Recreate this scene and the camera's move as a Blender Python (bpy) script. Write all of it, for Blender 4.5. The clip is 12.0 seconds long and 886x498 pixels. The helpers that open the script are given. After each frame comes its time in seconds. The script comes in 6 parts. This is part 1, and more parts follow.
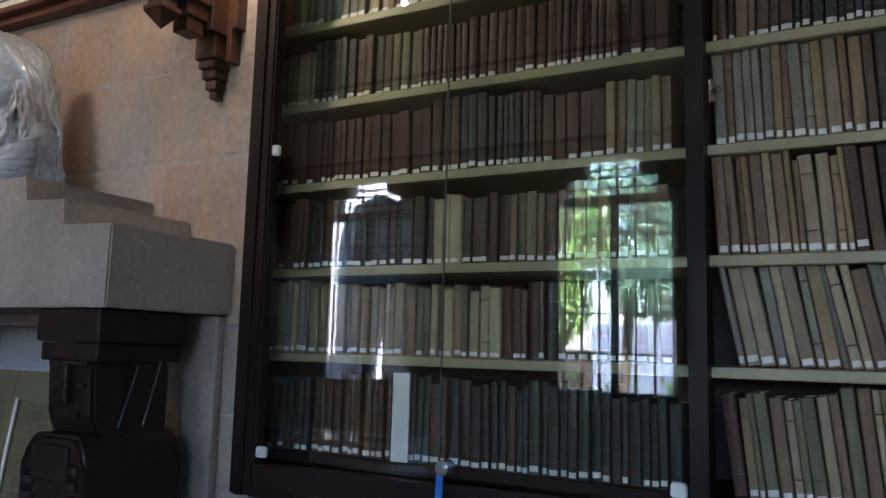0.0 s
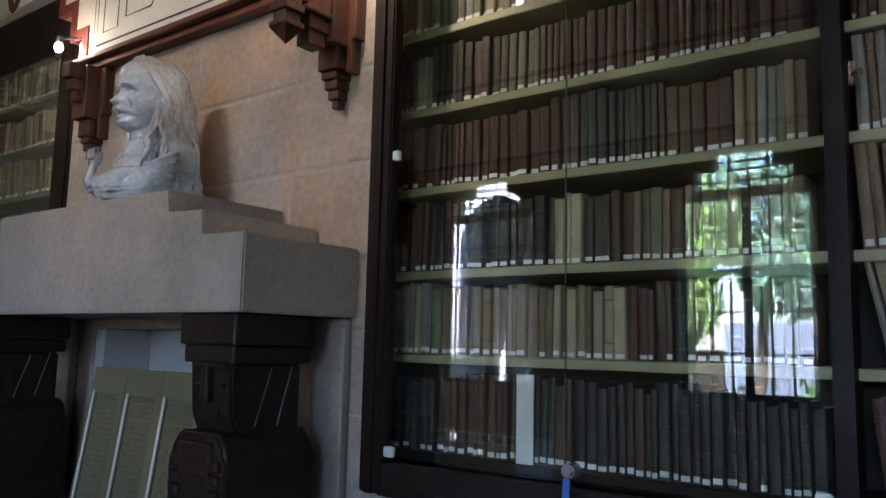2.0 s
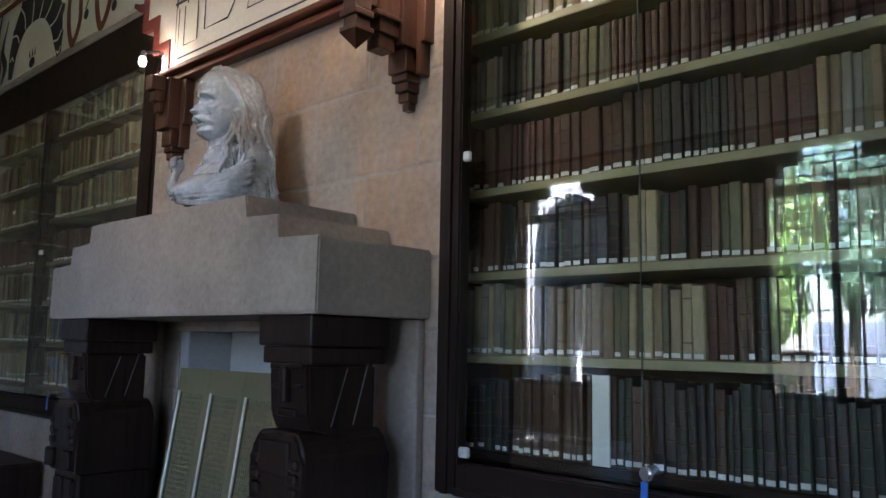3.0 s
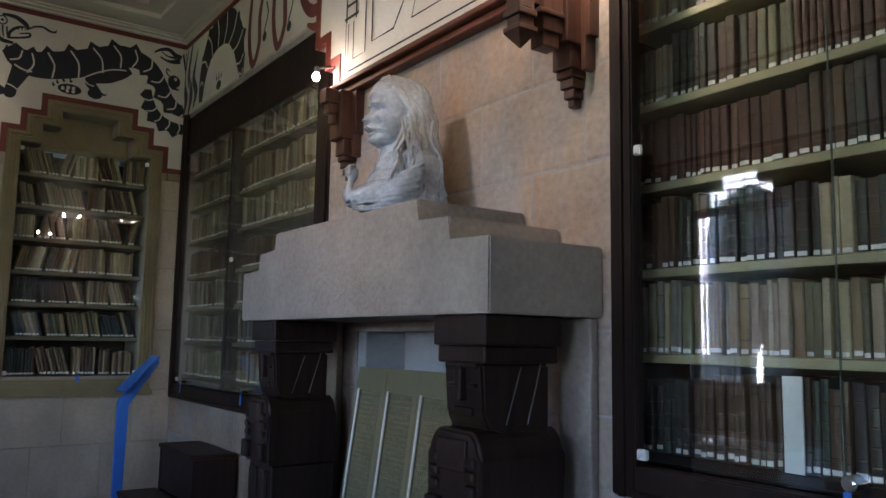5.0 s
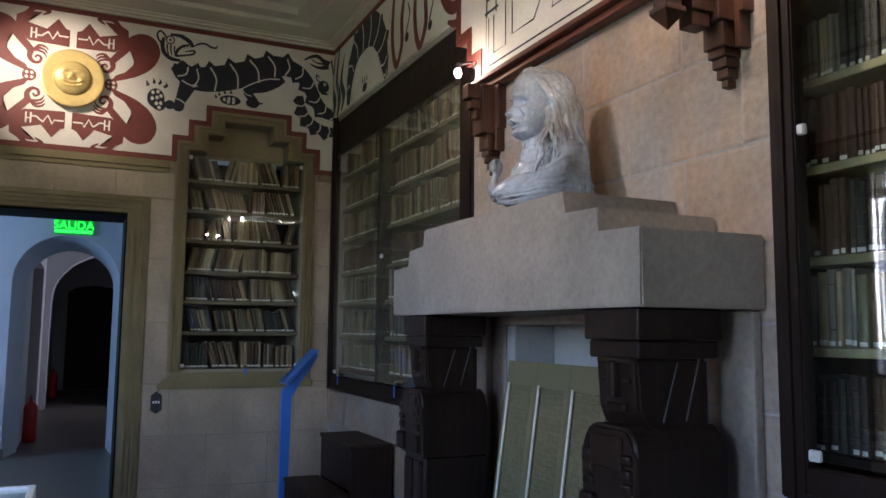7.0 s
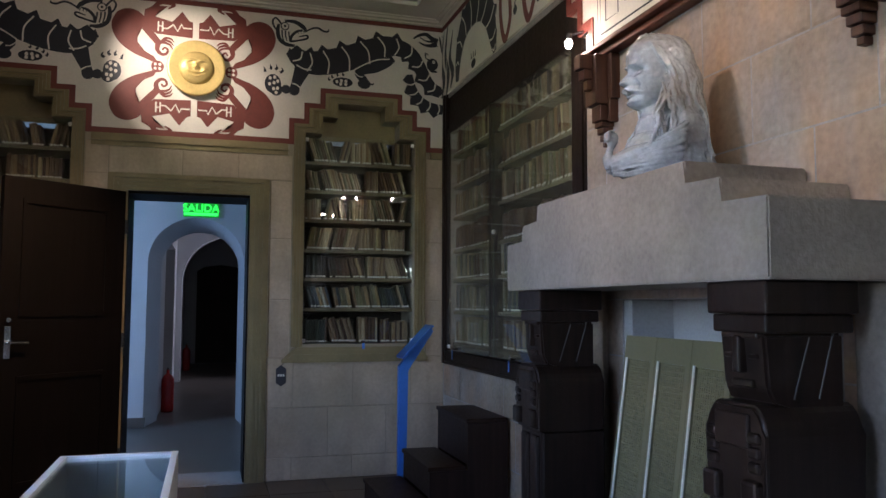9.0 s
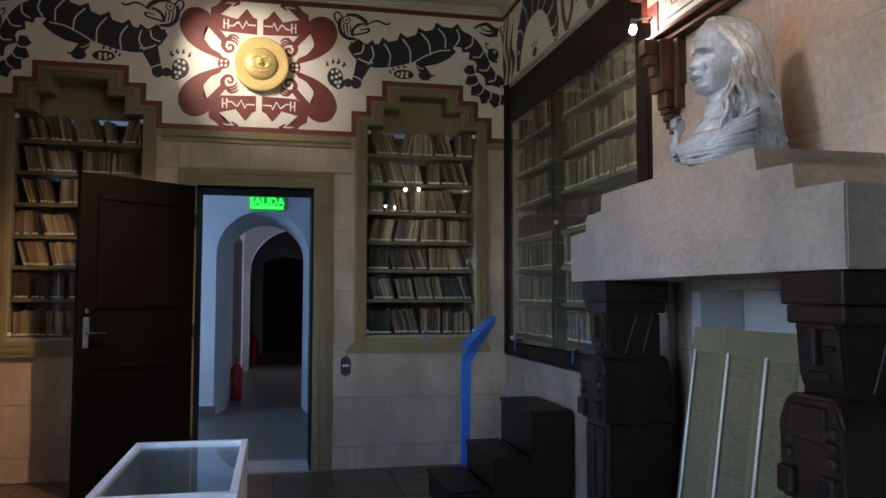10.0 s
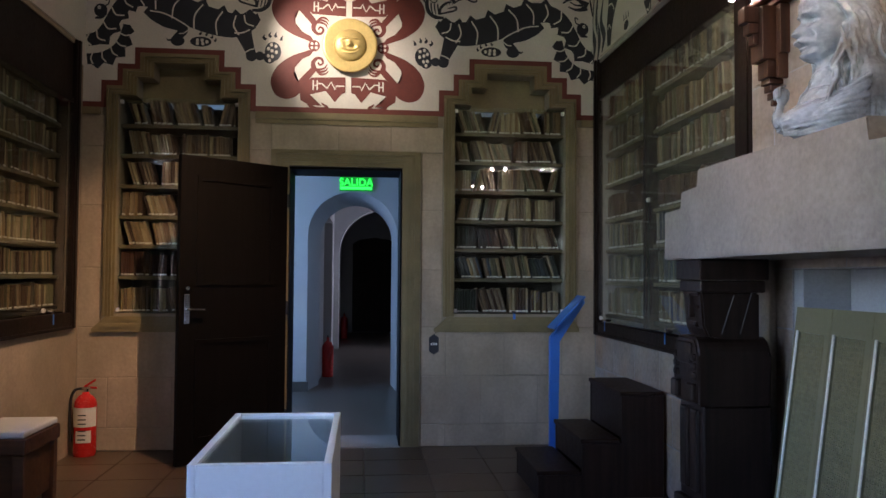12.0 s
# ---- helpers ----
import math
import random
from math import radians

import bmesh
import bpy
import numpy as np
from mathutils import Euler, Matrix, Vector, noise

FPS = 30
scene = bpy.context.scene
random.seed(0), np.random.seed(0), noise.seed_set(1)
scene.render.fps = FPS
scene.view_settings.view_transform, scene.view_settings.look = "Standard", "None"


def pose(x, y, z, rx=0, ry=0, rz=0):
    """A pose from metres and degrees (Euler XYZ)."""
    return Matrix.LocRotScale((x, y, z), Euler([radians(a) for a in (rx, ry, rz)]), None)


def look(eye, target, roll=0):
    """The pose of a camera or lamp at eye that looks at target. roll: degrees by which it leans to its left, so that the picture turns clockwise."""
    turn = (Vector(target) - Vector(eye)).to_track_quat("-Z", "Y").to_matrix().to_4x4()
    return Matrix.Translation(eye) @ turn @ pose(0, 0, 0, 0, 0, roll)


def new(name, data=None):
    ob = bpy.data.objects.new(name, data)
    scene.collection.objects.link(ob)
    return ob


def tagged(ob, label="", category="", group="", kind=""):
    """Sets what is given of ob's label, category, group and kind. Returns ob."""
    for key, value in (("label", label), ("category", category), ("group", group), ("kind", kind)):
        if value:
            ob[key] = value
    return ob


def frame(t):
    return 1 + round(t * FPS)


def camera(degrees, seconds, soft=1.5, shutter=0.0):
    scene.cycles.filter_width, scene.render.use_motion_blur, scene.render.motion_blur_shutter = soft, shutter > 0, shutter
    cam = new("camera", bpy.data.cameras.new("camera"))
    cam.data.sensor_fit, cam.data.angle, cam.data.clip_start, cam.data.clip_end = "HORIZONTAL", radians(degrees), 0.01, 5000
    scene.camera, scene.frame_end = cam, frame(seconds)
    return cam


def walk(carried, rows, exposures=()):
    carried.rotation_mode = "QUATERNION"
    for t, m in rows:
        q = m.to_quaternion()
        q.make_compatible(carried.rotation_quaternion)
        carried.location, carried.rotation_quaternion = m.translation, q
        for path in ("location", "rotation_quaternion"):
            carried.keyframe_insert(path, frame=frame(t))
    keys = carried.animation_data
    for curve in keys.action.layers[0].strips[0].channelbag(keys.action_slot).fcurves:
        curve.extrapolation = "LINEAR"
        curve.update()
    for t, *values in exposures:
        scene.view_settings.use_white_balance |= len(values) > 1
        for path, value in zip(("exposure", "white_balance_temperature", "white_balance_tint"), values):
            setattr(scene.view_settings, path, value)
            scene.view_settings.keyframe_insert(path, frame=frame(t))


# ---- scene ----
cam = camera(59.1, 12.0)
PATH = [
    (0.0, (6.0252, 0.2353, 1.2915), (5.5537, 1.1082, 1.4169), 1.50),
    (0.5, (6.0256, 0.2358, 1.2942), (5.5212, 1.0903, 1.4181), 1.48),
    (1.0, (6.0256, 0.2367, 1.2963), (5.4935, 1.0745, 1.4190), 1.39),
    (1.5, (6.0246, 0.2370, 1.2970), (5.4578, 1.0519, 1.4186), 1.36),
    (2.0, (6.0234, 0.2398, 1.2962), (5.4221, 1.0295, 1.4176), 1.31),
    (2.5, (6.0246, 0.2434, 1.2986), (5.3853, 1.0030, 1.4186), 1.21),
    (3.0, (6.0264, 0.2476, 1.2936), (5.3523, 0.9761, 1.4150), 1.10),
    (5.0, (6.0105, 0.2319, 1.2919), (5.2002, 0.8060, 1.4094), 0.99),
    (5.5, (6.0075, 0.2313, 1.2922), (5.1680, 0.7625, 1.4066), 0.85),
    (6.0, (6.0087, 0.2271, 1.2946), (5.1459, 0.7200, 1.4070), 0.77),
    (6.5, (6.0065, 0.2278, 1.2976), (5.1202, 0.6778, 1.4076), 0.68),
    (7.0, (6.0005, 0.2311, 1.3002), (5.0967, 0.6460, 1.4049), 0.58),
    (9.0, (6.0006, 0.2154, 1.2993), (5.0448, 0.5003, 1.3719), 0.25),
    (9.5, (5.9961, 0.2140, 1.2988), (5.0296, 0.4614, 1.3672), 0.23),
    (10.0, (5.9936, 0.2130, 1.2999), (5.0176, 0.4219, 1.3608), 0.14),
    (10.5, (5.9929, 0.2103, 1.3007), (5.0101, 0.3872, 1.3542), 0.09),
    (11.0, (5.9888, 0.2109, 1.2995), (5.0003, 0.3541, 1.3475), 0.06),
    (11.5, (5.9860, 0.2081, 1.2966), (4.9942, 0.3293, 1.3376), 0.09),
    (12.0, (5.9809, 0.2047, 1.2874), (4.9866, 0.3050, 1.3234), 0.41),
]
EXPOSURE = [(0.0, 4.55, 5750, 22), (3.0, 4.62, 5750, 22), (6.0, 4.83, 5750, 23), (12.0, 4.93, 5780, 24)]
walk(cam, [(t, look(eye, target, roll)) for t, eye, target, roll in PATH], EXPOSURE)

# ---- world, sun, large lights ----
SUN_ELEV, SUN_AZ = radians(57.5), 0.0
world = bpy.data.worlds.new("world")
scene.world = world
world.use_nodes = True
wn = world.node_tree.nodes
sky = wn.new("ShaderNodeTexSky")
sky.sky_type = "NISHITA"
sky.sun_disc = False
sky.sun_elevation, sky.sun_rotation = SUN_ELEV, SUN_AZ
world.node_tree.links.new(sky.outputs[0], wn["Background"].inputs[0])
wn["Background"].inputs[1].default_value = 0.15
sun = new("sun", bpy.data.lights.new("sun", "SUN"))
sun.data.energy, sun.data.angle, sun.data.color = 5.0, radians(0.5), (1.0, 0.95, 0.86)
sun.matrix_world = look((0, 14, 22), (0, 0, 0))


def area_lamp(name, eye, target, w, h, energy, col):
    ob = new(name, bpy.data.lights.new(name, "AREA"))
    ob.data.shape, ob.data.size, ob.data.size_y = "RECTANGLE", w, h
    ob.data.energy, ob.data.color = energy, col
    ob.matrix_world = look(eye, target)
    return ob


def spot_lamp(name, eye, target, energy, cone, blend, col, size=0.02):
    ob = new(name, bpy.data.lights.new(name, "SPOT"))
    ob.data.energy, ob.data.spot_size, ob.data.spot_blend = energy, radians(cone), blend
    ob.data.color, ob.data.shadow_soft_size = col, size
    ob.matrix_world = look(eye, target)
    return ob


def bulb_lamp(name, eye, energy, col, size=0.02):
    ob = new(name, bpy.data.lights.new(name, "POINT"))
    ob.data.energy, ob.data.color, ob.data.shadow_soft_size = energy, col, size
    ob.location = eye
    return ob


DAY, WARM = (0.72, 0.86, 1.0), (1.0, 0.76, 0.48)


def sky_portal(name, eye, target, w, h):
    """Guides the sky's own light through an opening."""
    ob = area_lamp(name, eye, target, w, h, 1.0, (1, 1, 1))
    ob.data.cycles.is_portal = True
    return ob


# the opening at 6.55 belongs to the added, unseen window
for c in (2.37, 4.46, 6.55):
    sky_portal("sky_opening", (c, -2.03, 1.80), (c, 0, 1.80), 0.92, 1.75)
sky_portal("sky_opening", (9.2, -0.08, 1.555), (6, -0.08, 1.555), 0.37, 1.05)
# lamp stands in for bluish daylight from an unseen side window
area_lamp("daylight_vestibule", (-1.7, -2.52, 1.7), (-1.7, 0, 1.5), 0.9, 1.3, 1.4, (0.38, 0.66, 1.0))
# two fill lamps added in unseen openings to brighten the corridor
area_lamp("daylight_corridor", (-8.0, 2.12, 1.7), (-8.0, 0, 1.2), 0.7, 0.9, 0.8, (0.95, 0.95, 1.0))
area_lamp("daylight_corridor", (-5.6, 2.12, 1.7), (-5.6, 0, 1.2), 0.7, 0.9, 0.10, (0.95, 0.95, 1.0))
spot_lamp("disc_spot", (1.05, -0.72, 3.40), (0.0, -0.02, 3.02), 4.9, 50, 1.0, (1.0, 0.85, 0.60))
spot_lamp("bust_spot", (3.60, -0.33, 3.37), (3.75, 1.85, 2.15), 3.6, 50, 0.9, (1.0, 0.80, 0.58))
spot_lamp("corner_spot", (1.75, -0.22, 3.40), (0.25, -1.40, 0.50), 9.5, 60, 1.0, (1.0, 0.62, 0.30))
bulb_lamp("bulb_light", (2.79, 1.66, 2.53), 0.09, WARM)
bulb_lamp("bulb_light", (4.47, 1.66, 2.53), 0.26, WARM)


# ---- materials ----
def mat(name, col, rough=0.6, metal=0.0, var=0.18, scale=5.0, bump=0.15, bscale=70.0, rnd=0.0, stain=None, island=False, coat=0.0, spec=0.5, streak=None):
    """A principled surface: two scales of noise in its colour, fine relief, an optional second tone and object-wise variety."""
    m = bpy.data.materials.new(name)
    m.use_nodes = True
    nt = m.node_tree
    N, L = nt.nodes, nt.links
    b = N["Principled BSDF"]
    b.inputs["Metallic"].default_value = metal
    b.inputs["Coat Weight"].default_value = coat
    b.inputs["Specular IOR Level"].default_value = spec
    tc = N.new("ShaderNodeTexCoord")
    geo = N.new("ShaderNodeNewGeometry")

    def noise_at(s, detail):
        n = N.new("ShaderNodeTexNoise")
        n.inputs["Scale"].default_value, n.inputs["Detail"].default_value = s, detail
        L.new(geo.outputs["Position"], n.inputs["Vector"])
        return n.outputs["Fac"]

    big, fine = noise_at(scale, 5), noise_at(bscale, 4)
    add = N.new("ShaderNodeMath")
    add.operation = "ADD"
    L.new(big, add.inputs[0])
    L.new(fine, add.inputs[1])
    rng = N.new("ShaderNodeMapRange")
    rng.inputs[1].default_value, rng.inputs[2].default_value = 0.65, 1.35
    rng.inputs[3].default_value, rng.inputs[4].default_value = 1 - var, 1 + var
    L.new(add.outputs[0], rng.inputs[0])
    value = rng.outputs[0]
    if rnd:
        info = N.new("ShaderNodeObjectInfo")
        r2 = N.new("ShaderNodeMapRange")
        r2.inputs[3].default_value, r2.inputs[4].default_value = 1 - rnd, 1 + rnd
        L.new(geo.outputs["Random Per Island"] if island else info.outputs["Random"], r2.inputs[0])
        mul = N.new("ShaderNodeMath")
        mul.operation = "MULTIPLY"
        L.new(value, mul.inputs[0])
        L.new(r2.outputs[0], mul.inputs[1])
        value = mul.outputs[0]
    base = N.new("ShaderNodeRGB")
    base.outputs[0].default_value = (*col, 1)
    colour = base.outputs[0]
    if stain:
        tone = noise_at(scale * 0.45, 6)
        ramp = N.new("ShaderNodeMapRange")
        ramp.inputs[1].default_value, ramp.inputs[2].default_value = 0.42, 0.66
        L.new(tone, ramp.inputs[0])
        mix = N.new("ShaderNodeMix")
        mix.data_type = "RGBA"
        L.new(ramp.outputs[0], mix.inputs[0])
        L.new(colour, mix.inputs[6])
        mix.inputs[7].default_value = (*stain, 1)
        colour = mix.outputs[2]
    if streak:
        mp = N.new("ShaderNodeMapping")
        mp.inputs["Scale"].default_value = (1.0, 1.0, 0.28)
        L.new(geo.outputs["Position"], mp.inputs["Vector"])
        run = N.new("ShaderNodeTexNoise")
        run.inputs["Scale"].default_value, run.inputs["Detail"].default_value = scale * 1.7, 7
        L.new(mp.outputs[0], run.inputs["Vector"])
        amount = N.new("ShaderNodeMapRange")
        amount.inputs[1].default_value, amount.inputs[2].default_value, amount.inputs[4].default_value = 0.46, 0.70, 0.85
        L.new(run.outputs["Fac"], amount.inputs[0])
        wash = N.new("ShaderNodeMix")
        wash.data_type = "RGBA"
        L.new(amount.outputs[0], wash.inputs[0])
        L.new(colour, wash.inputs[6])
        wash.inputs[7].default_value = (*streak, 1)
        colour = wash.outputs[2]
    if rnd:
        hue = N.new("ShaderNodeHueSaturation")
        info2 = N.new("ShaderNodeObjectInfo")
        frac = N.new("ShaderNodeMath")
        frac.operation = "MULTIPLY_ADD"
        L.new(geo.outputs["Random Per Island"] if island else info2.outputs["Random"], frac.inputs[0])
        frac.inputs[1].default_value, frac.inputs[2].default_value = 0.08 * rnd, 0.505 - 0.04 * rnd
        L.new(frac.outputs[0], hue.inputs["Hue"])
        L.new(colour, hue.inputs["Color"])
        colour = hue.outputs[0]
    sc = N.new("ShaderNodeVectorMath")
    sc.operation = "SCALE"
    L.new(colour, sc.inputs[0])
    L.new(value, sc.inputs["Scale"])
    L.new(sc.outputs[0], b.inputs["Base Color"])
    rr = N.new("ShaderNodeMapRange")
    rr.inputs[3].default_value, rr.inputs[4].default_value = max(0.02, rough - 0.1), min(1, rough + 0.1)
    L.new(fine, rr.inputs[0])
    L.new(rr.outputs[0], b.inputs["Roughness"])
    if bump:
        bp = N.new("ShaderNodeBump")
        bp.inputs["Strength"].default_value, bp.inputs["Distance"].default_value = bump, 0.01
        L.new(add.outputs[0], bp.inputs["Height"])
        L.new(bp.outputs[0], b.inputs["Normal"])
    return m


def wood(name, col, dark, rough=0.45, axis=2, rnd=0.0):
    m = mat(name, col, rough, var=0.25, scale=3.0, bump=0.12, bscale=40, rnd=rnd)
    nt = m.node_tree
    N, L = nt.nodes, nt.links
    geo = N.new("ShaderNodeNewGeometry")
    mp = N.new("ShaderNodeMapping")
    s = [34.0, 34.0, 34.0]
    s[axis] = 1.6
    mp.inputs["Scale"].default_value = s
    L.new(geo.outputs["Position"], mp.inputs["Vector"])
    n = N.new("ShaderNodeTexNoise")
    n.inputs["Scale"].default_value, n.inputs["Detail"].default_value = 1.0, 6
    L.new(mp.outputs[0], n.inputs["Vector"])
    r = N.new("ShaderNodeMapRange")
    r.inputs[1].default_value, r.inputs[2].default_value = 0.35, 0.7
    L.new(n.outputs["Fac"], r.inputs[0])
    b = N["Principled BSDF"]
    old = b.inputs["Base Color"].links[0].from_socket
    mix = N.new("ShaderNodeMix")
    mix.data_type = "RGBA"
    L.new(r.outputs[0], mix.inputs[0])
    L.new(old, mix.inputs[6])
    mix.inputs[7].default_value = (*dark, 1)
    L.new(mix.outputs[2], b.inputs["Base Color"])
    return m


def glow(name, col, strength):
    m = bpy.data.materials.new(name)
    m.use_nodes = True
    b = m.node_tree.nodes["Principled BSDF"]
    b.inputs["Base Color"].default_value = (*col, 1)
    b.inputs["Emission Color"].default_value = (*col, 1)
    b.inputs["Emission Strength"].default_value = strength
    return m


def glass(name, tint=(0.93, 0.97, 0.95), gain=1.0, haze=0.0):
    m = bpy.data.materials.new(name)
    m.use_nodes = True
    N, L = m.node_tree.nodes, m.node_tree.links
    N.remove(N["Principled BSDF"])
    clear, gloss, mix, lw = (N.new("ShaderNode" + k) for k in ("BsdfTransparent", "BsdfGlossy", "MixShader", "LayerWeight"))
    clear.inputs[0].default_value = (*tint, 1)
    gloss.inputs["Roughness"].default_value = 0.0
    lw.inputs["Blend"].default_value = 0.5
    power, line = N.new("ShaderNodeMath"), N.new("ShaderNodeMath")
    power.operation, line.operation = "POWER", "MULTIPLY_ADD"
    L.new(lw.outputs["Facing"], power.inputs[0])
    power.inputs[1].default_value = 5.0
    L.new(power.outputs[0], line.inputs[0])
    line.inputs[1].default_value, line.inputs[2].default_value = 1 - 0.043 * gain, 0.043 * gain
    L.new(line.outputs[0], mix.inputs[0])
    L.new(clear.outputs[0], mix.inputs[1])
    L.new(gloss.outputs[0], mix.inputs[2])
    out = mix.outputs[0]
    # pale diffuse film imitates milky reflections on the pane
    if haze:
        film, veil = N.new("ShaderNodeBsdfDiffuse"), N.new("ShaderNodeMixShader")
        film.inputs[0].default_value = (0.75, 0.69, 0.60, 1)
        mottle, amount = N.new("ShaderNodeTexNoise"), N.new("ShaderNodeMapRange")
        mottle.inputs["Scale"].default_value, mottle.inputs["Detail"].default_value = 3.0, 4
        amount.inputs[3].default_value, amount.inputs[4].default_value = haze * 0.6, haze * 1.4
        L.new(mottle.outputs["Fac"], amount.inputs[0])
        L.new(amount.outputs[0], veil.inputs[0])
        L.new(out, veil.inputs[1])
        L.new(film.outputs[0], veil.inputs[2])
        out = veil.outputs[0]
    L.new(out, N["Material Output"].inputs[0])
    return m


M_STONE = mat("warm_sandstone", (0.325, 0.265, 0.225), 0.85, var=0.26, scale=3.2, bump=0.3, bscale=38, rnd=0.05, stain=(0.37, 0.24, 0.16), streak=(0.29, 0.265, 0.25))
M_JOINT = mat("pale_mortar", (0.345, 0.315, 0.30), 0.9, var=0.25, scale=6, bump=0.3, stain=(0.30, 0.285, 0.28))
M_WALL = mat("ochre_plaster", (0.475, 0.375, 0.275), 0.8, var=0.14, scale=3, bump=0.15, bscale=40, rnd=0.05, stain=(0.34, 0.27, 0.19), streak=(0.33, 0.27, 0.20))
M_WALLJ = mat("plaster_joint", (0.30, 0.26, 0.19), 0.9)
M_MANTEL = mat("grey_cast_stone", (0.315, 0.262, 0.214), 0.85, var=0.22, scale=4, bump=0.25, bscale=60, stain=(0.25, 0.212, 0.18), streak=(0.275, 0.23, 0.19))
M_GREYPL = mat("grey_plaster", (0.36, 0.36, 0.35), 0.85, var=0.12, scale=4, stain=(0.28, 0.28, 0.28))
M_WHITE = mat("mural_white", (0.72, 0.68, 0.60), 0.75, var=0.07, scale=4, bump=0.08, stain=(0.66, 0.61, 0.53))
M_CEIL = mat("ceiling_paint", (0.66, 0.62, 0.54), 0.8, var=0.06, scale=2, bump=0.06)
M_RED = mat("oxide_red_paint", (0.16, 0.035, 0.025), 0.6, var=0.15, scale=9, bump=0.05)
M_BLACK = mat("blue_black_paint", (0.016, 0.019, 0.028), 0.55, var=0.25, scale=12, bump=0.05)
M_OLIVE = mat("olive_paint", (0.235, 0.190, 0.090), 0.5, var=0.14, scale=6, bump=0.1, stain=(0.19, 0.155, 0.075))
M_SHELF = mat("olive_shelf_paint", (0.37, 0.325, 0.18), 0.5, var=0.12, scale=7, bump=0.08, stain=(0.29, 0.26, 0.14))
# two olives darker than that of the tall bookcase's shelves
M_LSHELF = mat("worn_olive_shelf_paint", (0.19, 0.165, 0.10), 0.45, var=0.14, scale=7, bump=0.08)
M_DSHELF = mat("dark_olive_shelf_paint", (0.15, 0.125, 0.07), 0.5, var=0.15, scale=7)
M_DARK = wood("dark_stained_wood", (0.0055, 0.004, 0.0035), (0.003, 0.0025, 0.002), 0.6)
M_STEP = wood("walnut_steps", (0.030, 0.017, 0.012), (0.016, 0.009, 0.007), 0.5)
M_CASE = wood("bookcase_wood", (0.019, 0.010, 0.0075), (0.009, 0.0055, 0.0045), 0.5)
M_DARK.node_tree.nodes["Principled BSDF"].inputs["Specular IOR Level"].default_value = 0.10
for m in (M_STEP, M_CASE):
    m.node_tree.nodes["Principled BSDF"].inputs["Specular IOR Level"].default_value = 0.22
M_CORBEL = wood("red_brown_wood", (0.085, 0.034, 0.019), (0.035, 0.014, 0.009), 0.4)
M_TRIM = wood("mahogany_trim", (0.15, 0.045, 0.022), (0.08, 0.025, 0.014), 0.45, axis=0)
M_LEATHER = wood("carved_black_wood", (0.024, 0.013, 0.009), (0.010, 0.006, 0.0045), 0.42)
M_LEATHER.node_tree.nodes["Principled BSDF"].inputs["Specular IOR Level"].default_value = 0.28
M_WORN = wood("worn_black_wood", (0.075, 0.068, 0.06), (0.03, 0.027, 0.023), 0.4)
M_BACK = mat("case_backing", (0.035, 0.028, 0.02), 0.8)
M_FLOOR = mat("waxed_floor", (0.10, 0.062, 0.04), 0.35, var=0.2, scale=3, bump=0.06, rnd=0.15, stain=(0.075, 0.05, 0.035))
M_HALLF = mat("polished_grey_floor", (0.12, 0.10, 0.085), 0.38, var=0.15, scale=2, bump=0.05, stain=(0.12, 0.11, 0.10))
M_HALL = mat("white_limewash", (0.54, 0.55, 0.56), 0.8, var=0.06, scale=2, bump=0.1)
M_GLASS = glass("clear_glass", gain=1.35)
# film tint puts the bright room's reflected haze into the pane itself
M_HAZY = glass("dusty_glass", gain=1.5, haze=0.042)
M_GLASSW = glass("window_glass", (0.97, 0.98, 0.98))
M_GEDGE = mat("polished_glass_edge", (0.09, 0.11, 0.09), 0.2, var=0.1, bump=0)
M_METAL = mat("chrome", (0.75, 0.75, 0.76), 0.18, 1.0, var=0.05, bump=0)
M_CLIP = mat("frosted_clip", (0.75, 0.75, 0.73), 0.3, 0.2, var=0.05, bump=0)
M_BRASS = mat("gilded_brass", (0.62, 0.47, 0.17), 0.42, 0.45, var=0.12, scale=14, bump=0.15, bscale=60)
M_IRON = mat("wrought_iron", (0.03, 0.035, 0.038), 0.5, 0.4, bump=0.1)
M_PLASTER = mat("bust_plaster", (0.40, 0.44, 0.495), 0.24, var=0.22, scale=12, bump=0.2, bscale=60, stain=(0.25, 0.245, 0.24), coat=0.4)
M_BLUE = mat("blue_enamel", (0.055, 0.19, 0.62), 0.35, var=0.08, bump=0.03)
M_VIT = mat("white_laminate", (0.86, 0.88, 0.91), 0.35, var=0.03, bump=0.02)
M_VITIN = mat("grey_lining", (0.42, 0.46, 0.47), 0.6, var=0.06)
M_SCREEN = mat("olive_wicker", (0.150, 0.130, 0.060), 0.6, var=0.3, scale=50, bump=0.5, bscale=160)
M_SCREENF = mat("olive_frame_paint", (0.155, 0.135, 0.066), 0.5, var=0.12)
M_BEAD = mat("ivory_bead", (0.72, 0.69, 0.58), 0.4, bump=0.02)
M_FIRE = mat("extinguisher_red", (0.55, 0.02, 0.015), 0.25, var=0.06, bump=0.02, coat=0.4)
M_RUB = mat("black_rubber", (0.015, 0.015, 0.015), 0.6)
M_PAPER = mat("paper_label", (0.75, 0.72, 0.66), 0.7, var=0.08, bump=0.02)
M_PAGES = mat("page_block", (0.45, 0.38, 0.26), 0.85, var=0.2, scale=30)
M_INK = mat("printing_ink", (0.03, 0.03, 0.035), 0.6, bump=0)
M_GOLD = mat("gold_tooling", (0.11, 0.075, 0.035), 0.45, 0.3, bump=0)
M_BENCH = wood("bench_wood", (0.10, 0.045, 0.022), (0.05, 0.022, 0.012), 0.4, axis=1)
M_CLOTH = mat("pale_cushion", (0.62, 0.64, 0.66), 0.8, var=0.06)
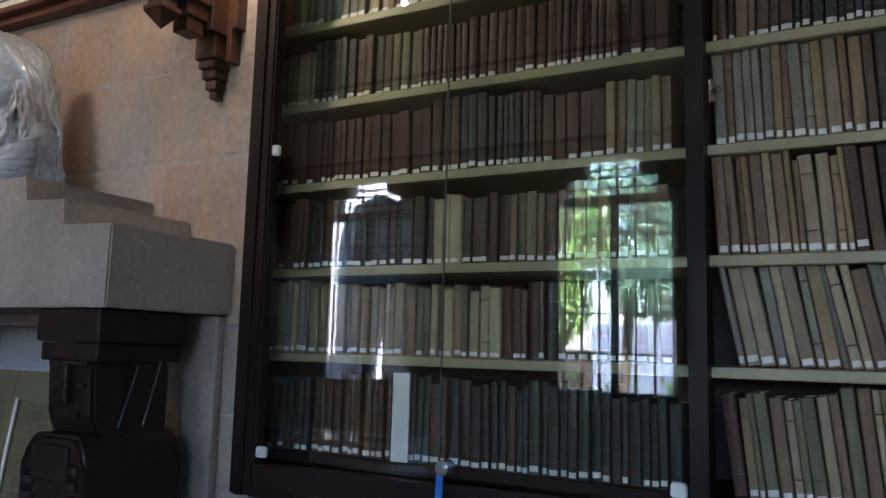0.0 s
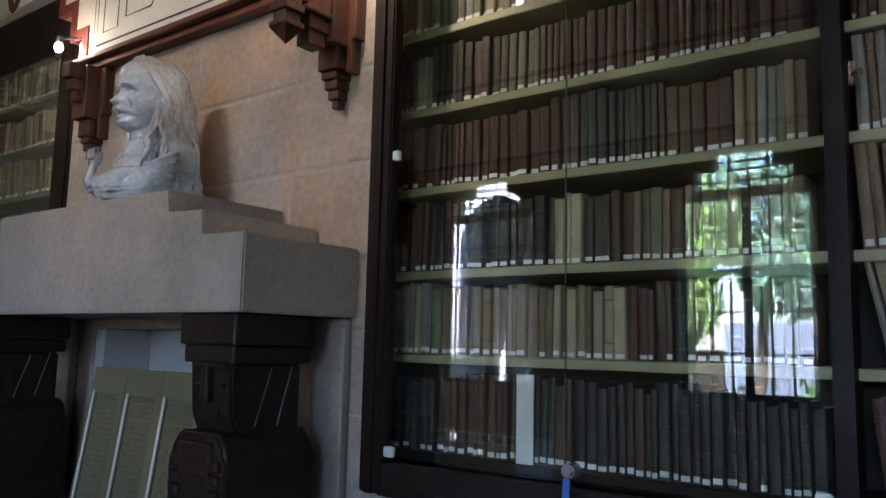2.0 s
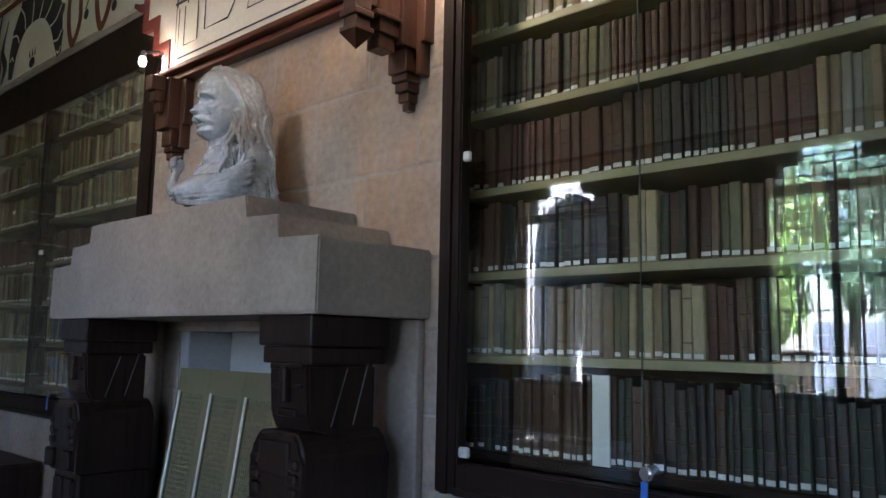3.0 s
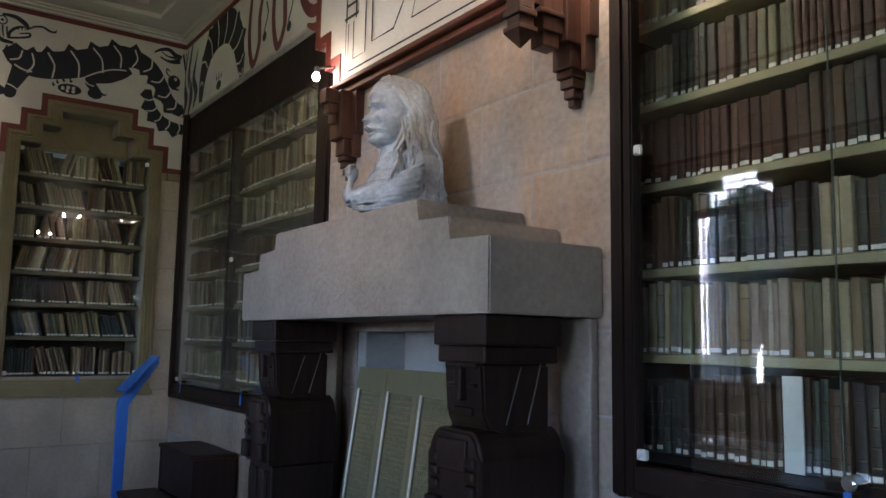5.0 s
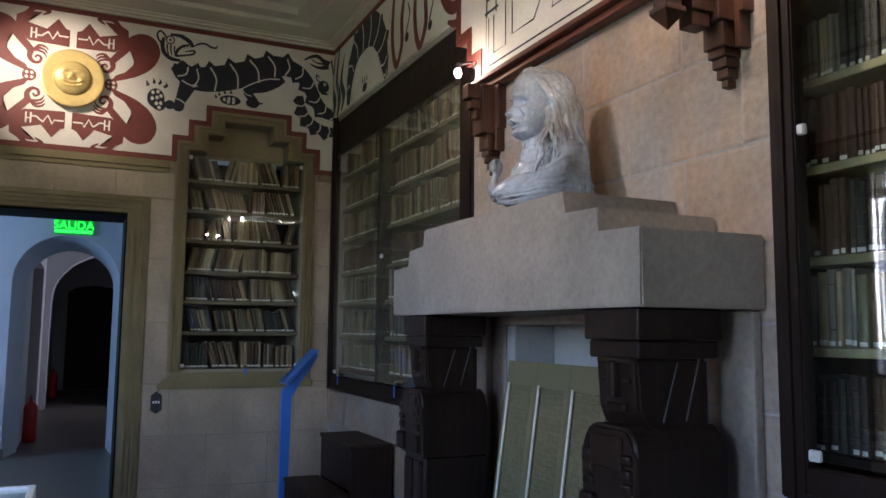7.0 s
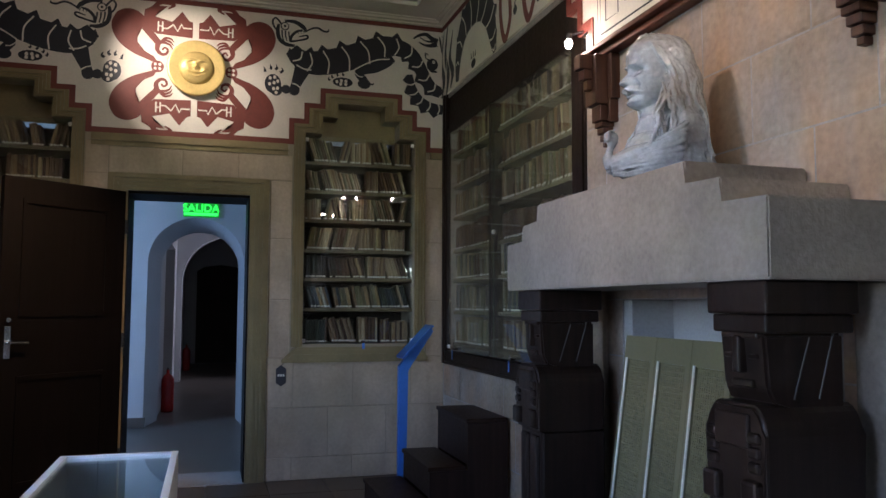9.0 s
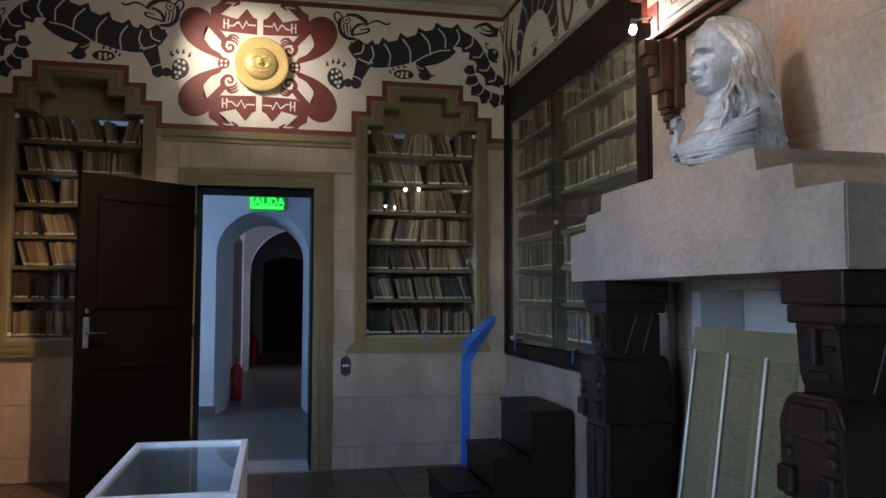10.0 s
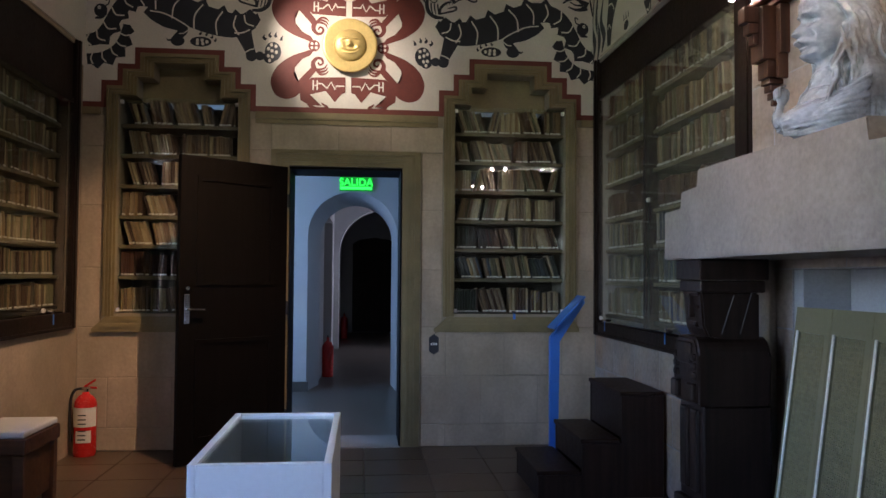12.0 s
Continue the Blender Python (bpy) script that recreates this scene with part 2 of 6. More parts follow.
M_BULB = glow("lamp_glow", (1.0, 0.86, 0.62), 15.0)
M_EXIT = glow("exit_green", (0.02, 1.0, 0.04), 0.10)
M_LED = glow("led_glow", (0.35, 1.0, 0.35), 0.35)
M_EXITP = glow("exit_plate", (0.02, 0.40, 0.04), 0.012)

BOOK_TONES = {
    "cream": (0.33, 0.25, 0.15), "tan": (0.22, 0.14, 0.075), "red": (0.062, 0.018, 0.010), "brown": (0.075, 0.037, 0.020),
    "green": (0.026, 0.031, 0.020), "dark": (0.030, 0.022, 0.018), "grey": (0.21, 0.185, 0.14), "blue": (0.036, 0.048, 0.058),
    "olive": (0.13, 0.115, 0.06),
}
BOOK_WORDS = {
    "cream": "cream cloth", "tan": "faded tan cloth", "red": "dark red leather", "brown": "brown leather",
    "green": "dark green cloth", "dark": "nearly black leather", "grey": "grey-green paper", "blue": "dull blue cloth", "olive": "olive paper",
}
M_BOOK = {k: mat("binding_" + k, c, 0.55, var=0.22, scale=22, bump=0.2, bscale=120, rnd=0.3) for k, c in BOOK_TONES.items()}
M_BOOKS = {k: mat("bindings_" + k, c, 0.6, var=0.22, scale=22, bump=0.15, bscale=120, rnd=0.4, island=True) for k, c in BOOK_TONES.items()}


# ---- building blocks ----
def box(bm, lo, hi, bevel=0.0):
    """Adds a box, its edges rounded off by bevel."""
    vs = [bm.verts.new((x, y, z)) for x in (lo[0], hi[0]) for y in (lo[1], hi[1]) for z in (lo[2], hi[2])]
    fs = [bm.faces.new([vs[i] for i in q]) for q in ((0, 1, 3, 2), (4, 6, 7, 5), (0, 4, 5, 1), (2, 3, 7, 6), (0, 2, 6, 4), (1, 5, 7, 3))]
    if bevel:
        es = list({e for f in fs for e in f.edges})
        bmesh.ops.bevel(bm, geom=es, offset=bevel, segments=2, profile=0.5, affect="EDGES")
    return vs


def rod(bm, a, b, r, seg=10, r2=None):
    """Adds a capped rod from a to b."""
    a, b = Vector(a), Vector(b)
    q = (b - a).to_track_quat("Z", "Y").to_matrix()
    rings = []
    for p, rr in ((a, r), (b, r if r2 is None else r2)):
        rings.append([bm.verts.new(p + q @ Vector((rr * math.cos(2 * math.pi * i / seg), rr * math.sin(2 * math.pi * i / seg), 0))) for i in range(seg)])
    for i in range(seg):
        j = (i + 1) % seg
        bm.faces.new((rings[0][i], rings[0][j], rings[1][j], rings[1][i]))
    bm.faces.new(rings[0][::-1])
    bm.faces.new(rings[1])


def lathe(bm, profile, centre, seg=24):
    """Adds a turned body about the upright through centre; profile: (radius, height) rows."""
    rings = []
    for r, z in profile:
        rings.append([bm.verts.new((centre[0] + r * math.cos(2 * math.pi * i / seg), centre[1] + r * math.sin(2 * math.pi * i / seg), centre[2] + z)) for i in range(seg)])
    for a, b in zip(rings, rings[1:]):
        for i in range(seg):
            j = (i + 1) % seg
            bm.faces.new((a[i], a[j], b[j], b[i]))
    bm.faces.new(rings[0][::-1])
    bm.faces.new(rings[-1])


def prism(bm, outline, place, w0, w1):
    """Adds an outline (u, v) drawn out from depth w0 to w1; place(u, v, w) gives the point."""
    a = [bm.verts.new(place(u, v, w0)) for u, v in outline]
    b = [bm.verts.new(place(u, v, w1)) for u, v in outline]
    n = len(outline)
    bm.faces.new(a[::-1])
    bm.faces.new(b)
    for i in range(n):
        j = (i + 1) % n
        bm.faces.new((a[i], a[j], b[j], b[i]))


def cells(bm, solid, holes, place, w0, w1):
    """Adds a slab that fills the rectangles (u0, v0, u1, v1) of solid but those of holes, with real reveals."""
    us = sorted({r[i] for r in solid + holes for i in (0, 2)})
    vs = sorted({r[i] for r in solid + holes for i in (1, 3)})

    def full(i, j):
        if not (0 <= i < len(us) - 1 and 0 <= j < len(vs) - 1):
            return False
        u, v = (us[i] + us[i + 1]) / 2, (vs[j] + vs[j + 1]) / 2
        inside = lambda r: r[0] < u < r[2] and r[1] < v < r[3]
        return any(map(inside, solid)) and not any(map(inside, holes))

    made = {}

    def vert(i, j, k):
        if (i, j, k) not in made:
            made[i, j, k] = bm.verts.new(place(us[i], vs[j], (w0, w1)[k]))
        return made[i, j, k]

    for i in range(len(us) - 1):
        for j in range(len(vs) - 1):
            if not full(i, j):
                continue
            for k in (0, 1):
                bm.faces.new([vert(i, j, k), vert(i + 1, j, k), vert(i + 1, j + 1, k), vert(i, j + 1, k)])
            for (di, dj), (p, q) in (((-1, 0), ((0, 0), (0, 1))), ((1, 0), ((1, 0), (1, 1))), ((0, -1), ((0, 0), (1, 0))), ((0, 1), ((0, 1), (1, 1)))):
                if not full(i + di, j + dj):
                    bm.faces.new([vert(i + p[0], j + p[1], 0), vert(i + q[0], j + q[1], 0), vert(i + q[0], j + q[1], 1), vert(i + p[0], j + p[1], 1)])


def mesh(name, bm, material, smooth=False):
    bmesh.ops.recalc_face_normals(bm, faces=bm.faces[:])
    me = bpy.data.meshes.new(name)
    bm.to_mesh(me)
    bm.free()
    for m in material if isinstance(material, (list, tuple)) else [material]:
        me.materials.append(m)
    if smooth:
        me.polygons.foreach_set("use_smooth", [True] * len(me.polygons))
    return me


def part(name, bm, material, parent, label="", smooth=False):
    ob = new(name, mesh(name, bm, material, smooth))
    ob.parent = parent
    if parent:
        ob.matrix_parent_inverse = parent.matrix_basis.inverted()
    return tagged(ob, label)


def thing(name, label, category, at=(0, 0, 0), group=""):
    ob = new(name)
    ob.empty_display_size = 0.1
    ob.location = at
    return tagged(ob, label, category, group)


def structure(name, bm, material, label="", smooth=False):
    ob = new(name, mesh(name, bm, material, smooth))
    return tagged(ob, label, kind="structure")


def boxes(rows, bevel=0.0):
    bm = bmesh.new()
    for lo, hi in rows:
        box(bm, lo, hi, bevel)
    return bm


west = lambda u, v, w: (w, u, v)          # u along y, w out of the wall
north = lambda u, v, w: (u, 1.9 - w, v)   # u along x
recess = lambda u, v, w: (u, 2.01 - w, v)  # the north wall west of the chimney breast lies further back
south = lambda u, v, w: (u, -1.88 + w, v)
TOP = 3.565

# ---- large structure ----
NICHES = (1.330, -1.185)


def stepped(c, halves, tops, bottom):
    """Rectangles of a stepped arch about c."""
    return [(c - h, bottom, c + h, t) for h, t in zip(halves, tops)]


niche_holes = [r for c in NICHES for r in stepped(c, (0.435, 0.305, 0.185), (2.62, 2.755, 2.868), 1.005)]
DOOR = (-0.363, 0.49, 2.12)
bm = bmesh.new()
cells(bm, [(-2.3, 0.0, 2.4, 3.7)], [(DOOR[0], -0.1, DOOR[1], DOOR[2])] + niche_holes, west, -0.42, 0.0)
wall_west = structure("wall_west", bm, M_WALLJ, "ochre plaster wall with a doorway and two stepped book niches")

CASE_N = (0.10, 0.90, 2.50, 2.96)
CASE_M = (4.52, 0.90, 7.6, 2.80)
FIREBOX = (3.03, -0.1, 4.23, 1.33)
bm = bmesh.new()
cells(bm, [(2.715, 0.0, 9.4, 3.7)], [CASE_M, FIREBOX], north, -0.06, 0.0)
cells(bm, [(2.715, 0.0, 9.4, 3.7)], [(4.40, *CASE_M[1:]), FIREBOX], north, -0.5, -0.0605)
wall_north = structure("wall_north", bm, M_JOINT, "warm sandstone chimney wall with a built-in bookcase")
bm = bmesh.new()
cells(bm, [(-0.42, 0.0, 2.714, 3.7)], [CASE_N], recess, -0.39, 0.0)
wall_recess = structure("wall_north_recess", bm, M_JOINT, "sandstone wall beside the chimney breast with a built-in bookcase")
bm = bmesh.new()
cells(bm, [(2.675, 2.585, 2.714, 3.7), (2.555, 2.73, 2.714, 3.7)], [], north, -0.109, 0.0)
structure("wall_chimney_shoulder", bm, M_JOINT)
bm = boxes([((-0.4, 2.403, 0), (9.4, 2.6, 3.7))])
structure("wall_north_back", bm, M_GREYPL)

# the third window is unseen, added to let more daylight into the room
WINDOWS = (2.335, 4.455, 6.55)
CASE_S = (0.10, 0.93, 1.50, 2.95)
win_holes = [r for c in WINDOWS for r in stepped(c, (0.46, 0.335, 0.205), (2.43, 2.58, 2.70), 0.975)]
bm = bmesh.new()
cells(bm, [(-0.42, 0.0, 9.4, 3.7)], win_holes + [CASE_S], south, -0.16, 0.0)
structure("wall_south", bm, M_WALL, "ochre plaster wall with stepped windows, the third added for light")
bm = boxes([((-0.05, -2.35, 0.8), (1.65, -2.25, 3.10)), ((-0.05, -2.25, 0.8), (1.65, -2.041, 0.9)), ((-0.05, -2.25, 3.0), (1.65, -2.041, 3.1)), ((-0.05, -2.25, 0.9), (0.06, -2.041, 3.0)), ((1.55, -2.25, 0.9), (1.65, -2.041, 3.0))])
structure("wall_south_back", bm, M_BACK)
bm = bmesh.new()
cells(bm, [(-2.3, 0.0, 2.4, 3.7)], [(-0.265, 1.03, 0.105, 2.08)], lambda u, v, w: (9.0 + w, u, v), 0.0, 0.36)
structure("wall_east", bm, M_WALL)

bm = boxes([((-0.42, -2.3, -0.2), (9.4, 2.6, -0.012))])
floor = structure("floor", bm, M_FLOOR, "waxed brown tile floor")
bm = bmesh.new()
box(bm, (-0.42, -2.3, 3.705), (9.4, 2.6, 3.85))
cells(bm, [(-0.42, -2.3, 9.4, 2.6)], [(0.42, -1.45, 8.6, 1.58)], lambda u, v, w: (u, v, w), 3.645, 3.703)
cells(bm, [(-0.42, -2.3, 9.4, 2.6)], [(0.30, -1.57, 8.7, 1.70)], lambda u, v, w: (u, v, w), 3.610, 3.643)
cells(bm, [(0.62, -1.25, 8.4, 1.38)], [(0.70, -1.17, 8.3, 1.30)], lambda u, v, w: (u, v, w), 3.685, 3.704)
structure("ceiling", bm, M_CEIL, "pale coffered plaster ceiling")
bm = bmesh.new()
for k, (d, z0, z1) in enumerate(((0.035, TOP, 3.608), (0.07, TOP + 0.015, 3.608), (0.10, TOP + 0.03, 3.608))):
    cells(bm, [(0.0, -1.88, 9.0, 2.01)], [(d, -1.88 + d, 9.0 - d, 2.01 - d)], lambda u, v, w: (u, v, w), z0, z1 - 0.002 * k)
structure("trim_cornice", bm, M_CEIL)

# white mural fields above the stone, with their oxide red borders
steps_w = [r for c in NICHES for r in stepped(c, (0.5625, 0.449, 0.326), (2.733, 2.86, 2.985), 2.40)]
inner_w = [r for c in NICHES for r in stepped(c, (0.5225, 0.409, 0.286), (2.693, 2.82, 2.945), 2.40)]
bm = bmesh.new()
cells(bm, [(-1.879, 2.535, 2.009, TOP)], steps_w, west, -0.01, 0.004)
mural_w = structure("mural_west", bm, M_WHITE, "white painted frieze")
bm = bmesh.new()
cells(bm, [(-1.878, 2.53, 2.008, 2.57)] + steps_w, inner_w + [(c - 0.5225, 2.3, c + 0.5225, 2.60) for c in NICHES] + [(-3, 2.3, 3, 2.53)], west, -0.01, 0.008)
part("red_border", bm, M_RED, mural_w, "oxide red stepped border line")
bm = bmesh.new()
cells(bm, [(-1.878, TOP - 0.035, 2.008, TOP)], [], west, 0.0, 0.008)
part("red_border", bm, M_RED, mural_w)
bm = bmesh.new()
cells(bm, [(-0.622, 2.475, 0.762, 2.528), (1.892, 2.475, 2.009, 2.528), (-1.879, 2.475, -1.748, 2.528)], [], west, -0.01, 0.022)
structure("trim_ledge", bm, M_OLIVE)
bm = bmesh.new()
cells(bm, [(-0.622, 2.44, 0.762, 2.474)], [], west, -0.01, 0.012)
structure("trim_ledge", bm, M_OLIVE)

field_n = [(2.83, 2.45, 4.45, TOP), (2.72, 2.63, 4.56, TOP), (2.60, 2.775, 4.68, TOP), (4.40, 2.80, 9.0, TOP)]
bm = bmesh.new()
cells(bm, field_n, [], north, -0.01, 0.02)
mural_n = structure("mural_north", bm, M_WHITE, "white painted frieze over the chimney")
bm = bmesh.new()
grown = [(a - 0.045, b - 0.045, c + 0.045, d) for a, b, c, d in field_n[:3]] + [(4.40, 2.765, 9.0, TOP)]
cells(bm, grown, field_n, north, -0.01, 0.026)
part("red_border", bm, M_RED, mural_n, "oxide red stepped border line")
bm = bmesh.new()
cells(bm, [(2.60, TOP - 0.035, 9.0, TOP)], [], north, 0.021, 0.027)
part("red_border", bm, M_RED, mural_n)
bm = bmesh.new()
cells(bm, [(0.005, 2.992, 2.552, TOP)], [], recess, -0.01, 0.02)
mural_r = structure("mural_north_recess", bm, M_WHITE, "white painted frieze over the bookcase")
bm = bmesh.new()
cells(bm, [(0.005, TOP - 0.035, 2.552, TOP)], [], recess, 0.021, 0.027)
part("red_border", bm, M_RED, mural_r)
bm = bmesh.new()
cells(bm, [(0.005, 2.835, 0.079, TOP), (0.079, 2.982, 1.53, TOP), (1.53, 2.835, 8.99, TOP)], [], south, -0.01, 0.012)
mural_s = structure("mural_south", bm, M_WHITE, "white painted frieze over the windows")
bm = bmesh.new()
cells(bm, [(0.005, TOP - 0.035, 8.99, TOP), (1.53, 2.835, 8.99, 2.87)], [], south, 0.013, 0.018)
part("red_border", bm, M_RED, mural_s)
bm = bmesh.new()
box(bm, (2.79, 1.845, 2.402), (4.49, 1.899, 2.428), 0.006)
box(bm, (2.80, 1.815, 2.43), (4.48, 1.870, 2.452), 0.006)
part("moulding", bm, M_TRIM, mural_n, "polished mahogany moulding")


# ---- murals ----
def catmull(points, n=8):
    out = []
    p = [Vector(q) for q in points]
    p = [2 * p[0] - p[1]] + p + [2 * p[-1] - p[-2]]
    for i in range(1, len(p) - 2):
        for k in range(n):
            t = k / n
            out.append(0.5 * ((2 * p[i]) + (p[i + 1] - p[i - 1]) * t + (2 * p[i - 1] - 5 * p[i] + 4 * p[i + 1] - p[i + 2]) * t * t + (3 * p[i] - p[i - 1] - 3 * p[i + 1] + p[i + 2]) * t ** 3))
    return out + [p[-2]]


def ribbon(bm, points, widths, place, w, smooth=True):
    """Adds a painted stroke along points with the widths given along it."""
    c = catmull(points) if smooth else [Vector(q) for q in points]
    n = len(c)
    rows = []
    for i, q in enumerate(c):
        d = (c[min(i + 1, n - 1)] - c[max(i - 1, 0)]).normalized()
        s = i / (n - 1) * (len(widths) - 1)
        k = min(int(s), len(widths) - 2) if len(widths) > 1 else 0
        h = (widths[k] + (widths[k + 1] - widths[k]) * (s - k) if len(widths) > 1 else widths[0]) / 2
        o = Vector((-d.y, d.x)) * h
        rows.append((bm.verts.new(place(*(q + o), w)), bm.verts.new(place(*(q - o), w))))
    for a, b in zip(rows, rows[1:]):
        bm.faces.new((a[0], a[1], b[1], b[0]))
    return c


def patch(bm, outline, place, w):
    f = bm.faces.new([bm.verts.new(place(u, v, w)) for u, v in outline])
    bmesh.ops.triangulate(bm, faces=[f])


def disc(bm, c, r, place, w, squash=1.0, seg=14):
    patch(bm, [(c[0] + r * math.cos(2 * math.pi * i / seg), c[1] + squash * r * math.sin(2 * math.pi * i / seg)) for i in range(seg)], place, w)


def beast(parent, place):
    """A painted crested serpent-beast with a ringed body, facing the frieze's middle."""
    k1, k2 = 0.006, 0.008
    body = [(0.775, 3.27), (0.84, 3.205), (0.935, 3.178), (1.075, 3.20), (1.235, 3.25), (1.385, 3.315), (1.51, 3.365), (1.625, 3.365), (1.725, 3.32), (1.795, 3.225), (1.85, 3.12), (1.915, 3.05), (1.995, 3.025)]
    wid = (0.11, 0.15, 0.185, 0.20, 0.20, 0.19, 0.17, 0.14, 0.12, 0.11, 0.105, 0.10, 0.09)
    bm = bmesh.new()
    line = ribbon(bm, body, wid, place, k1)
    tw = (0.05, 0.075, 0.085, 0.085, 0.08)
    tail = ribbon(bm, [(1.715, 3.155), (1.735, 3.045), (1.79, 2.955), (1.885, 2.90), (1.995, 2.885)], tw, place, k1)
    for src, w2, step, side in ((line, wid, 8, 1), (tail, tw, 6, -1)):
        n = len(src)
        for i in range(14 if side > 0 else 3, n - 3, step):
            d = (src[i + 1] - src[i - 1]).normalized()
            h = w2[min(int(i / n * len(w2)), len(w2) - 1)] / 2
            tall = 0.050 if i < 60 and side > 0 else 0.038
            for q in ((side,) if i < 58 else (-side,)):
                o = Vector((-d.y, d.x)) * q
                a, b, c = src[i] + o * (h - 0.004) - d * 0.046, src[i] + o * (h - 0.004) + d * 0.046, src[i] + o * (h + tall)
                patch(bm, [a, b, c], place, k1 + 0.0004)
    for a, b, c in (((0.76, 3.28), (0.735, 3.22), (0.80, 3.245)), ((0.775, 3.225), (0.77, 3.16), (0.825, 3.19))):
        patch(bm, [a, b, c], place, k1 + 0.0004)
    ribbon(bm, [(0.875, 3.16), (0.845, 3.08), (0.815, 3.00), (0.80, 2.95)], (0.14, 0.105, 0.075, 0.075), place, k1 + 0.0008)
    disc(bm, (0.80, 2.950), 0.042, place, k1 + 0.0010)
    disc(bm, (0.738, 2.952), 0.035, place, k1 + 0.0012)
    disc(bm, (0.640, 2.988), 0.062, place, k1 + 0.0014, 1.22)
    disc(bm, (0.665, 2.945), 0.048, place, k1 + 0.0013)
    for u, v, du in ((0.580, 3.075, -0.012), (0.618, 3.098, -0.004), (0.655, 3.098, 0.004), (0.692, 3.078, 0.010), (0.672, 2.898, -0.014)):
        ribbon(bm, [(u, v), (u + 0.010 + du, v + 0.016), (u + du, v + 0.040)], (0.022, 0.018, 0.003), place, k1 + 0.0016)
    ribbon(bm, [(1.56, 3.30), (1.50, 3.255), (1.42, 3.205), (1.34, 3.165), (1.30, 3.13), (1.335, 3.085), (1.355, 3.05)], (0.12, 0.14, 0.13, 0.09, 0.06, 0.065, 0.075), place, k1 + 0.0006)
    disc(bm, (1.345, 3.045), 0.052, place, k1 + 0.0018, 0.75)
    ribbon(bm, [(1.385, 3.052), (1.415, 3.048), (1.425, 3.062)], (0.018, 0.012, 0.003), place, k1 + 0.0016)
    disc(bm, (1.175, 3.045), 0.080, place, k1 + 0.0018, 0.48)
    for u, v in ((1.075, 3.05), (1.10, 3.072), (1.14, 3.092), (1.185, 3.098)):
        ribbon(bm, [(u, v), (u - 0.010, v + 0.012), (u - 0.008, v + 0.028)], (0.020, 0.014, 0.003), place, k1 + 0.0016)
    # striped head with an open mouth: drawn in outline
    ribbon(bm, [(0.72, 3.49), (0.80, 3.488), (0.86, 3.455), (0.885, 3.425)], (0.018, 0.03, 0.035, 0.02), place, k1 + 0.0003)
    ribbon(bm, [(0.675, 3.46), (0.668, 3.40), (0.685, 3.34), (0.735, 3.305), (0.80, 3.30)], (0.022, 0.030, 0.030, 0.030, 0.020), place, k1 + 0.0005)
    ribbon(bm, [(0.86, 3.43), (0.815, 3.415), (0.775, 3.375), (0.765, 3.325)], (0.012, 0.020, 0.022, 0.02), place, k1 + 0.0004)
    ribbon(bm, [(0.765, 3.33), (0.83, 3.345), (0.89, 3.365), (0.893, 3.39), (0.83, 3.375)], (0.016, 0.014, 0.016, 0.014, 0.008), place, k1 + 0.0006)
    for k in range(3):
        ribbon(bm, [(0.700 + 0.026 * k, 3.415 - 0.004 * k), (0.703 + 0.026 * k, 3.37), (0.714 + 0.024 * k, 3.33)], (0.012, 0.011, 0.008), place, k1 + 0.0007)
    for k in range(4):
        ribbon(bm, [(0.80 + 0.022 * k, 3.413 + 0.004 * k), (0.803 + 0.022 * k, 3.392 + 0.004 * k)], (0.010, 0.003), place, k1 + 0.0007)
    ribbon(bm, [(0.70, 3.455), (0.655, 3.505), (0.628, 3.475), (0.648, 3.425), (0.675, 3.415)], (0.014,), place, k1 + 0.0008)
    disc(bm, (0.722, 3.447), 0.034, place, k1 + 0.0009)
    ribbon(bm, [(0.875, 3.415), (0.925, 3.448), (0.975, 3.458), (1.02, 3.438), (1.055, 3.44), (1.06, 3.458)], (0.010, 0.014, 0.016, 0.016, 0.014, 0.006), place, k1 + 0.0005)
    # two smaller heads in the corner
    ribbon(bm, [(1.745, 3.455), (1.79, 3.485), (1.85, 3.50), (1.90, 3.47), (1.95, 3.45)], (0.012, 0.022, 0.030, 0.035, 0.045), place, k1)
    ribbon(bm, [(1.79, 3.43), (1.84, 3.41), (1.89, 3.41), (1.94, 3.43)], (0.010, 0.018, 0.030, 0.050), place, k1 + 0.0002)
    ribbon(bm, [(1.80, 3.47), (1.85, 3.445), (1.91, 3.445)], (0.008, 0.012, 0.02), place, k1 + 0.0003)
    ribbon(bm, [(1.965, 3.49), (1.975, 3.43), (1.985, 3.36)], (0.012, 0.014, 0.006), place, k1)
    ribbon(bm, [(1.99, 3.50), (1.998, 3.42), (2.0, 3.33)], (0.010, 0.012, 0.006), place, k1)
    disc(bm, (1.905, 3.255), 0.048, place, k1, 1.05)
    ribbon(bm, [(1.87, 3.33), (1.845, 3.345), (1.85, 3.305), (1.875, 3.29)], (0.010,), place, k1 + 0.0002)
    ribbon(bm, [(1.865, 3.235), (1.90, 3.205), (1.945, 3.195)], (0.020, 0.030, 0.012), place, k1 + 0.0004)
    part("painted_beast", bm, M_BLACK, parent, "blue-black painted serpent beast")
    bm = bmesh.new()
    n = len(line)
    for i in range(6, n - 2, 8):
        d = (line[i + 1] - line[i - 1]).normalized()
        h = wid[min(int(i / n * len(wid)), len(wid) - 1)] / 2
        o = Vector((-d.y, d.x))
        ribbon(bm, [line[i] + o * h, line[i] + d * 0.028, line[i] - o * h], (0.011,), place, k2)
    for i in range(5, len(tail) - 2, 6):
        d = (tail[i + 1] - tail[i - 1]).normalized()
        o = Vector((-d.y, d.x)) * 0.042
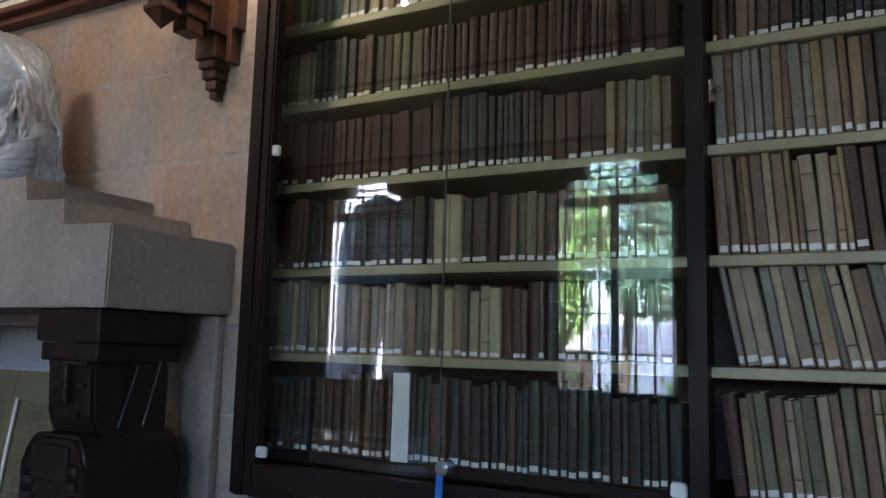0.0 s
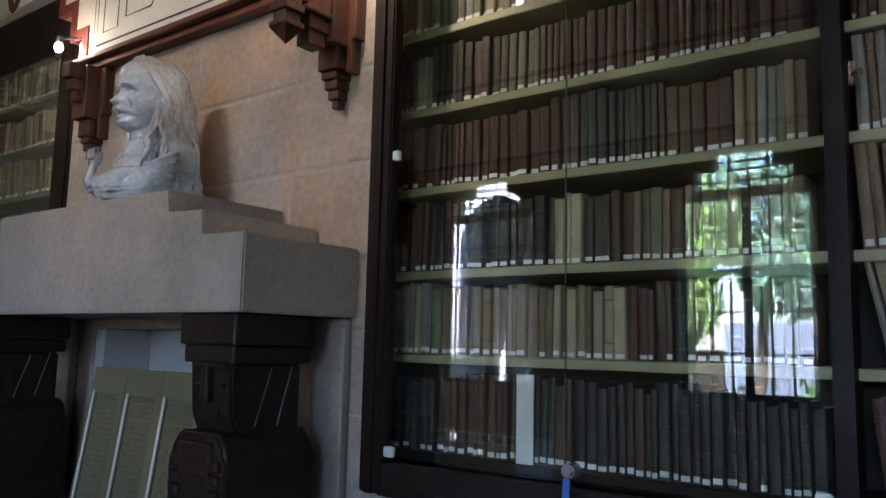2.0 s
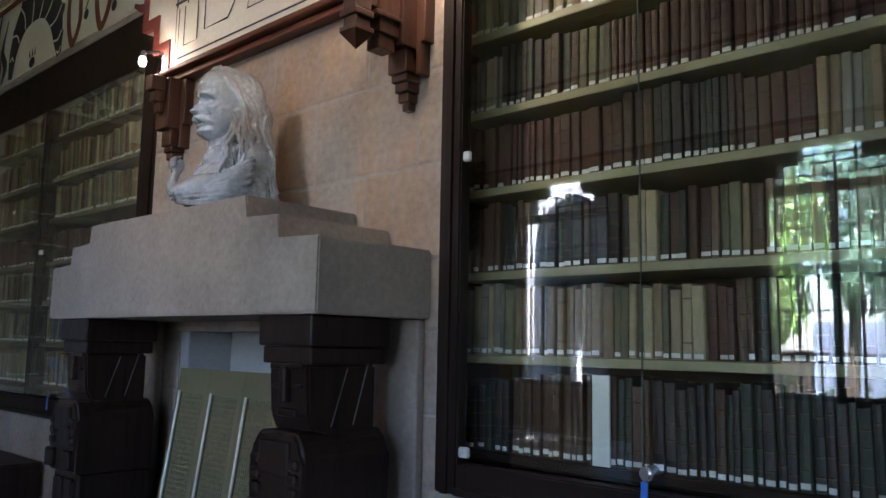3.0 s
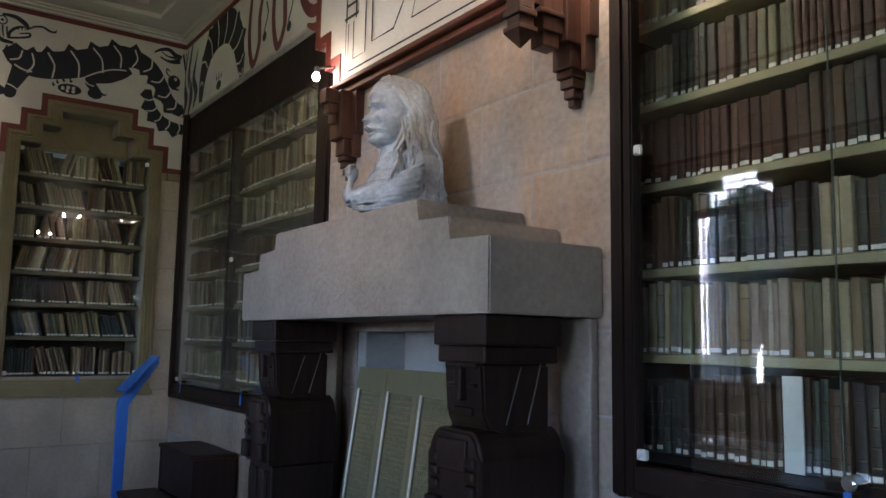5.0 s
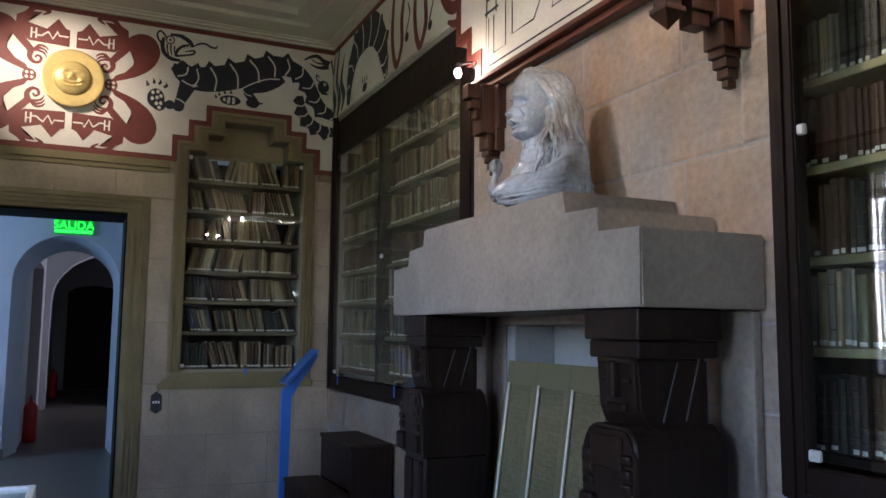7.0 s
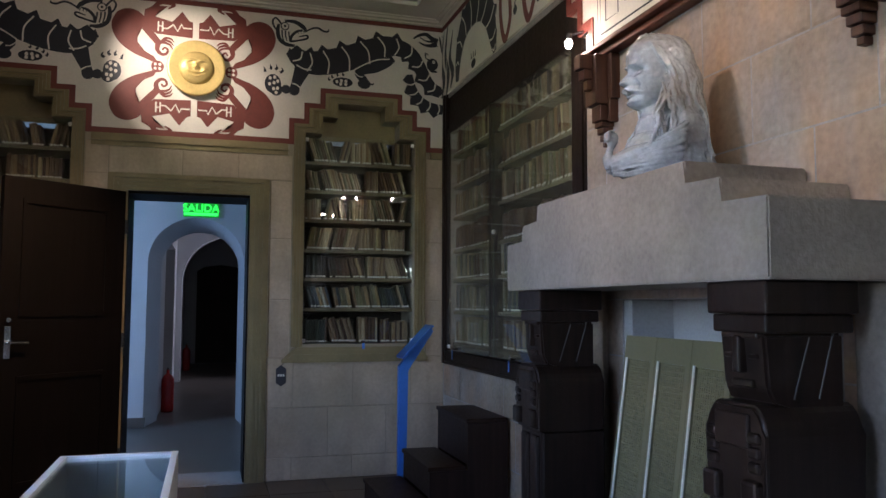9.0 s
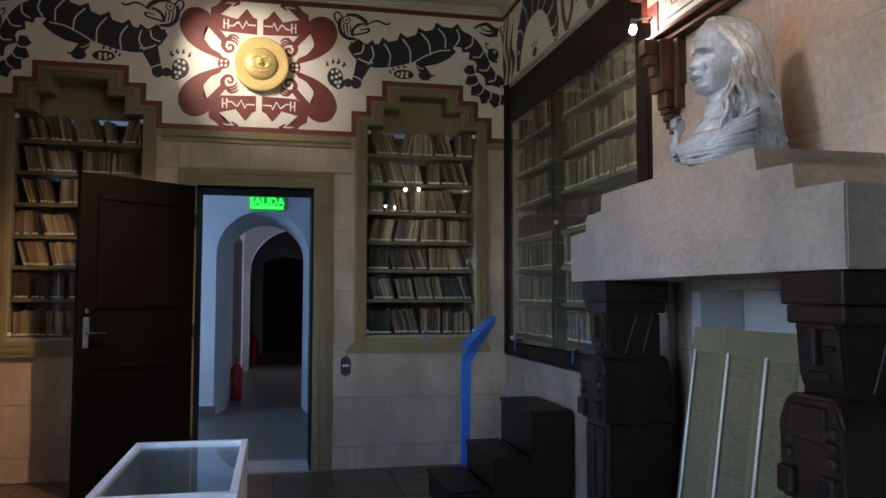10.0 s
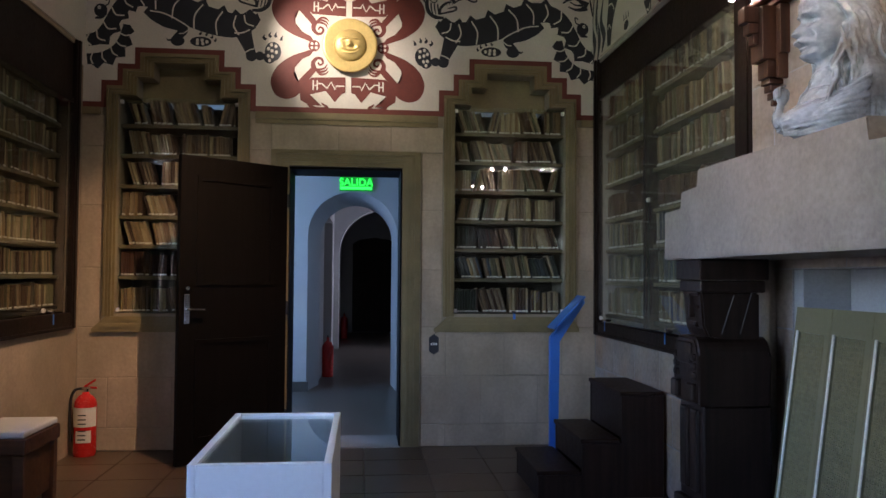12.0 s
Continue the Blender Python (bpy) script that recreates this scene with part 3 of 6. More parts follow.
        ribbon(bm, [tail[i] + o, tail[i] + d * 0.014, tail[i] - o], (0.010,), place, k2)
    ribbon(bm, [(1.55, 3.265), (1.45, 3.25), (1.35, 3.205), (1.27, 3.155), (1.25, 3.135)], (0.010,), place, k2 + 0.0003)
    ribbon(bm, [(1.27, 3.13), (1.30, 3.105), (1.335, 3.10)], (0.008,), place, k2 + 0.0003)
    ribbon(bm, [(0.93, 3.12), (0.87, 3.125), (0.815, 3.15)], (0.011,), place, k2 + 0.0003)
    ribbon(bm, [(0.78, 3.005), (0.815, 2.995), (0.845, 2.975)], (0.009,), place, k2 + 0.0003)
    disc(bm, (0.722, 3.447), 0.025, place, k2 + 0.0003)
    for u, v in ((0.618, 3.03), (0.652, 3.04), (0.615, 2.985), (0.648, 2.995), (0.675, 3.01), (0.645, 2.95), (0.675, 2.955), (0.665, 2.92), (1.13, 3.045), (1.165, 3.055), (1.20, 3.055), (1.16, 3.03), (1.20, 3.03), (1.915, 3.275)):
        disc(bm, (u, v), 0.0125, place, k2 + 0.0006, 1.15, 8)
    part("painted_ring", bm, M_WHITE, parent)
    bm = bmesh.new()
    disc(bm, (0.722, 3.447), 0.010, place, k2 + 0.0009, 1, 8)
    disc(bm, (1.915, 3.275), 0.005, place, k2 + 0.0009, 1, 8)
    part("painted_eye", bm, M_BLACK, parent)


beast(mural_w, west)
mirror_w = lambda u, v, w: west(0.14 - u, v, w)
beast(mural_w, mirror_w)

# the red four-winged emblem round the gilded disc
for su in (1, -1):
    for sv in (1, -1):
        at = lambda u, v, w, a=su, b=sv: west(0.07 + a * u, 3.045 + b * v, w)
        bm = bmesh.new()
        wing = catmull([(0.25, 0.015), (0.33, 0.045), (0.44, 0.09), (0.54, 0.17), (0.585, 0.28), (0.55, 0.38), (0.47, 0.415), (0.39, 0.39), (0.355, 0.335), (0.395, 0.26), (0.41, 0.19), (0.37, 0.12), (0.29, 0.075)], 4)
        patch(bm, wing, at, 0.006)
        ribbon(bm, [(0.250, 0.165), (0.31, 0.235), (0.38, 0.315)], (0.045, 0.052, 0.055), at, 0.0064)
        ribbon(bm, [(0.262, 0.175), (0.268, 0.130), (0.240, 0.095), (0.205, 0.100), (0.195, 0.130), (0.218, 0.146), (0.232, 0.126)], (0.040, 0.030, 0.022, 0.018, 0.015, 0.012), at, 0.0066)
        for k in range(3):
            ribbon(bm, [(0.262 - 0.012 * k, 0.178 + 0.006 * k), (0.222 - 0.006 * k, 0.182 + 0.018 * k), (0.180 - 0.004 * k, 0.168 + 0.022 * k), (0.160 - 0.004 * k, 0.135 + 0.028 * k)], (0.022, 0.018, 0.014, 0.005), at, 0.0067 + 0.0001 * k)
        patch(bm, [(0.022, 0.235), (0.28, 0.245), (0.37, 0.33), (0.36, 0.42), (0.30, 0.455), (0.20, 0.46), (0.27, 0.415), (0.29, 0.375), (0.17, 0.345), (0.10, 0.43), (0.05, 0.365), (0.022, 0.355)], at, 0.0069)
        ribbon(bm, [(0.30, 0.44), (0.25, 0.485), (0.16, 0.475), (0.20, 0.44)], (0.03, 0.035, 0.025, 0.01), at, 0.0071)
        if sv > 0:
            disc(bm, (0.262, 0.0), 0.045, at, 0.0075)
        part("painted_wing", bm, M_RED, mural_w, "oxide red painted wing")
        bm = bmesh.new()
        z = 0.305
        ribbon(bm, [(0.03, z), (0.09, z), (0.10, z + 0.03), (0.13, z - 0.03), (0.16, z + 0.02)], (0.011,), at, 0.0088, False)
        ribbon(bm, [(0.16, z + 0.02), (0.20, z - 0.015), (0.235, z - 0.015)], (0.011,), at, 0.0090, False)
        ribbon(bm, [(0.235, z - 0.04), (0.235, z + 0.035)], (0.011,), at, 0.0092, False)
        ribbon(bm, [(0.265, z - 0.04), (0.265, z + 0.035)], (0.011,), at, 0.0092, False)
        ribbon(bm, [(0.235, z), (0.265, z)], (0.009,), at, 0.0094, False)
        for du, dv in ((-0.016, 0.016), (0.016, 0.016)):
            disc(bm, (0.262 + du, dv), 0.011, at, 0.0095, 1, 8)
        part("painted_glyph", bm, M_WHITE, mural_w)

# the north frieze: beast and red loops over the bookcase, then line ornament over the chimney
fr = lambda u, v, w: recess(6.0 - (6.0 - u) * 1.066, 1.3 + (v - 1.3) * 1.066, w)
bm = bmesh.new()
arch = [(0.76, 2.90), (0.79, 3.08), (0.90, 3.24), (1.08, 3.305), (1.28, 3.28), (1.43, 3.15), (1.50, 2.98), (1.53, 2.88)]
girth = (0.07, 0.14, 0.20, 0.23, 0.23, 0.19, 0.12, 0.06)
line = ribbon(bm, arch, girth, fr, 0.0222)
for i in range(12, len(line) - 8, 6):
    d = (line[i + 1] - line[i - 1]).normalized()
    o = Vector((-d.y, d.x)) * (girth[min(int(i / len(line) * 8), 7)] / 2 - 0.006)
    patch(bm, [line[i] + o - d * 0.05, line[i] + o + d * 0.05, line[i] + o * 1.5], fr, 0.0240)
for u, v, h in ((0.17, 2.88, 0.46), (0.27, 2.86, 0.58), (0.38, 2.88, 0.50), (0.49, 2.86, 0.60), (0.60, 2.90, 0.42)):
    ribbon(bm, [(u, v), (u + 0.05, v + 0.25 * h), (u - 0.02, v + 0.55 * h), (u + 0.05, v + h)], (0.02, 0.075, 0.06, 0.01), fr, 0.0224)
for u, v in ((1.12, 2.93), (0.98, 3.42), (1.33, 3.43)):
    disc(bm, (u, v), 0.045, fr, 0.0226, 0.7)
    for k in range(3):
        ribbon(bm, [(u - 0.04 + 0.04 * k, v + 0.04), (u - 0.05 + 0.045 * k, v + 0.085)], (0.022, 0.004), fr, 0.0228)
part("painted_beast", bm, M_BLACK, mural_r, "blue-black painted serpent beast")
bm = bmesh.new()
for i in range(5, len(line) - 2, 6):
    d = (line[i + 1] - line[i - 1]).normalized()
    o = Vector((-d.y, d.x)) * girth[min(int(i / len(line) * 8), 7)] / 2
    ribbon(bm, [line[i] + o, line[i] + d * 0.025, line[i] - o], (0.013,), fr, 0.0246)
for u in (0.27, 0.49):
    ribbon(bm, [(u + 0.012, 3.0), (u + 0.02, 3.12), (u + 0.012, 3.24)], (0.012,), fr, 0.0246)
part("painted_ring", bm, M_WHITE, mural_r)
bm = bmesh.new()
for x0 in (1.66, 2.02):
    ribbon(bm, [(x0, 3.44), (x0 - 0.03, 3.10), (x0 + 0.04, 2.90), (x0 + 0.13, 3.0), (x0 + 0.13, 3.20), (x0 + 0.24, 3.44)], (0.045, 0.05, 0.05, 0.05, 0.05, 0.04), fr, 0.0224)
ribbon(bm, [(2.33, 3.44), (2.36, 3.10), (2.52, 2.95), (2.70, 3.05), (2.62, 3.25)], (0.05, 0.06, 0.07, 0.06, 0.03), fr, 0.0224)
ribbon(bm, [(2.70, 2.90), (2.55, 2.86), (2.44, 2.90)], (0.04, 0.05, 0.02), fr, 0.0226)
part("painted_loop", bm, M_RED, mural_r, "oxide red painted loop")
bm = bmesh.new()
for x0, z0 in ((1.86, 3.05), (2.20, 3.0)):
    ribbon(bm, [(x0, z0), (x0 + 0.05, z0 + 0.10), (x0 + 0.02, z0 + 0.18)], (0.016,), fr, 0.0228)
    disc(bm, (x0 + 0.01, z0 - 0.03), 0.03, fr, 0.0226, 1, 10)
part("painted_line", bm, M_BLACK, mural_r, "fine black painted line ornament")
bm = bmesh.new()
for i in range(6):
    ribbon(bm, [(2.86 + 0.012 * (i % 2), 2.78 + 0.06 * i), (2.99 - 0.012 * (i % 2), 2.78 + 0.06 * i)], (0.014,), north, 0.0228, False)
ribbon(bm, [(2.88, 2.76), (2.88, 3.10)], (0.012,), north, 0.0230, False)
ribbon(bm, [(2.97, 2.76), (2.97, 3.10)], (0.012,), north, 0.0230, False)
ribbon(bm, [(2.875, 3.40), (2.875, 2.49), (4.40, 2.49), (4.40, 3.40)], (0.009,), north, 0.0232, False)
ribbon(bm, [(2.90, 2.75), (2.90, 2.52), (4.37, 2.52), (4.37, 3.40)], (0.009,), north, 0.0234, False)
ribbon(bm, [(2.95, 2.75), (2.95, 2.57), (3.06, 2.57), (3.06, 3.40)], (0.009,), north, 0.0236, False)
ribbon(bm, [(3.12, 3.40), (3.12, 2.60), (3.30, 2.60), (3.46, 2.80), (3.38, 2.80), (3.50, 3.05)], (0.010,), north, 0.0238, False)
ribbon(bm, [(3.20, 3.40), (3.30, 3.12), (3.24, 2.98), (3.42, 2.92)], (0.010,), north, 0.0239, False)
ribbon(bm, [(3.56, 3.20), (3.48, 2.96), (3.56, 2.94), (3.44, 2.60), (3.85, 2.60), (3.85, 3.30)], (0.010,), north, 0.0237, False)
ribbon(bm, [(3.92, 3.2), (3.92, 2.58), (4.30, 2.58), (4.30, 2.95), (4.05, 2.95), (4.05, 2.75), (4.18, 2.75)], (0.010,), north, 0.0236, False)
ribbon(bm, [(3.62, 2.95), (3.60, 2.72), (3.70, 2.66), (3.78, 2.74), (3.70, 2.82)], (0.010,), north, 0.0235)
part("painted_line", bm, M_BLACK, mural_n, "fine black painted line ornament")

# gilded disc: a flat rim round a raised smiling mask
def mask(bm, r, rise):
    """A shallow dome with the features of a broad smiling mask, up towards -x."""
    g = lambda d, q: math.exp(-(d / q) ** 2)
    rings = []
    for i in range(25):
        a = i / 24
        ring = []
        for k in range(64):
            t = 2 * math.pi * k / 64
            v, u = -a * math.cos(t), a * math.sin(t)
            z = rise * math.sqrt(max(0.0, 1 - a ** 2.6))
            au = abs(u)
            z += 0.026 * g(u, 0.11) * g(v + 0.02, 0.17) + 0.014 * g(au - 0.11, 0.08) * g(v + 0.10, 0.07)   # nose and its wings
            z -= 0.011 * g(au - 0.34, 0.16) * g(v - 0.20, 0.09)                                          # eyes
            z += 0.007 * g(au - 0.34, 0.10) * g(v - 0.18, 0.04)
            z += 0.010 * g(au - 0.34, 0.22) * g(v - 0.37 + 0.5 * (au - 0.34) ** 2, 0.06)                  # brows
            z += 0.010 * g(au - 0.46, 0.16) * g(v + 0.18, 0.16)                                          # cheeks
            smile = v + 0.44 - 0.55 * u * u
            z += (0.008 * g(smile - 0.09, 0.05) - 0.013 * g(smile, 0.05) + 0.009 * g(smile + 0.10, 0.06)) * g(u, 0.42)
            ring.append(bm.verts.new((-v * r, u * r, z if a < 1 else 0.0)))
            if i == 0:
                break
        rings.append(ring)
    for k in range(64):
        bm.faces.new((rings[0][0], rings[1][k], rings[1][(k + 1) % 64]))
    for ra, rb in zip(rings[1:], rings[2:]):
        for k in range(64):
            bm.faces.new((ra[k], rb[k], rb[(k + 1) % 64], ra[(k + 1) % 64]))


bm = bmesh.new()
lathe(bm, [(0.200, 0.0), (0.207, 0.006), (0.208, 0.020), (0.203, 0.027), (0.194, 0.029), (0.128, 0.024), (0.05, 0.024)], (0, 0, 0), 56)
gild = part("gilded_disc", bm, M_BRASS, None)
gild.matrix_basis = pose(0.030, 0.082, 3.045, 0, 90, 0)
tagged(gild, "round gilded brass disc with a smiling mask, spotlit on the frieze", "wall ornament")
bm = bmesh.new()
mask(bm, 0.124, 0.042)
boss = part("mask", bm, M_BRASS, None, "raised smiling brass mask", True)
boss.matrix_basis = Matrix.Translation((0, 0, 0.0235))
boss.parent = gild


# ---- doorway, door ----
bm = bmesh.new()
cells(bm, [(-0.50, 0, 0.63, 2.245)], [(-0.365, -1, 0.492, 2.122)], west, -0.02, 0.022)
door_1 = structure("door_1", bm, M_OLIVE, "olive painted door surround")
for i, (g, w1) in enumerate(((0.022, 0.034), (0.052, 0.030), (0.082, 0.034))):
    bm = bmesh.new()
    cells(bm, [(0.492 + g + 0.012, 0, 0.492 + g + 0.028, 2.13 + g), (-0.365 - g - 0.028, 0, -0.365 - g - 0.012, 2.13 + g), (-0.365 - g - 0.028, 2.13 + g, 0.492 + g + 0.028, 2.146 + g)], [], west, 0.02, w1)
    part("bead", bm, M_OLIVE, door_1)
bm = boxes([((-0.42, 0.479, 0), (0.005, 0.489, 2.10)), ((-0.42, -0.362, 0), (0.005, -0.357, 2.10)), ((-0.42, -0.362, 2.10), (0.005, 0.489, 2.119))])
part("door_lining", bm, M_DARK, door_1, "dark wooden door lining")
bm = boxes([((-0.42, -0.36, -0.011), (0.03, 0.488, 0.006))], 0.003)
part("threshold", bm, M_GREYPL, door_1)

hinge = Vector((0.035, -0.385, 0.0))
swing = pose(*hinge, 0, 0, math.degrees(math.atan2(-0.655, 0.545)))
leaf = thing("door", "nearly black wooden door standing open into the room", "door")
leaf.matrix_basis = swing
bm = boxes([((0, -0.022, 0.012), (0.85, 0.022, 2.105))], 0.004)
part("door_leaf", bm, M_DARK, None).parent = leaf
for z0, z1 in ((0.16, 0.85), (1.22, 1.97)):
    for s in (1, -1):
        bm = bmesh.new()
        cells(bm, [(0.12, z0, 0.73, z1)], [(0.15, z0 + 0.03, 0.70, z1 - 0.03)], lambda u, v, w: (u, w, v), s * 0.021, s * 0.032)
        part("panel_moulding", bm, M_DARK, None).parent = leaf
for s in (1, -1):
    bm = bmesh.new()
    box(bm, (0.775, s * 0.022, 0.96), (0.815, s * 0.030, 1.16), 0.003)
    rod(bm, (0.795, s * 0.03, 1.06), (0.795, s * 0.07, 1.06), 0.010)
    rod(bm, (0.795, s * 0.065, 1.06), (0.685, s * 0.068, 1.056), 0.009)
    rod(bm, (0.795, s * 0.028, 0.995), (0.795, s * 0.036, 0.995), 0.012)
    rod(bm, (0.795, s * 0.028, 1.20), (0.795, s * 0.036, 1.20), 0.014)
    part("handle", bm, M_METAL, None, "chrome lever handle").parent = leaf
for z in (0.25, 1.05, 1.85):
    bm = bmesh.new()
    rod(bm, (-0.008, 0.02, z - 0.05), (-0.008, 0.02, z + 0.05), 0.009)
    part("hinge", bm, M_IRON, None).parent = leaf


# ---- stepped niche surrounds ----
def niche(c, number):
    bm = bmesh.new()
    outer = stepped(c, (0.5215, 0.408, 0.285), (2.692, 2.819, 2.944), 0.985)
    hole = stepped(c, (0.436, 0.306, 0.186), (2.621, 2.756, 2.869), 0.98)
    cells(bm, outer, hole, west, -0.012, 0.020)
    ob = structure("window_%d" % number, bm, M_OLIVE, "olive painted stepped wooden niche surround")
    for g, w1 in ((0.018, 0.034), (0.042, 0.030), (0.066, 0.036)):
        o2 = stepped(c, (0.436 + g + 0.011, 0.306 + g + 0.011, 0.186 + g + 0.011), (2.621 + g * 0.8, 2.756 + g * 0.8, 2.869 + g * 0.8), 0.985)
        i2 = stepped(c, (0.436 + g, 0.306 + g, 0.186 + g), (2.621 + g * 0.8 - 0.01, 2.756 + g * 0.8 - 0.01, 2.869 + g * 0.8 - 0.01), 0.98)
        bm = bmesh.new()
        cells(bm, o2, i2, west, 0.018, w1)
        part("bead", bm, M_OLIVE, ob)
    bm = bmesh.new()
    prism(bm, [(c - 0.59, 0.868), (c + 0.545, 0.868), (c + 0.545, 0.892), (c + 0.49, 0.984), (c - 0.49, 0.984), (c - 0.59, 0.892)], west, -0.012, 0.030)
    bmesh.ops.bevel(bm, geom=bm.edges[:], offset=0.004, segments=2, affect="EDGES")
    prism(bm, [(c - 0.535, 0.905), (c + 0.51, 0.905), (c + 0.495, 0.930), (c - 0.51, 0.930)], west, 0.028, 0.040)
    prism(bm, [(c - 0.485, 0.950), (c + 0.475, 0.950), (c + 0.465, 0.966), (c - 0.47, 0.966)], west, 0.028, 0.036)
    part("sill", bm, M_OLIVE, ob)
    bm = boxes([((-0.419, c - 0.434, 1.006), (-0.41, c + 0.434, 2.62))])
    part("backing", bm, M_BACK, ob)
    bm = boxes([((-0.17, c - 0.433, 2.606), (-0.15, c + 0.433, 2.619)), ((-0.17, c - 0.304, 2.62), (-0.15, c + 0.304, 2.754)), ((-0.17, c - 0.184, 2.754), (-0.15, c + 0.184, 2.867))])
    part("top_panel", bm, M_OLIVE, ob)
    bm = boxes([((-0.03, c - 0.432, 1.007), (-0.0292, c + 0.432, 2.615))])
    part("pane", bm, M_GLASS, ob).visible_shadow = False
    for y, z in ((c - 0.42, 1.03), (c + 0.42, 1.03), (c + 0.42, 2.58), (c - 0.42, 2.58)):
        bm = boxes([((-0.032, y - 0.012, z - 0.014), (-0.014, y + 0.012, z + 0.014))], 0.002)
        part("glass_clip", bm, M_CLIP, ob)
    bm = bmesh.new()
    rod(bm, (-0.02, c + 0.03, 1.02), (0.03, c + 0.03, 1.02), 0.012)
    lock = part("lock", bm, M_METAL, ob)
    bm = boxes([((0.0305, c + 0.02, 0.955), (0.034, c + 0.04, 1.012))], 0.001)
    part("tag", bm, M_BLUE, lock, "blue key tag")
    return ob


niche(NICHES[0], 4)
niche(NICHES[1], 5)


# ---- bookcases ----
def case_frame(name, label, x0, x1, z0, z1, place, stiles, shelves, shelf_mat, glass_spans, zg0, zg1, top_fascia, y_shelf, depth, left=0.10, right=0.10, behind=0.0, pane_mat=M_GLASS):
    """A built-in bookcase: frame, stiles, fascia, shelves, glass doors with clips. place(u, z, out) gives points; negative out lies in the wall."""
    ob = thing(name, label, "bookcase")
    rows = [("stile", x0, z0, x0 + left, z1), ("stile", x1 - right, z0, x1, z1), ("bottom_rail", x0 + left, z0, x1 - right, zg0 - 0.012)]
    for nm, a, b, c, d in rows:
        bm = bmesh.new()
        prism(bm, [(a, b), (c, b), (c, d), (a, d)], place, -0.028, 0.018)
        bmesh.ops.bevel(bm, geom=bm.edges[:], offset=0.005, segments=2, affect="EDGES")
        part(nm, bm, M_CASE, ob)
        bm = bmesh.new()
        if nm == "stile":
            prism(bm, [(a + 0.03, b), (c - 0.03, b), (c - 0.03, d), (a + 0.03, d)], place, 0.017, 0.027)
        else:
            prism(bm, [(a, b), (c, b), (c, b + 0.02), (a, b + 0.02)], place, 0.017, 0.030)
        part("moulding", bm, M_CASE, ob)
    bm = bmesh.new()
    prism(bm, [(x0 + left, top_fascia), (x1 - right, top_fascia), (x1 - right, z1), (x0 + left, z1)], place, -0.06, -0.01)
    prism(bm, [(x0 + left, top_fascia - 0.03), (x1 - right, top_fascia - 0.03), (x1 - right, top_fascia), (x0 + left, top_fascia)], place, -0.06, 0.004)
    part("fascia", bm, M_CASE, ob)
    bm = bmesh.new()
    prism(bm, [(x0 + 0.02 - behind, z0), (x1 - 0.02, z0), (x1 - 0.02, z1), (x0 + 0.02 - behind, z1)], place, -depth - 0.02, -depth)
    part("back_panel", bm, M_BACK, ob)
    for u0, u1 in ((x0 + 0.02 - behind, x0 + 0.035 - behind), (x1 - 0.035, x1 - 0.02)):
        bm = bmesh.new()
        prism(bm, [(u0, z0), (u1, z0), (u1, z1), (u0, z1)], place, -depth, -0.065)
        part("side_panel", bm, M_CASE, ob)
    for a, b in stiles:
        bm = bmesh.new()
        prism(bm, [(a, zg0), (b, zg0), (b, top_fascia - 0.03), (a, top_fascia - 0.03)], place, y_shelf - 0.04, y_shelf + 0.05)
        part("divider", bm, M_CASE, ob)
    for z in shelves:
        bm = bmesh.new()
        prism(bm, [(x0 + 0.036 - behind, z - 0.013), (x1 - 0.036, z - 0.013), (x1 - 0.036, z + 0.013), (x0 + 0.036 - behind, z + 0.013)], place, -depth, y_shelf)
        bmesh.ops.bevel(bm, geom=bm.edges[:], offset=0.003, segments=1, affect="EDGES")
        part("shelf", bm, M_CASE if z == shelves[-1] else shelf_mat, ob)
    for a, b in glass_spans:
        bm = bmesh.new()
        prism(bm, [(a, zg0), (b, zg0), (b, zg1), (a, zg1)], place, -0.004, 0.001)
        pane = part("glass_door", bm, pane_mat, ob)
        pane.visible_shadow = False
    for (_, a), (b, _) in zip(glass_spans, glass_spans[1:]):
        bm = bmesh.new()
        prism(bm, [(a, zg0), (b, zg0), (b, zg1), (a, zg1)], place, -0.004, 0.001)
        part("glass_edge", bm, M_GEDGE, ob, "pale green polished glass edge")
    return ob


def glass_clip(owner, place, u, z):
    bm = bmesh.new()
    prism(bm, [(u - 0.016, z - 0.014), (u + 0.016, z - 0.014), (u + 0.016, z + 0.014), (u - 0.016, z + 0.014)], place, -0.008, 0.009)
    bmesh.ops.bevel(bm, geom=bm.edges[:], offset=0.003, segments=2, affect="EDGES")
    part("glass_clip", bm, M_CLIP, owner)


def case_lock(owner, place, u, z):
    bm = bmesh.new()
    a, b = place(u, z, -0.006), place(u, z, 0.030)
    rod(bm, a, b, 0.017, 16)
    rod(bm, place(u, z, 0.028), place(u, z, 0.036), 0.011, 12)
    lock = part("lock", bm, M_METAL, owner, "round chrome lock")
    bm = bmesh.new()
    prism(bm, [(u - 0.010, z - 0.085), (u + 0.007, z - 0.085), (u + 0.009, z - 0.016), (u - 0.007, z - 0.016)], place, 0.037, 0.041)
    part("tag", bm, M_BLUE, lock, "blue key tag")


SH_M = (2.50, 2.249, 2.0, 1.754, 1.50, 1.254)
main_case = case_frame("bookcase", "tall dark wooden bookcase built into the wall, olive shelves behind glass", 4.495, 7.62, 0.889, 2.80, north,
                       [(5.685, 5.725), (6.75, 6.79)], SH_M + (0.975,), M_SHELF, [(4.574, 5.128), (5.131, 5.70)], 0.985, 2.72, 2.74, -0.15, 0.42, left=0.082, behind=0.10)
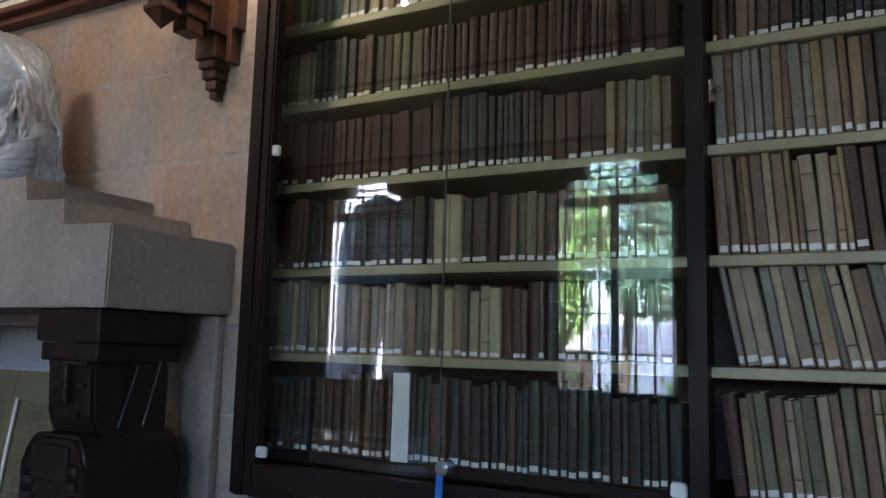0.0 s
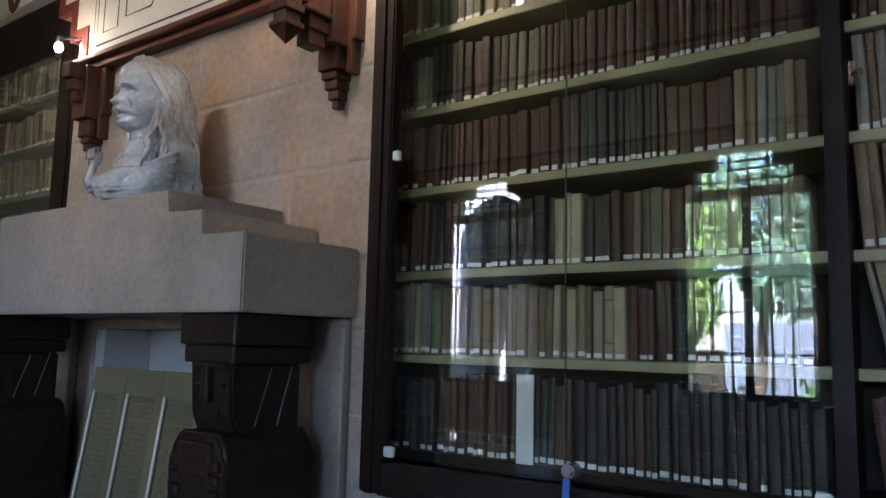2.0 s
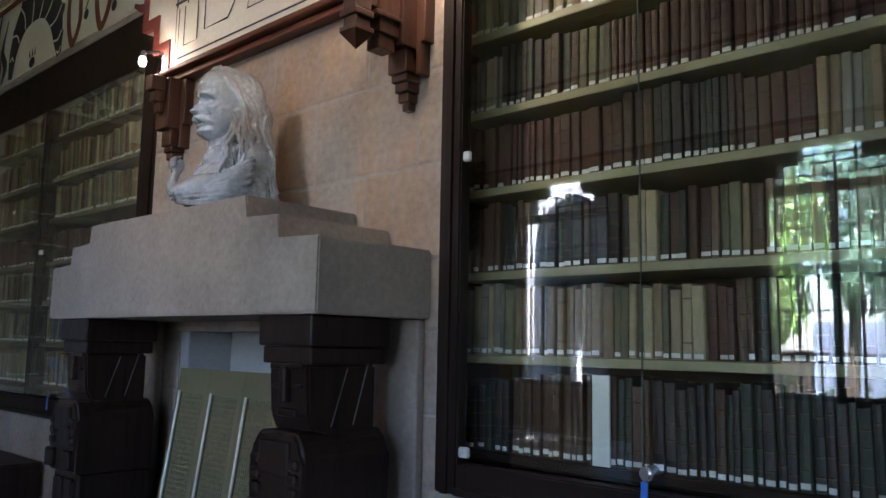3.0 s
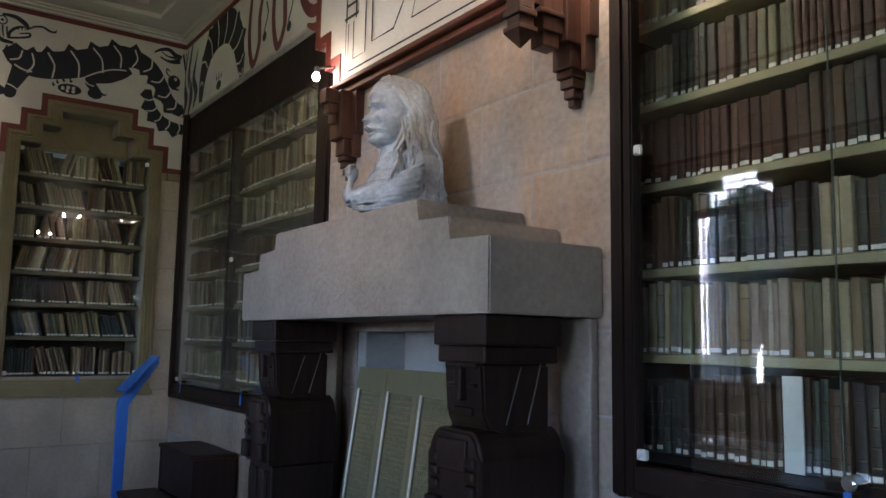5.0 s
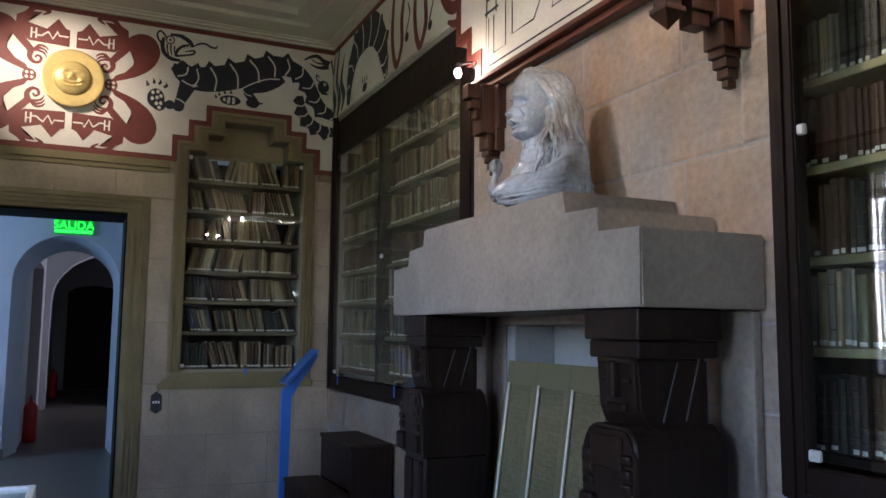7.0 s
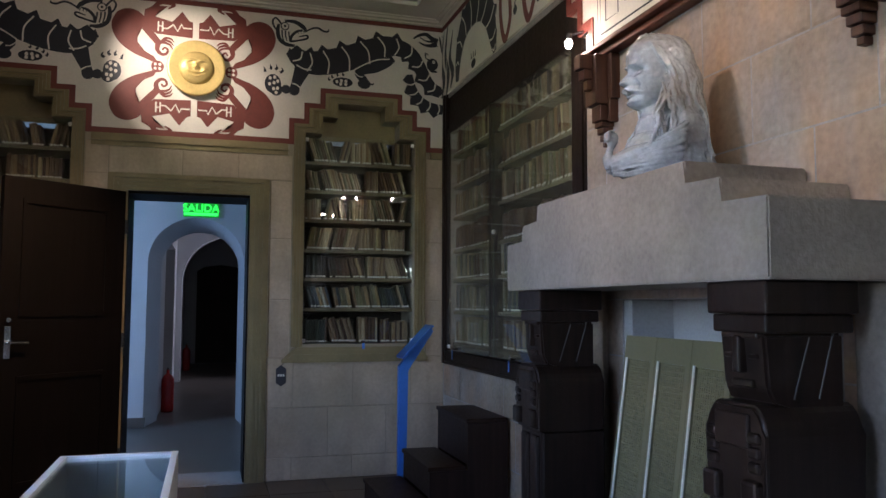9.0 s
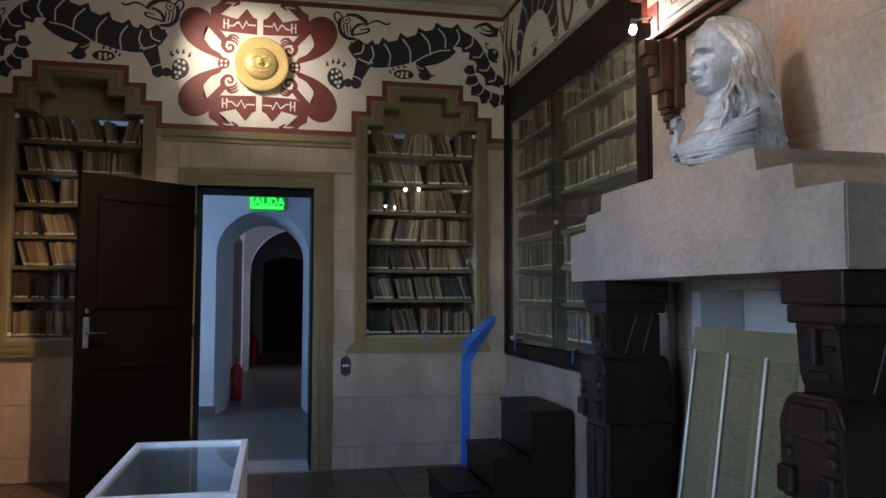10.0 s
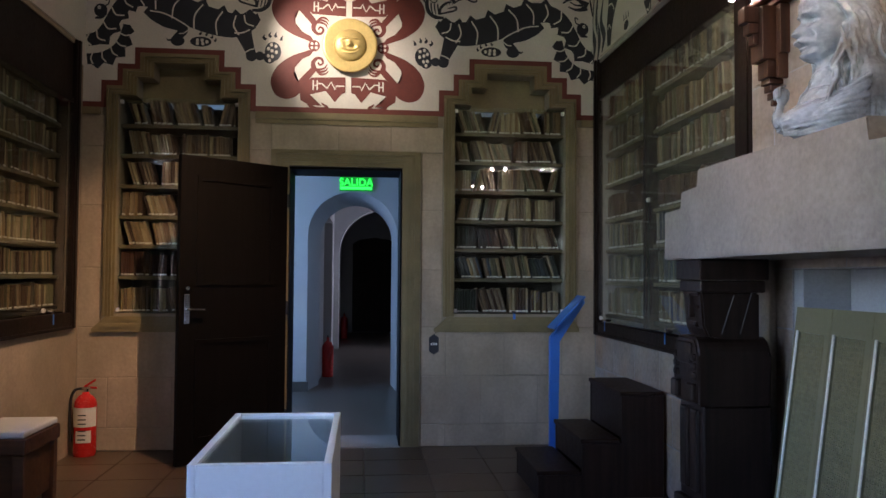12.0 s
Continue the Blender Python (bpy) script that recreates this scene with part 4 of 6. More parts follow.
for u, z in ((4.582, 1.830), (4.590, 1.002), (5.683, 1.018), (4.582, 2.62)):
    glass_clip(main_case, north, u, z)
case_lock(main_case, north, 5.153, 1.016)
bm = bmesh.new()
rod(bm, north(5.745, 1.90, -0.10), north(5.745, 1.85, -0.10), 0.009)
rod(bm, north(5.745, 1.872, -0.10), north(5.762, 1.872, -0.08), 0.008)
part("catch", bm, M_METAL, main_case, "small steel catch")
bm = boxes([((5.725, 1.895, 0.945), (5.80, 1.905, 0.985))], 0.004)
part("lock_plate", bm, M_METAL, main_case, "worn steel lock plate")

SH_N = (2.490, 2.236, 1.988, 1.725, 1.494, 1.248)
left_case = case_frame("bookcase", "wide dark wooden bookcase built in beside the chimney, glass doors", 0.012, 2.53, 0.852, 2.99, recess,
                       [(1.06, 1.10)], SH_N + (1.0,), M_LSHELF, [(0.115, 1.148), (1.152, 2.37)], 0.965, 2.66, 2.70, -0.05, 0.36, right=0.17, pane_mat=M_HAZY)
for u, z in ((1.15, 1.79), (0.15, 0.985), (2.35, 0.985)):
    glass_clip(left_case, recess, u, z)
case_lock(left_case, recess, 0.36, 0.985)
case_lock(left_case, recess, 1.52, 0.985)
SH_S = (2.36, 2.14, 1.93, 1.71, 1.49, 1.27)
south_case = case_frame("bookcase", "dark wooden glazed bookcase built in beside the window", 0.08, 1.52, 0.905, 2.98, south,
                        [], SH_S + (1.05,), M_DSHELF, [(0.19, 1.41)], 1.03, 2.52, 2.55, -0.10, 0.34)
case_lock(south_case, south, 0.55, 1.04)
glass_clip(south_case, south, 0.62, 1.05)

# ---- books ----
def book_mesh(name, bands, binding):
    """A unit book: spine towards -y, rounded, with joints, page block at the top and the fore edge."""
    bm = bmesh.new()
    arc = [(0.0, 0.10), (0.03, 0.03), (0.12, 0.008), (0.30, 0.0), (0.5, -0.006), (0.70, 0.0), (0.88, 0.008), (0.97, 0.03), (1.0, 0.10)]
    levels = [0.0, 0.012]
    for b in bands:
        levels += [b - 0.012, b - 0.008, b + 0.008, b + 0.012]
    levels += [0.988, 1.0]
    rows = []
    for z in levels:
        out = 0.012 if any(abs(z - b) < 0.01 for b in bands) else 0.0
        rows.append([bm.verts.new((x, y - (out if 0.05 < x < 0.95 else 0), z)) for x, y in arc] + [bm.verts.new((1.0, 1.0, z)), bm.verts.new((0.93, 1.0, z)), bm.verts.new((0.93, 0.93, z)), bm.verts.new((0.07, 0.93, z)), bm.verts.new((0.07, 1.0, z)), bm.verts.new((0.0, 1.0, z))])
    for k, (a, b) in enumerate(zip(rows, rows[1:])):
        for i in range(len(a)):
            j = (i + 1) % len(a)
            f = bm.faces.new((a[i], a[j], b[j], b[i]))
            if i == 11:
                f.material_index = 1
            if bands and any(abs(levels[k] + 0.008 - q) < 0.002 for q in bands) and 0 < i < 8:
                f.material_index = 2
    lip = [bm.verts.new((x, y, 0.985)) for x, y in ((0.07, 0.06), (0.93, 0.06), (0.93, 0.93), (0.07, 0.93))]
    f = bm.faces.new(lip)
    f.material_index = 1
    n = len(arc)
    a = rows[-1]
    bm.faces.new([a[i] for i in range(0, 3)] + [lip[0], lip[3], a[n + 3], a[n + 4], a[n + 5]])
    bm.faces.new([a[i] for i in range(2, 7)] + [lip[1], lip[0]])
    bm.faces.new([a[i] for i in range(6, 9)] + [a[n], a[n + 1], a[n + 2], lip[1]][:3] + [lip[2], lip[1]])
    return mesh(name, bm, [binding, M_PAGES, M_GOLD])


def tag_mesh(z0, z1, side):
    bm = bmesh.new()
    arc = [(0.5 + side * k, -0.021 + 0.017 * k * k) for k in (-1, -0.5, 0, 0.5, 1)]
    lo, hi = ([bm.verts.new((x, y, z)) for x, y in arc] for z in (z0, z1))
    for i in range(4):
        bm.faces.new((lo[i], lo[i + 1], hi[i + 1], hi[i]))
    ret = bmesh.ops.extrude_face_region(bm, geom=bm.faces[:])
    for v in ret["geom"]:
        if isinstance(v, bmesh.types.BMVert):
            v.co.y += 0.012
    return mesh("label", bm, M_PAPER)


TAGS = [tag_mesh(*q) for q in ((0.028, 0.092, 0.40), (0.020, 0.078, 0.36), (0.040, 0.100, 0.38), (0.024, 0.085, 0.30))]
BANDS = ((), (0.16, 0.36, 0.56, 0.76), (0.22, 0.80))
BOOKS = {(k, i): book_mesh("book", b, M_BOOK[k]) for k in M_BOOK for i, b in enumerate(BANDS)}
rng = random.Random(7)


def book_row(spots, place, x0, x1, z, tallest, tones, lean=0.0, gap=0.0, thin=(0.018, 0.038), tags=0.9, even=False, steady=False):
    """Fills a shelf from x0 to x1. place: the shelf's pose (x along it, y into the wall). tones: (share, binding) runs from left to right.
    lean: degrees by which runs tip over, to the left where positive."""
    x, tilt, left = x0, 0.0, 0
    h_run, w_run = tallest * 0.9, sum(thin) / 2
    while True:
        share = (x - x0) / (x1 - x0)
        tone = next((t for s, t in tones if share < s), tones[-1][1])
        if isinstance(tone, tuple):
            tone = rng.choice(tone)
        if left <= 0:
            left = rng.randint(3, 9)
            old = tilt
            tilt = lean * rng.uniform(0.75, 1.15) if steady else rng.choice((0, 0, 1, 1, 0.7, -0.8)) * lean if lean else rng.uniform(-0.6, 0.6)
            h_run, w_run = tallest * rng.uniform(0.80, 0.97), rng.uniform(*thin)
            x += gap * rng.random() + (0.012 if abs(tilt - old) > 3 else 0)
        left -= 1
        same = 0.012 if even else 0.05
        h = h_run * (1 + rng.uniform(-same, same)) * (0.99 if even else 1)
        h = min(h, tallest * 0.985)
        w = (w_run if even else rng.uniform(*thin)) * rng.uniform(0.93, 1.07)
        d = h * rng.uniform(0.62, 0.72)
        a = radians(tilt + rng.uniform(-0.7, 0.7))
        span = w / math.cos(a)
        over = h * math.sin(abs(a))
        if x + span + (over if a < 0 else 0) > x1:
            return
        if a >= 0:
            m = pose(x, 0, z + 0.0008, 0, -math.degrees(a), 0)
            if x - over < x0 - 0.001:
                x += over
                continue
        else:
            m = pose(x + span, 0, z + 0.0008, 0, -math.degrees(a), 0) @ Matrix.Translation((-w, 0, 0))
        m = place @ Matrix.Translation((0, rng.uniform(0.004, 0.022), 0)) @ m @ Matrix.Diagonal((w * 0.97, d, h, 1))
        x += span
        kind = rng.choice((0, 0, 0, 0, 0, 2)) if tone in ("cream", "tan", "grey", "olive", "blue") else rng.choice((1, 1, 2))
        spots.append((m, tone, kind, rng.random() < tags))


def lay_books(spots, where, group):
    """Every spot becomes a book of its own, with its paper shelf mark as a part."""
    for m, tone, kind, tag in spots:
        ob = new("book", BOOKS[tone, kind])
        ob.matrix_basis = m
        tagged(ob, "%s bound book standing on %s" % (BOOK_WORDS[tone], where), "book", group)
        if tag:
            lab = new("label", TAGS[(len(ob.name) + int(m[0][3] * 977)) % 4])
            lab.parent = ob


def join_books(spots, name, label):
    """Rows too many to count, as one object of real books."""
    bm = bmesh.new()
    keys = list(M_BOOKS)
    mats = [M_BOOKS[k] for k in keys] + [M_PAPER, M_PAGES]
    for m, tone, kind, tag in spots:
        i = keys.index(tone)
        arc = [(0, 0.06), (0.12, 0.01), (0.5, -0.006), (0.88, 0.01), (1, 0.06), (1, 1), (0, 1)]
        lo = [bm.verts.new(m @ Vector((x, y, 0))) for x, y in arc]
        hi = [bm.verts.new(m @ Vector((x, y, 1))) for x, y in arc]
        fs = [bm.faces.new((lo[k], lo[(k + 1) % 7], hi[(k + 1) % 7], hi[k])) for k in range(7)] + [bm.faces.new(hi), bm.faces.new(lo[::-1])]
        for f in fs:
            f.material_index = i
        fs[7].material_index = len(mats) - 1
        if tag:
            q = [bm.verts.new(m @ Vector(c)) for c in ((0.1, -0.02, 0.03), (0.9, -0.02, 0.03), (0.9, -0.02, 0.10), (0.1, -0.02, 0.10))]
            q2 = [bm.verts.new(m @ Vector(c)) for c in ((0.1, 0.03, 0.03), (0.9, 0.03, 0.03), (0.9, 0.03, 0.10), (0.1, 0.03, 0.10))]
            ff = [bm.faces.new(q)] + [bm.faces.new((q[k], q[(k + 1) % 4], q2[(k + 1) % 4], q2[k])) for k in range(4)]
            for f in ff:
                f.material_index = len(mats) - 2
    ob = new(name, mesh(name, bm, mats))
    return tagged(ob, label, kind="stuff")


NS = Matrix.Translation((0, 1.9 + 0.158, 0))
left_rows = {  # shelf height: runs of bindings
    2.513: [(0.3, ("cream", "tan", "grey")), (0.6, "tan"), (1, ("brown", "red"))],
    2.262: [(0.25, ("cream", "olive", "grey")), (0.45, ("tan", "cream")), (1, ("red", "brown"))],
    2.013: [(0.11, ("cream", "grey", "olive")), (0.33, ("green", "dark", "brown")), (0.42, ("brown", "olive")), (0.97, "red"), (1, "green")],
    1.767: [(0.42, "red"), (0.52, "brown"), (0.62, ("dark", "green")), (0.68, "green"), (0.76, "brown"), (0.85, "red"), (1, ("olive", "tan", "grey"))],
    1.513: [(0.10, "brown"), (0.30, ("green", "dark", "brown", "dark", "blue")), (0.45, ("dark", "brown")), (0.52, "cream"), (0.62, ("green", "brown")), (1, ("brown", "olive", "tan"))],
    1.267: [(0.12, ("cream", "grey")), (0.26, ("olive", "tan")), (0.40, ("tan", "cream")), (0.62, ("olive", "cream", "tan")), (0.70, ("brown", "red")), (1, ("green", "olive", "brown"))],
    0.988: [(0.14, ("green", "dark", "dark")), (0.24, "brown"), (0.42, "brown"), (0.66, ("dark", "green", "brown")), (1, ("green", "dark", "green"))],
}
right_rows = {
    2.262: [(0.3, ("brown", "green")), (1, ("green", "blue"))],
    2.013: [(0.16, ("brown", "tan")), (0.22, "brown"), (0.5, ("green", "blue", "green")), (1, ("blue", "brown"))],
    1.767: [(0.30, ("cream", "grey", "tan")), (0.42, ("cream", "tan")), (0.62, ("dark", "brown", "brown")), (1, ("red", "brown"))],
    1.513: [(0.40, ("tan", "tan", "cream")), (0.60, ("brown", "red", "dark")), (1, ("olive", "blue", "green"))],
    1.267: [(0.66, ("tan", "cream", "cream", "grey")), (1, ("cream", "tan"))],
    0.988: [(0.08, ("red", "brown")), (1, ("tan", "tan", "cream", "olive"))],
}
spots = []
for z, tones in left_rows.items():
    tall = 0.235 if z < 1.0 else (0.205 if z > 2.0 else 0.215)
    book_row(spots, NS, 4.44, 5.66, z, tall, tones, lean=0.0, thin=(0.017, 0.034), even=any(t == "red" for _, t in tones))
for z, tones in right_rows.items():
    book_row(spots, NS, 5.728, 6.45, z, 0.238 if z > 1.2 else 0.245, tones, lean={1.767: 2.5, 1.513: 4.5, 1.267: 12.0, 0.988: 6.0}.get(z, 0.0), thin=(0.013, 0.032), tags=0.93, steady=z < 1.9)
near = [s for s in spots if s[0].translation.x < 6.16 and s[0].translation.z < 2.2]
far = [s for s in spots if not (s[0].translation.x < 6.16 and s[0].translation.z < 2.2)]
lay_books(near, "an olive bookcase shelf", "books in the tall bookcase")
join_books(far, "books_on_high_shelves", "rows of cream, red and green bound books")
bm = boxes([((4.905, 2.046, 0.9895), (4.957, 2.052, 1.222))], 0.001)
slip = part("paper_slip", bm, M_PAPER, None)
tagged(slip, "tall narrow white paper slip standing before books", "paper")

for c, where in ((NICHES[0], "a niche shelf"), (NICHES[1], "a niche shelf beside the door")):
    WP = Matrix.Translation((-0.062, c, 0)) @ pose(0, 0, 0, 0, 0, 90)
    spots = []
    for k, z in enumerate((2.418, 2.192, 1.963, 1.732, 1.512, 1.280, 1.012)):
        tones = [(1, ("tan", "cream", "tan", "olive", "cream", "brown"))]
        if c > 0 and k == 4:
            tones = [(0.25, ("dark", "green")), (0.5, ("red", "dark", "brown")), (1, ("tan", "cream", "brown"))]
        if c > 0 and k == 5:
            tones = [(0.35, ("grey", "blue", "tan")), (0.7, ("tan", "olive")), (1, ("green", "blue", "cream"))]
        if c > 0 and k == 6:
            tones = [(0.2, "green"), (1, ("tan", "brown", "cream"))]
        if c < 0:
            tones = [(1, ("tan", "tan", "brown", "cream"))] if k != 5 else [(1, "red")]
        book_row(spots, WP, -0.425, 0.425, z, 0.19 if z > 1.2 else 0.2, tones, lean=0 if (c < 0 and k == 5) else 17, gap=0.03, thin=(0.014, 0.030), tags=0.95, even=(c < 0 and k == 5))
    join_books(spots, "books_in_niche", "leaning rows of tan and olive bound books")
    owner = bpy.data.objects["window_4" if c > 0 else "window_5"]
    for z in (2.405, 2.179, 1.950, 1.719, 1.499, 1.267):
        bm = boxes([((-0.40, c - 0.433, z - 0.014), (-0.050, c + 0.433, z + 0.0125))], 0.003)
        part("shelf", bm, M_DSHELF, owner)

spots = []
for k, z in enumerate((2.504, 2.250, 2.002, 1.739, 1.508, 1.262, 1.014)):
    for a, b in ((0.06, 1.055), (1.105, 2.46)):
        tones = [(1, ("olive", "tan", "grey", "cream", "brown"))]
        if k == 3:
            tones = [(1, ("red", "red", "brown"))]
        if k in (4, 5):
            tones = [(0.5, ("grey", "olive", "cream", "blue")), (1, ("brown", "olive", "grey"))]
        book_row(spots, Matrix.Translation((0, 2.068, 0)), a, b, z, 0.205, tones, lean=5, thin=(0.018, 0.038))
join_books(spots, "books_beside_chimney", "rows of brown, olive and red bound books")
spots = []
SP = Matrix.Translation((1.6, -1.99, 0)) @ pose(0, 0, 0, 0, 0, 180)
for z in (2.374, 2.154, 1.944, 1.724, 1.504, 1.284, 1.064):
    book_row(spots, SP, 0.13, 1.47, z, 0.18, [(1, ("tan", "olive", "cream", "brown"))], lean=5, thin=(0.018, 0.034))
join_books(spots, "books_beside_window", "rows of tan and olive bound books")


# ---- chimneypiece ----
mantel = thing("mantelpiece", "stepped grey cast-stone mantelpiece on carved black pillars", "mantelpiece", (3.61, 1.69, 0))
bm = bmesh.new()
prism(bm, [(2.768, 1.366), (4.46, 1.366), (4.46, 1.567), (4.281, 1.567), (4.281, 1.638), (4.122, 1.638), (4.122, 1.708), (3.10, 1.708), (3.10, 1.638), (2.944, 1.638), (2.944, 1.567), (2.768, 1.567)],
      lambda u, v, w: (u, w, v), 1.476, 1.893)
bmesh.ops.bevel(bm, geom=bm.edges[:], offset=0.005, segments=2, affect="EDGES")
part("stepped_lintel", bm, M_MANTEL, mantel)
for x0, x1 in ((4.31, 4.44), (2.79, 2.92)):
    bm = boxes([((x0, 1.862, 0.0), (x1, 1.893, 1.365))], 0.006)
    part("pilaster", bm, M_MANTEL, mantel, "grey stone pilaster")
for x0, x1 in ((3.032, 3.10), (4.16, 4.228)):
    bm = boxes([((x0, 1.902, 0.0), (x1, 2.10, 1.328))], 0.004)
    part("fire_jamb", bm, M_GREYPL, mantel, "smoke-grey plastered jamb")
bm = boxes([((3.032, 2.101, 0), (4.228, 2.13, 1.33)), ((3.032, 1.9, -0.01), (4.228, 2.1, 0.02))])
part("firebox_back", bm, M_GREYPL, mantel)


def pillar(x):
    """A carved pillar with block capital, wedge-shaped face block, rounded shoulders and blocky arms; x is its outer front corner's west side."""
    p = thing("carved_pillar", "carved black wooden pillar bearing the stone mantel", "pillar", (x + 0.115, 1.69, 0), "pillars of the chimneypiece")
    bm = boxes([((x, 1.488, 1.283), (x + 0.232, 1.768, 1.365))], 0.006)
    part("capital", bm, M_LEATHER, p)
    bm = boxes([((x + 0.012, 1.496, 1.236), (x + 0.222, 1.758, 1.282))], 0.006)
    part("capital_block", bm, M_LEATHER, p)
    side = lambda u, v, w: (x + 0.115 + w, u, v)
    bm = bmesh.new()
    prism(bm, [(1.505, 1.236), (1.745, 1.236), (1.745, 1.04), (1.60, 1.04), (1.535, 1.06), (1.515, 1.10)], side, -0.085, 0.085)
    bmesh.ops.bevel(bm, geom=bm.edges[:], offset=0.008, segments=2, affect="EDGES")
    face = part("head_block", bm, M_LEATHER, p)
    bm = bmesh.new()
    box(bm, (x + 0.10, 1.487, 1.135), (x + 0.128, 1.52, 1.228), 0.006)
    box(bm, (x + 0.045, 1.497, 1.222), (x + 0.185, 1.52, 1.237), 0.004)
    box(bm, (x + 0.075, 1.503, 1.098), (x + 0.155, 1.53, 1.120), 0.006)
    for dx in (0.055, 0.145):
        box(bm, (x + dx, 1.499, 1.172), (x + dx + 0.032, 1.52, 1.184), 0.003)
    part("relief", bm, M_LEATHER, face)
    for k in range(2):
        bm = bmesh.new()
        y0 = 1.59 + 0.075 * k
        rod(bm, (x + 0.1995, y0 + 0.050, 1.225 + 0.02 * k), (x + 0.1995, y0, 1.075), 0.0028, 8)
        part("incised_line", bm, M_WORN, face, "pale worn edge line")
    front = lambda u, v, w: (x + 0.115 + u, w, v)
    outline = [(-0.115, 0.80), (-0.115, 0.99)] + [(-0.115 + 0.06 * (1 - math.cos(a)), 0.99 + 0.075 * math.sin(a)) for a in [radians(15 * i) for i in range(1, 6)]]
    outline += [(-u, v) for u, v in outline[::-1]]
    bm = bmesh.new()
    prism(bm, outline, front, 1.478, 1.775)
    bmesh.ops.bevel(bm, geom=[e for e in bm.edges if abs(e.verts[0].co.y - e.verts[1].co.y) < 1e-4], offset=0.010, segments=3, affect="EDGES")
    body = part("torso", bm, M_LEATHER, p)
    for s in (-1, 1):
        bm = boxes([((x + 0.115 + s * 0.080 - 0.022, 1.466, 0.90 + 0.035 * k), (x + 0.115 + s * 0.080 + 0.022, 1.49, 0.929 + 0.035 * k)) for k in range(3)]
                   + [((x + 0.115 + s * 0.075 - 0.03, 1.456, 0.815), (x + 0.115 + s * 0.075 + 0.03, 1.49, 0.885))], 0.009)
        part("carved_limb", bm, M_LEATHER, body)
    bm = boxes([((x + 0.05, 1.468, 0.955), (x + 0.18, 1.482, 1.04))], 0.006)
    part("breastplate", bm, M_LEATHER, body)
    bm = boxes([((x + 0.005, 1.50, 0.42), (x + 0.225, 1.78, 0.80)), ((x + 0.03, 1.486, 0.46), (x + 0.10, 1.51, 0.78)), ((x + 0.13, 1.486, 0.46), (x + 0.20, 1.51, 0.78))], 0.010)
    part("shaft", bm, M_LEATHER, p)
    bm = boxes([((x - 0.012, 1.478, 0.10), (x + 0.242, 1.80, 0.42)), ((x - 0.025, 1.46, -0.010), (x + 0.255, 1.82, 0.10))], 0.008)
    part("base", bm, M_LEATHER, p)


pillar(4.197)
pillar(2.862)

# folding fire screen leaning in the hearth
screen = thing("fire_screen", "olive wicker folding screen leaning in the hearth", "screen", (3.6, 1.75, 0.02))
lean = pose(0, 1.640, 0.022, -7.8, 0, 0)
for k, x0 in enumerate((3.255, 3.475, 3.695)):
    bm = boxes([((x0, -0.012, 0.0), (x0 + 0.218, 0.012, 0.045)), ((x0, -0.012, 1.085), (x0 + 0.218, 0.012, 1.175)), ((x0, -0.012, 0.045), (x0 + 0.03, 0.012, 1.085)), ((x0 + 0.188, -0.012, 0.045), (x0 + 0.218, 0.012, 1.085))])
    ob = part("leaf_frame", bm, M_SCREENF, None)
    ob.matrix_basis = lean
    ob.parent = screen
    ob.matrix_parent_inverse = screen.matrix_basis.inverted()
    bm = bmesh.new()
    for i in range(26):
        u = x0 + 0.033 + i * 0.0061
        rod(bm, (u, 0.004 * (-1) ** i, 0.046), (u, 0.004 * (-1) ** i, 1.084), 0.0030, 5)
    for i in range(114):
        v = 0.050 + i * 0.0091
        rod(bm, (x0 + 0.031, 0.003 * (-1) ** i, v), (x0 + 0.187, 0.003 * (-1) ** i, v), 0.0036, 5)
    box(bm, (x0 + 0.0305, -0.0035, 0.0455), (x0 + 0.1875, 0.0065, 1.0845))
    weave = part("weave", bm, M_SCREEN, None, "woven olive cane")
    weave.matrix_basis = Matrix.Identity(4)
    weave.parent = ob
    bm = bmesh.new()
    box(bm, (x0 + 0.020, -0.018, 0.03), (x0 + 0.030, -0.0125, 1.090), 0.001)
    bead = part("bead", bm, M_BEAD, None, "thin ivory bead")
    bead.parent = ob


# ---- bust ----
def blob(bm, c, r, seg=20, turn=(0, 0, 0)):
    m = pose(*c, *turn) @ Matrix.Diagonal((*r, 1))
    bmesh.ops.create_uvsphere(bm, u_segments=seg, v_segments=seg // 2 + 2, radius=1.0, matrix=m)


def strand(bm, pts, r0, r1, flat=0.8, seg=8):
    """A tapering closed tube along a smooth line of points."""
    line = catmull(pts, 6)
    rings = []
    for i, p in enumerate(line):
        d = (line[min(i + 1, len(line) - 1)] - line[max(i - 1, 0)]).normalized()
        side = d.cross(Vector((0.3, 1, 0.2))).normalized()
        up = d.cross(side)
        f = i / (len(line) - 1)
        r = (r0 + (r1 - r0) * f) * (0.75 + 0.5 * math.sin(math.pi * min(1, f * 1.3 + 0.15)))
        rings.append([bm.verts.new(p + side * (r * math.cos(6.2832 * k / seg)) + up * (r * flat * math.sin(6.2832 * k / seg))) for k in range(seg)])
    for ra, rb in zip(rings, rings[1:]):
        for k in range(seg):
            bm.faces.new((ra[k], ra[(k + 1) % seg], rb[(k + 1) % seg], rb[k]))
    bm.faces.new(rings[0][::-1])
    bm.faces.new(rings[-1])


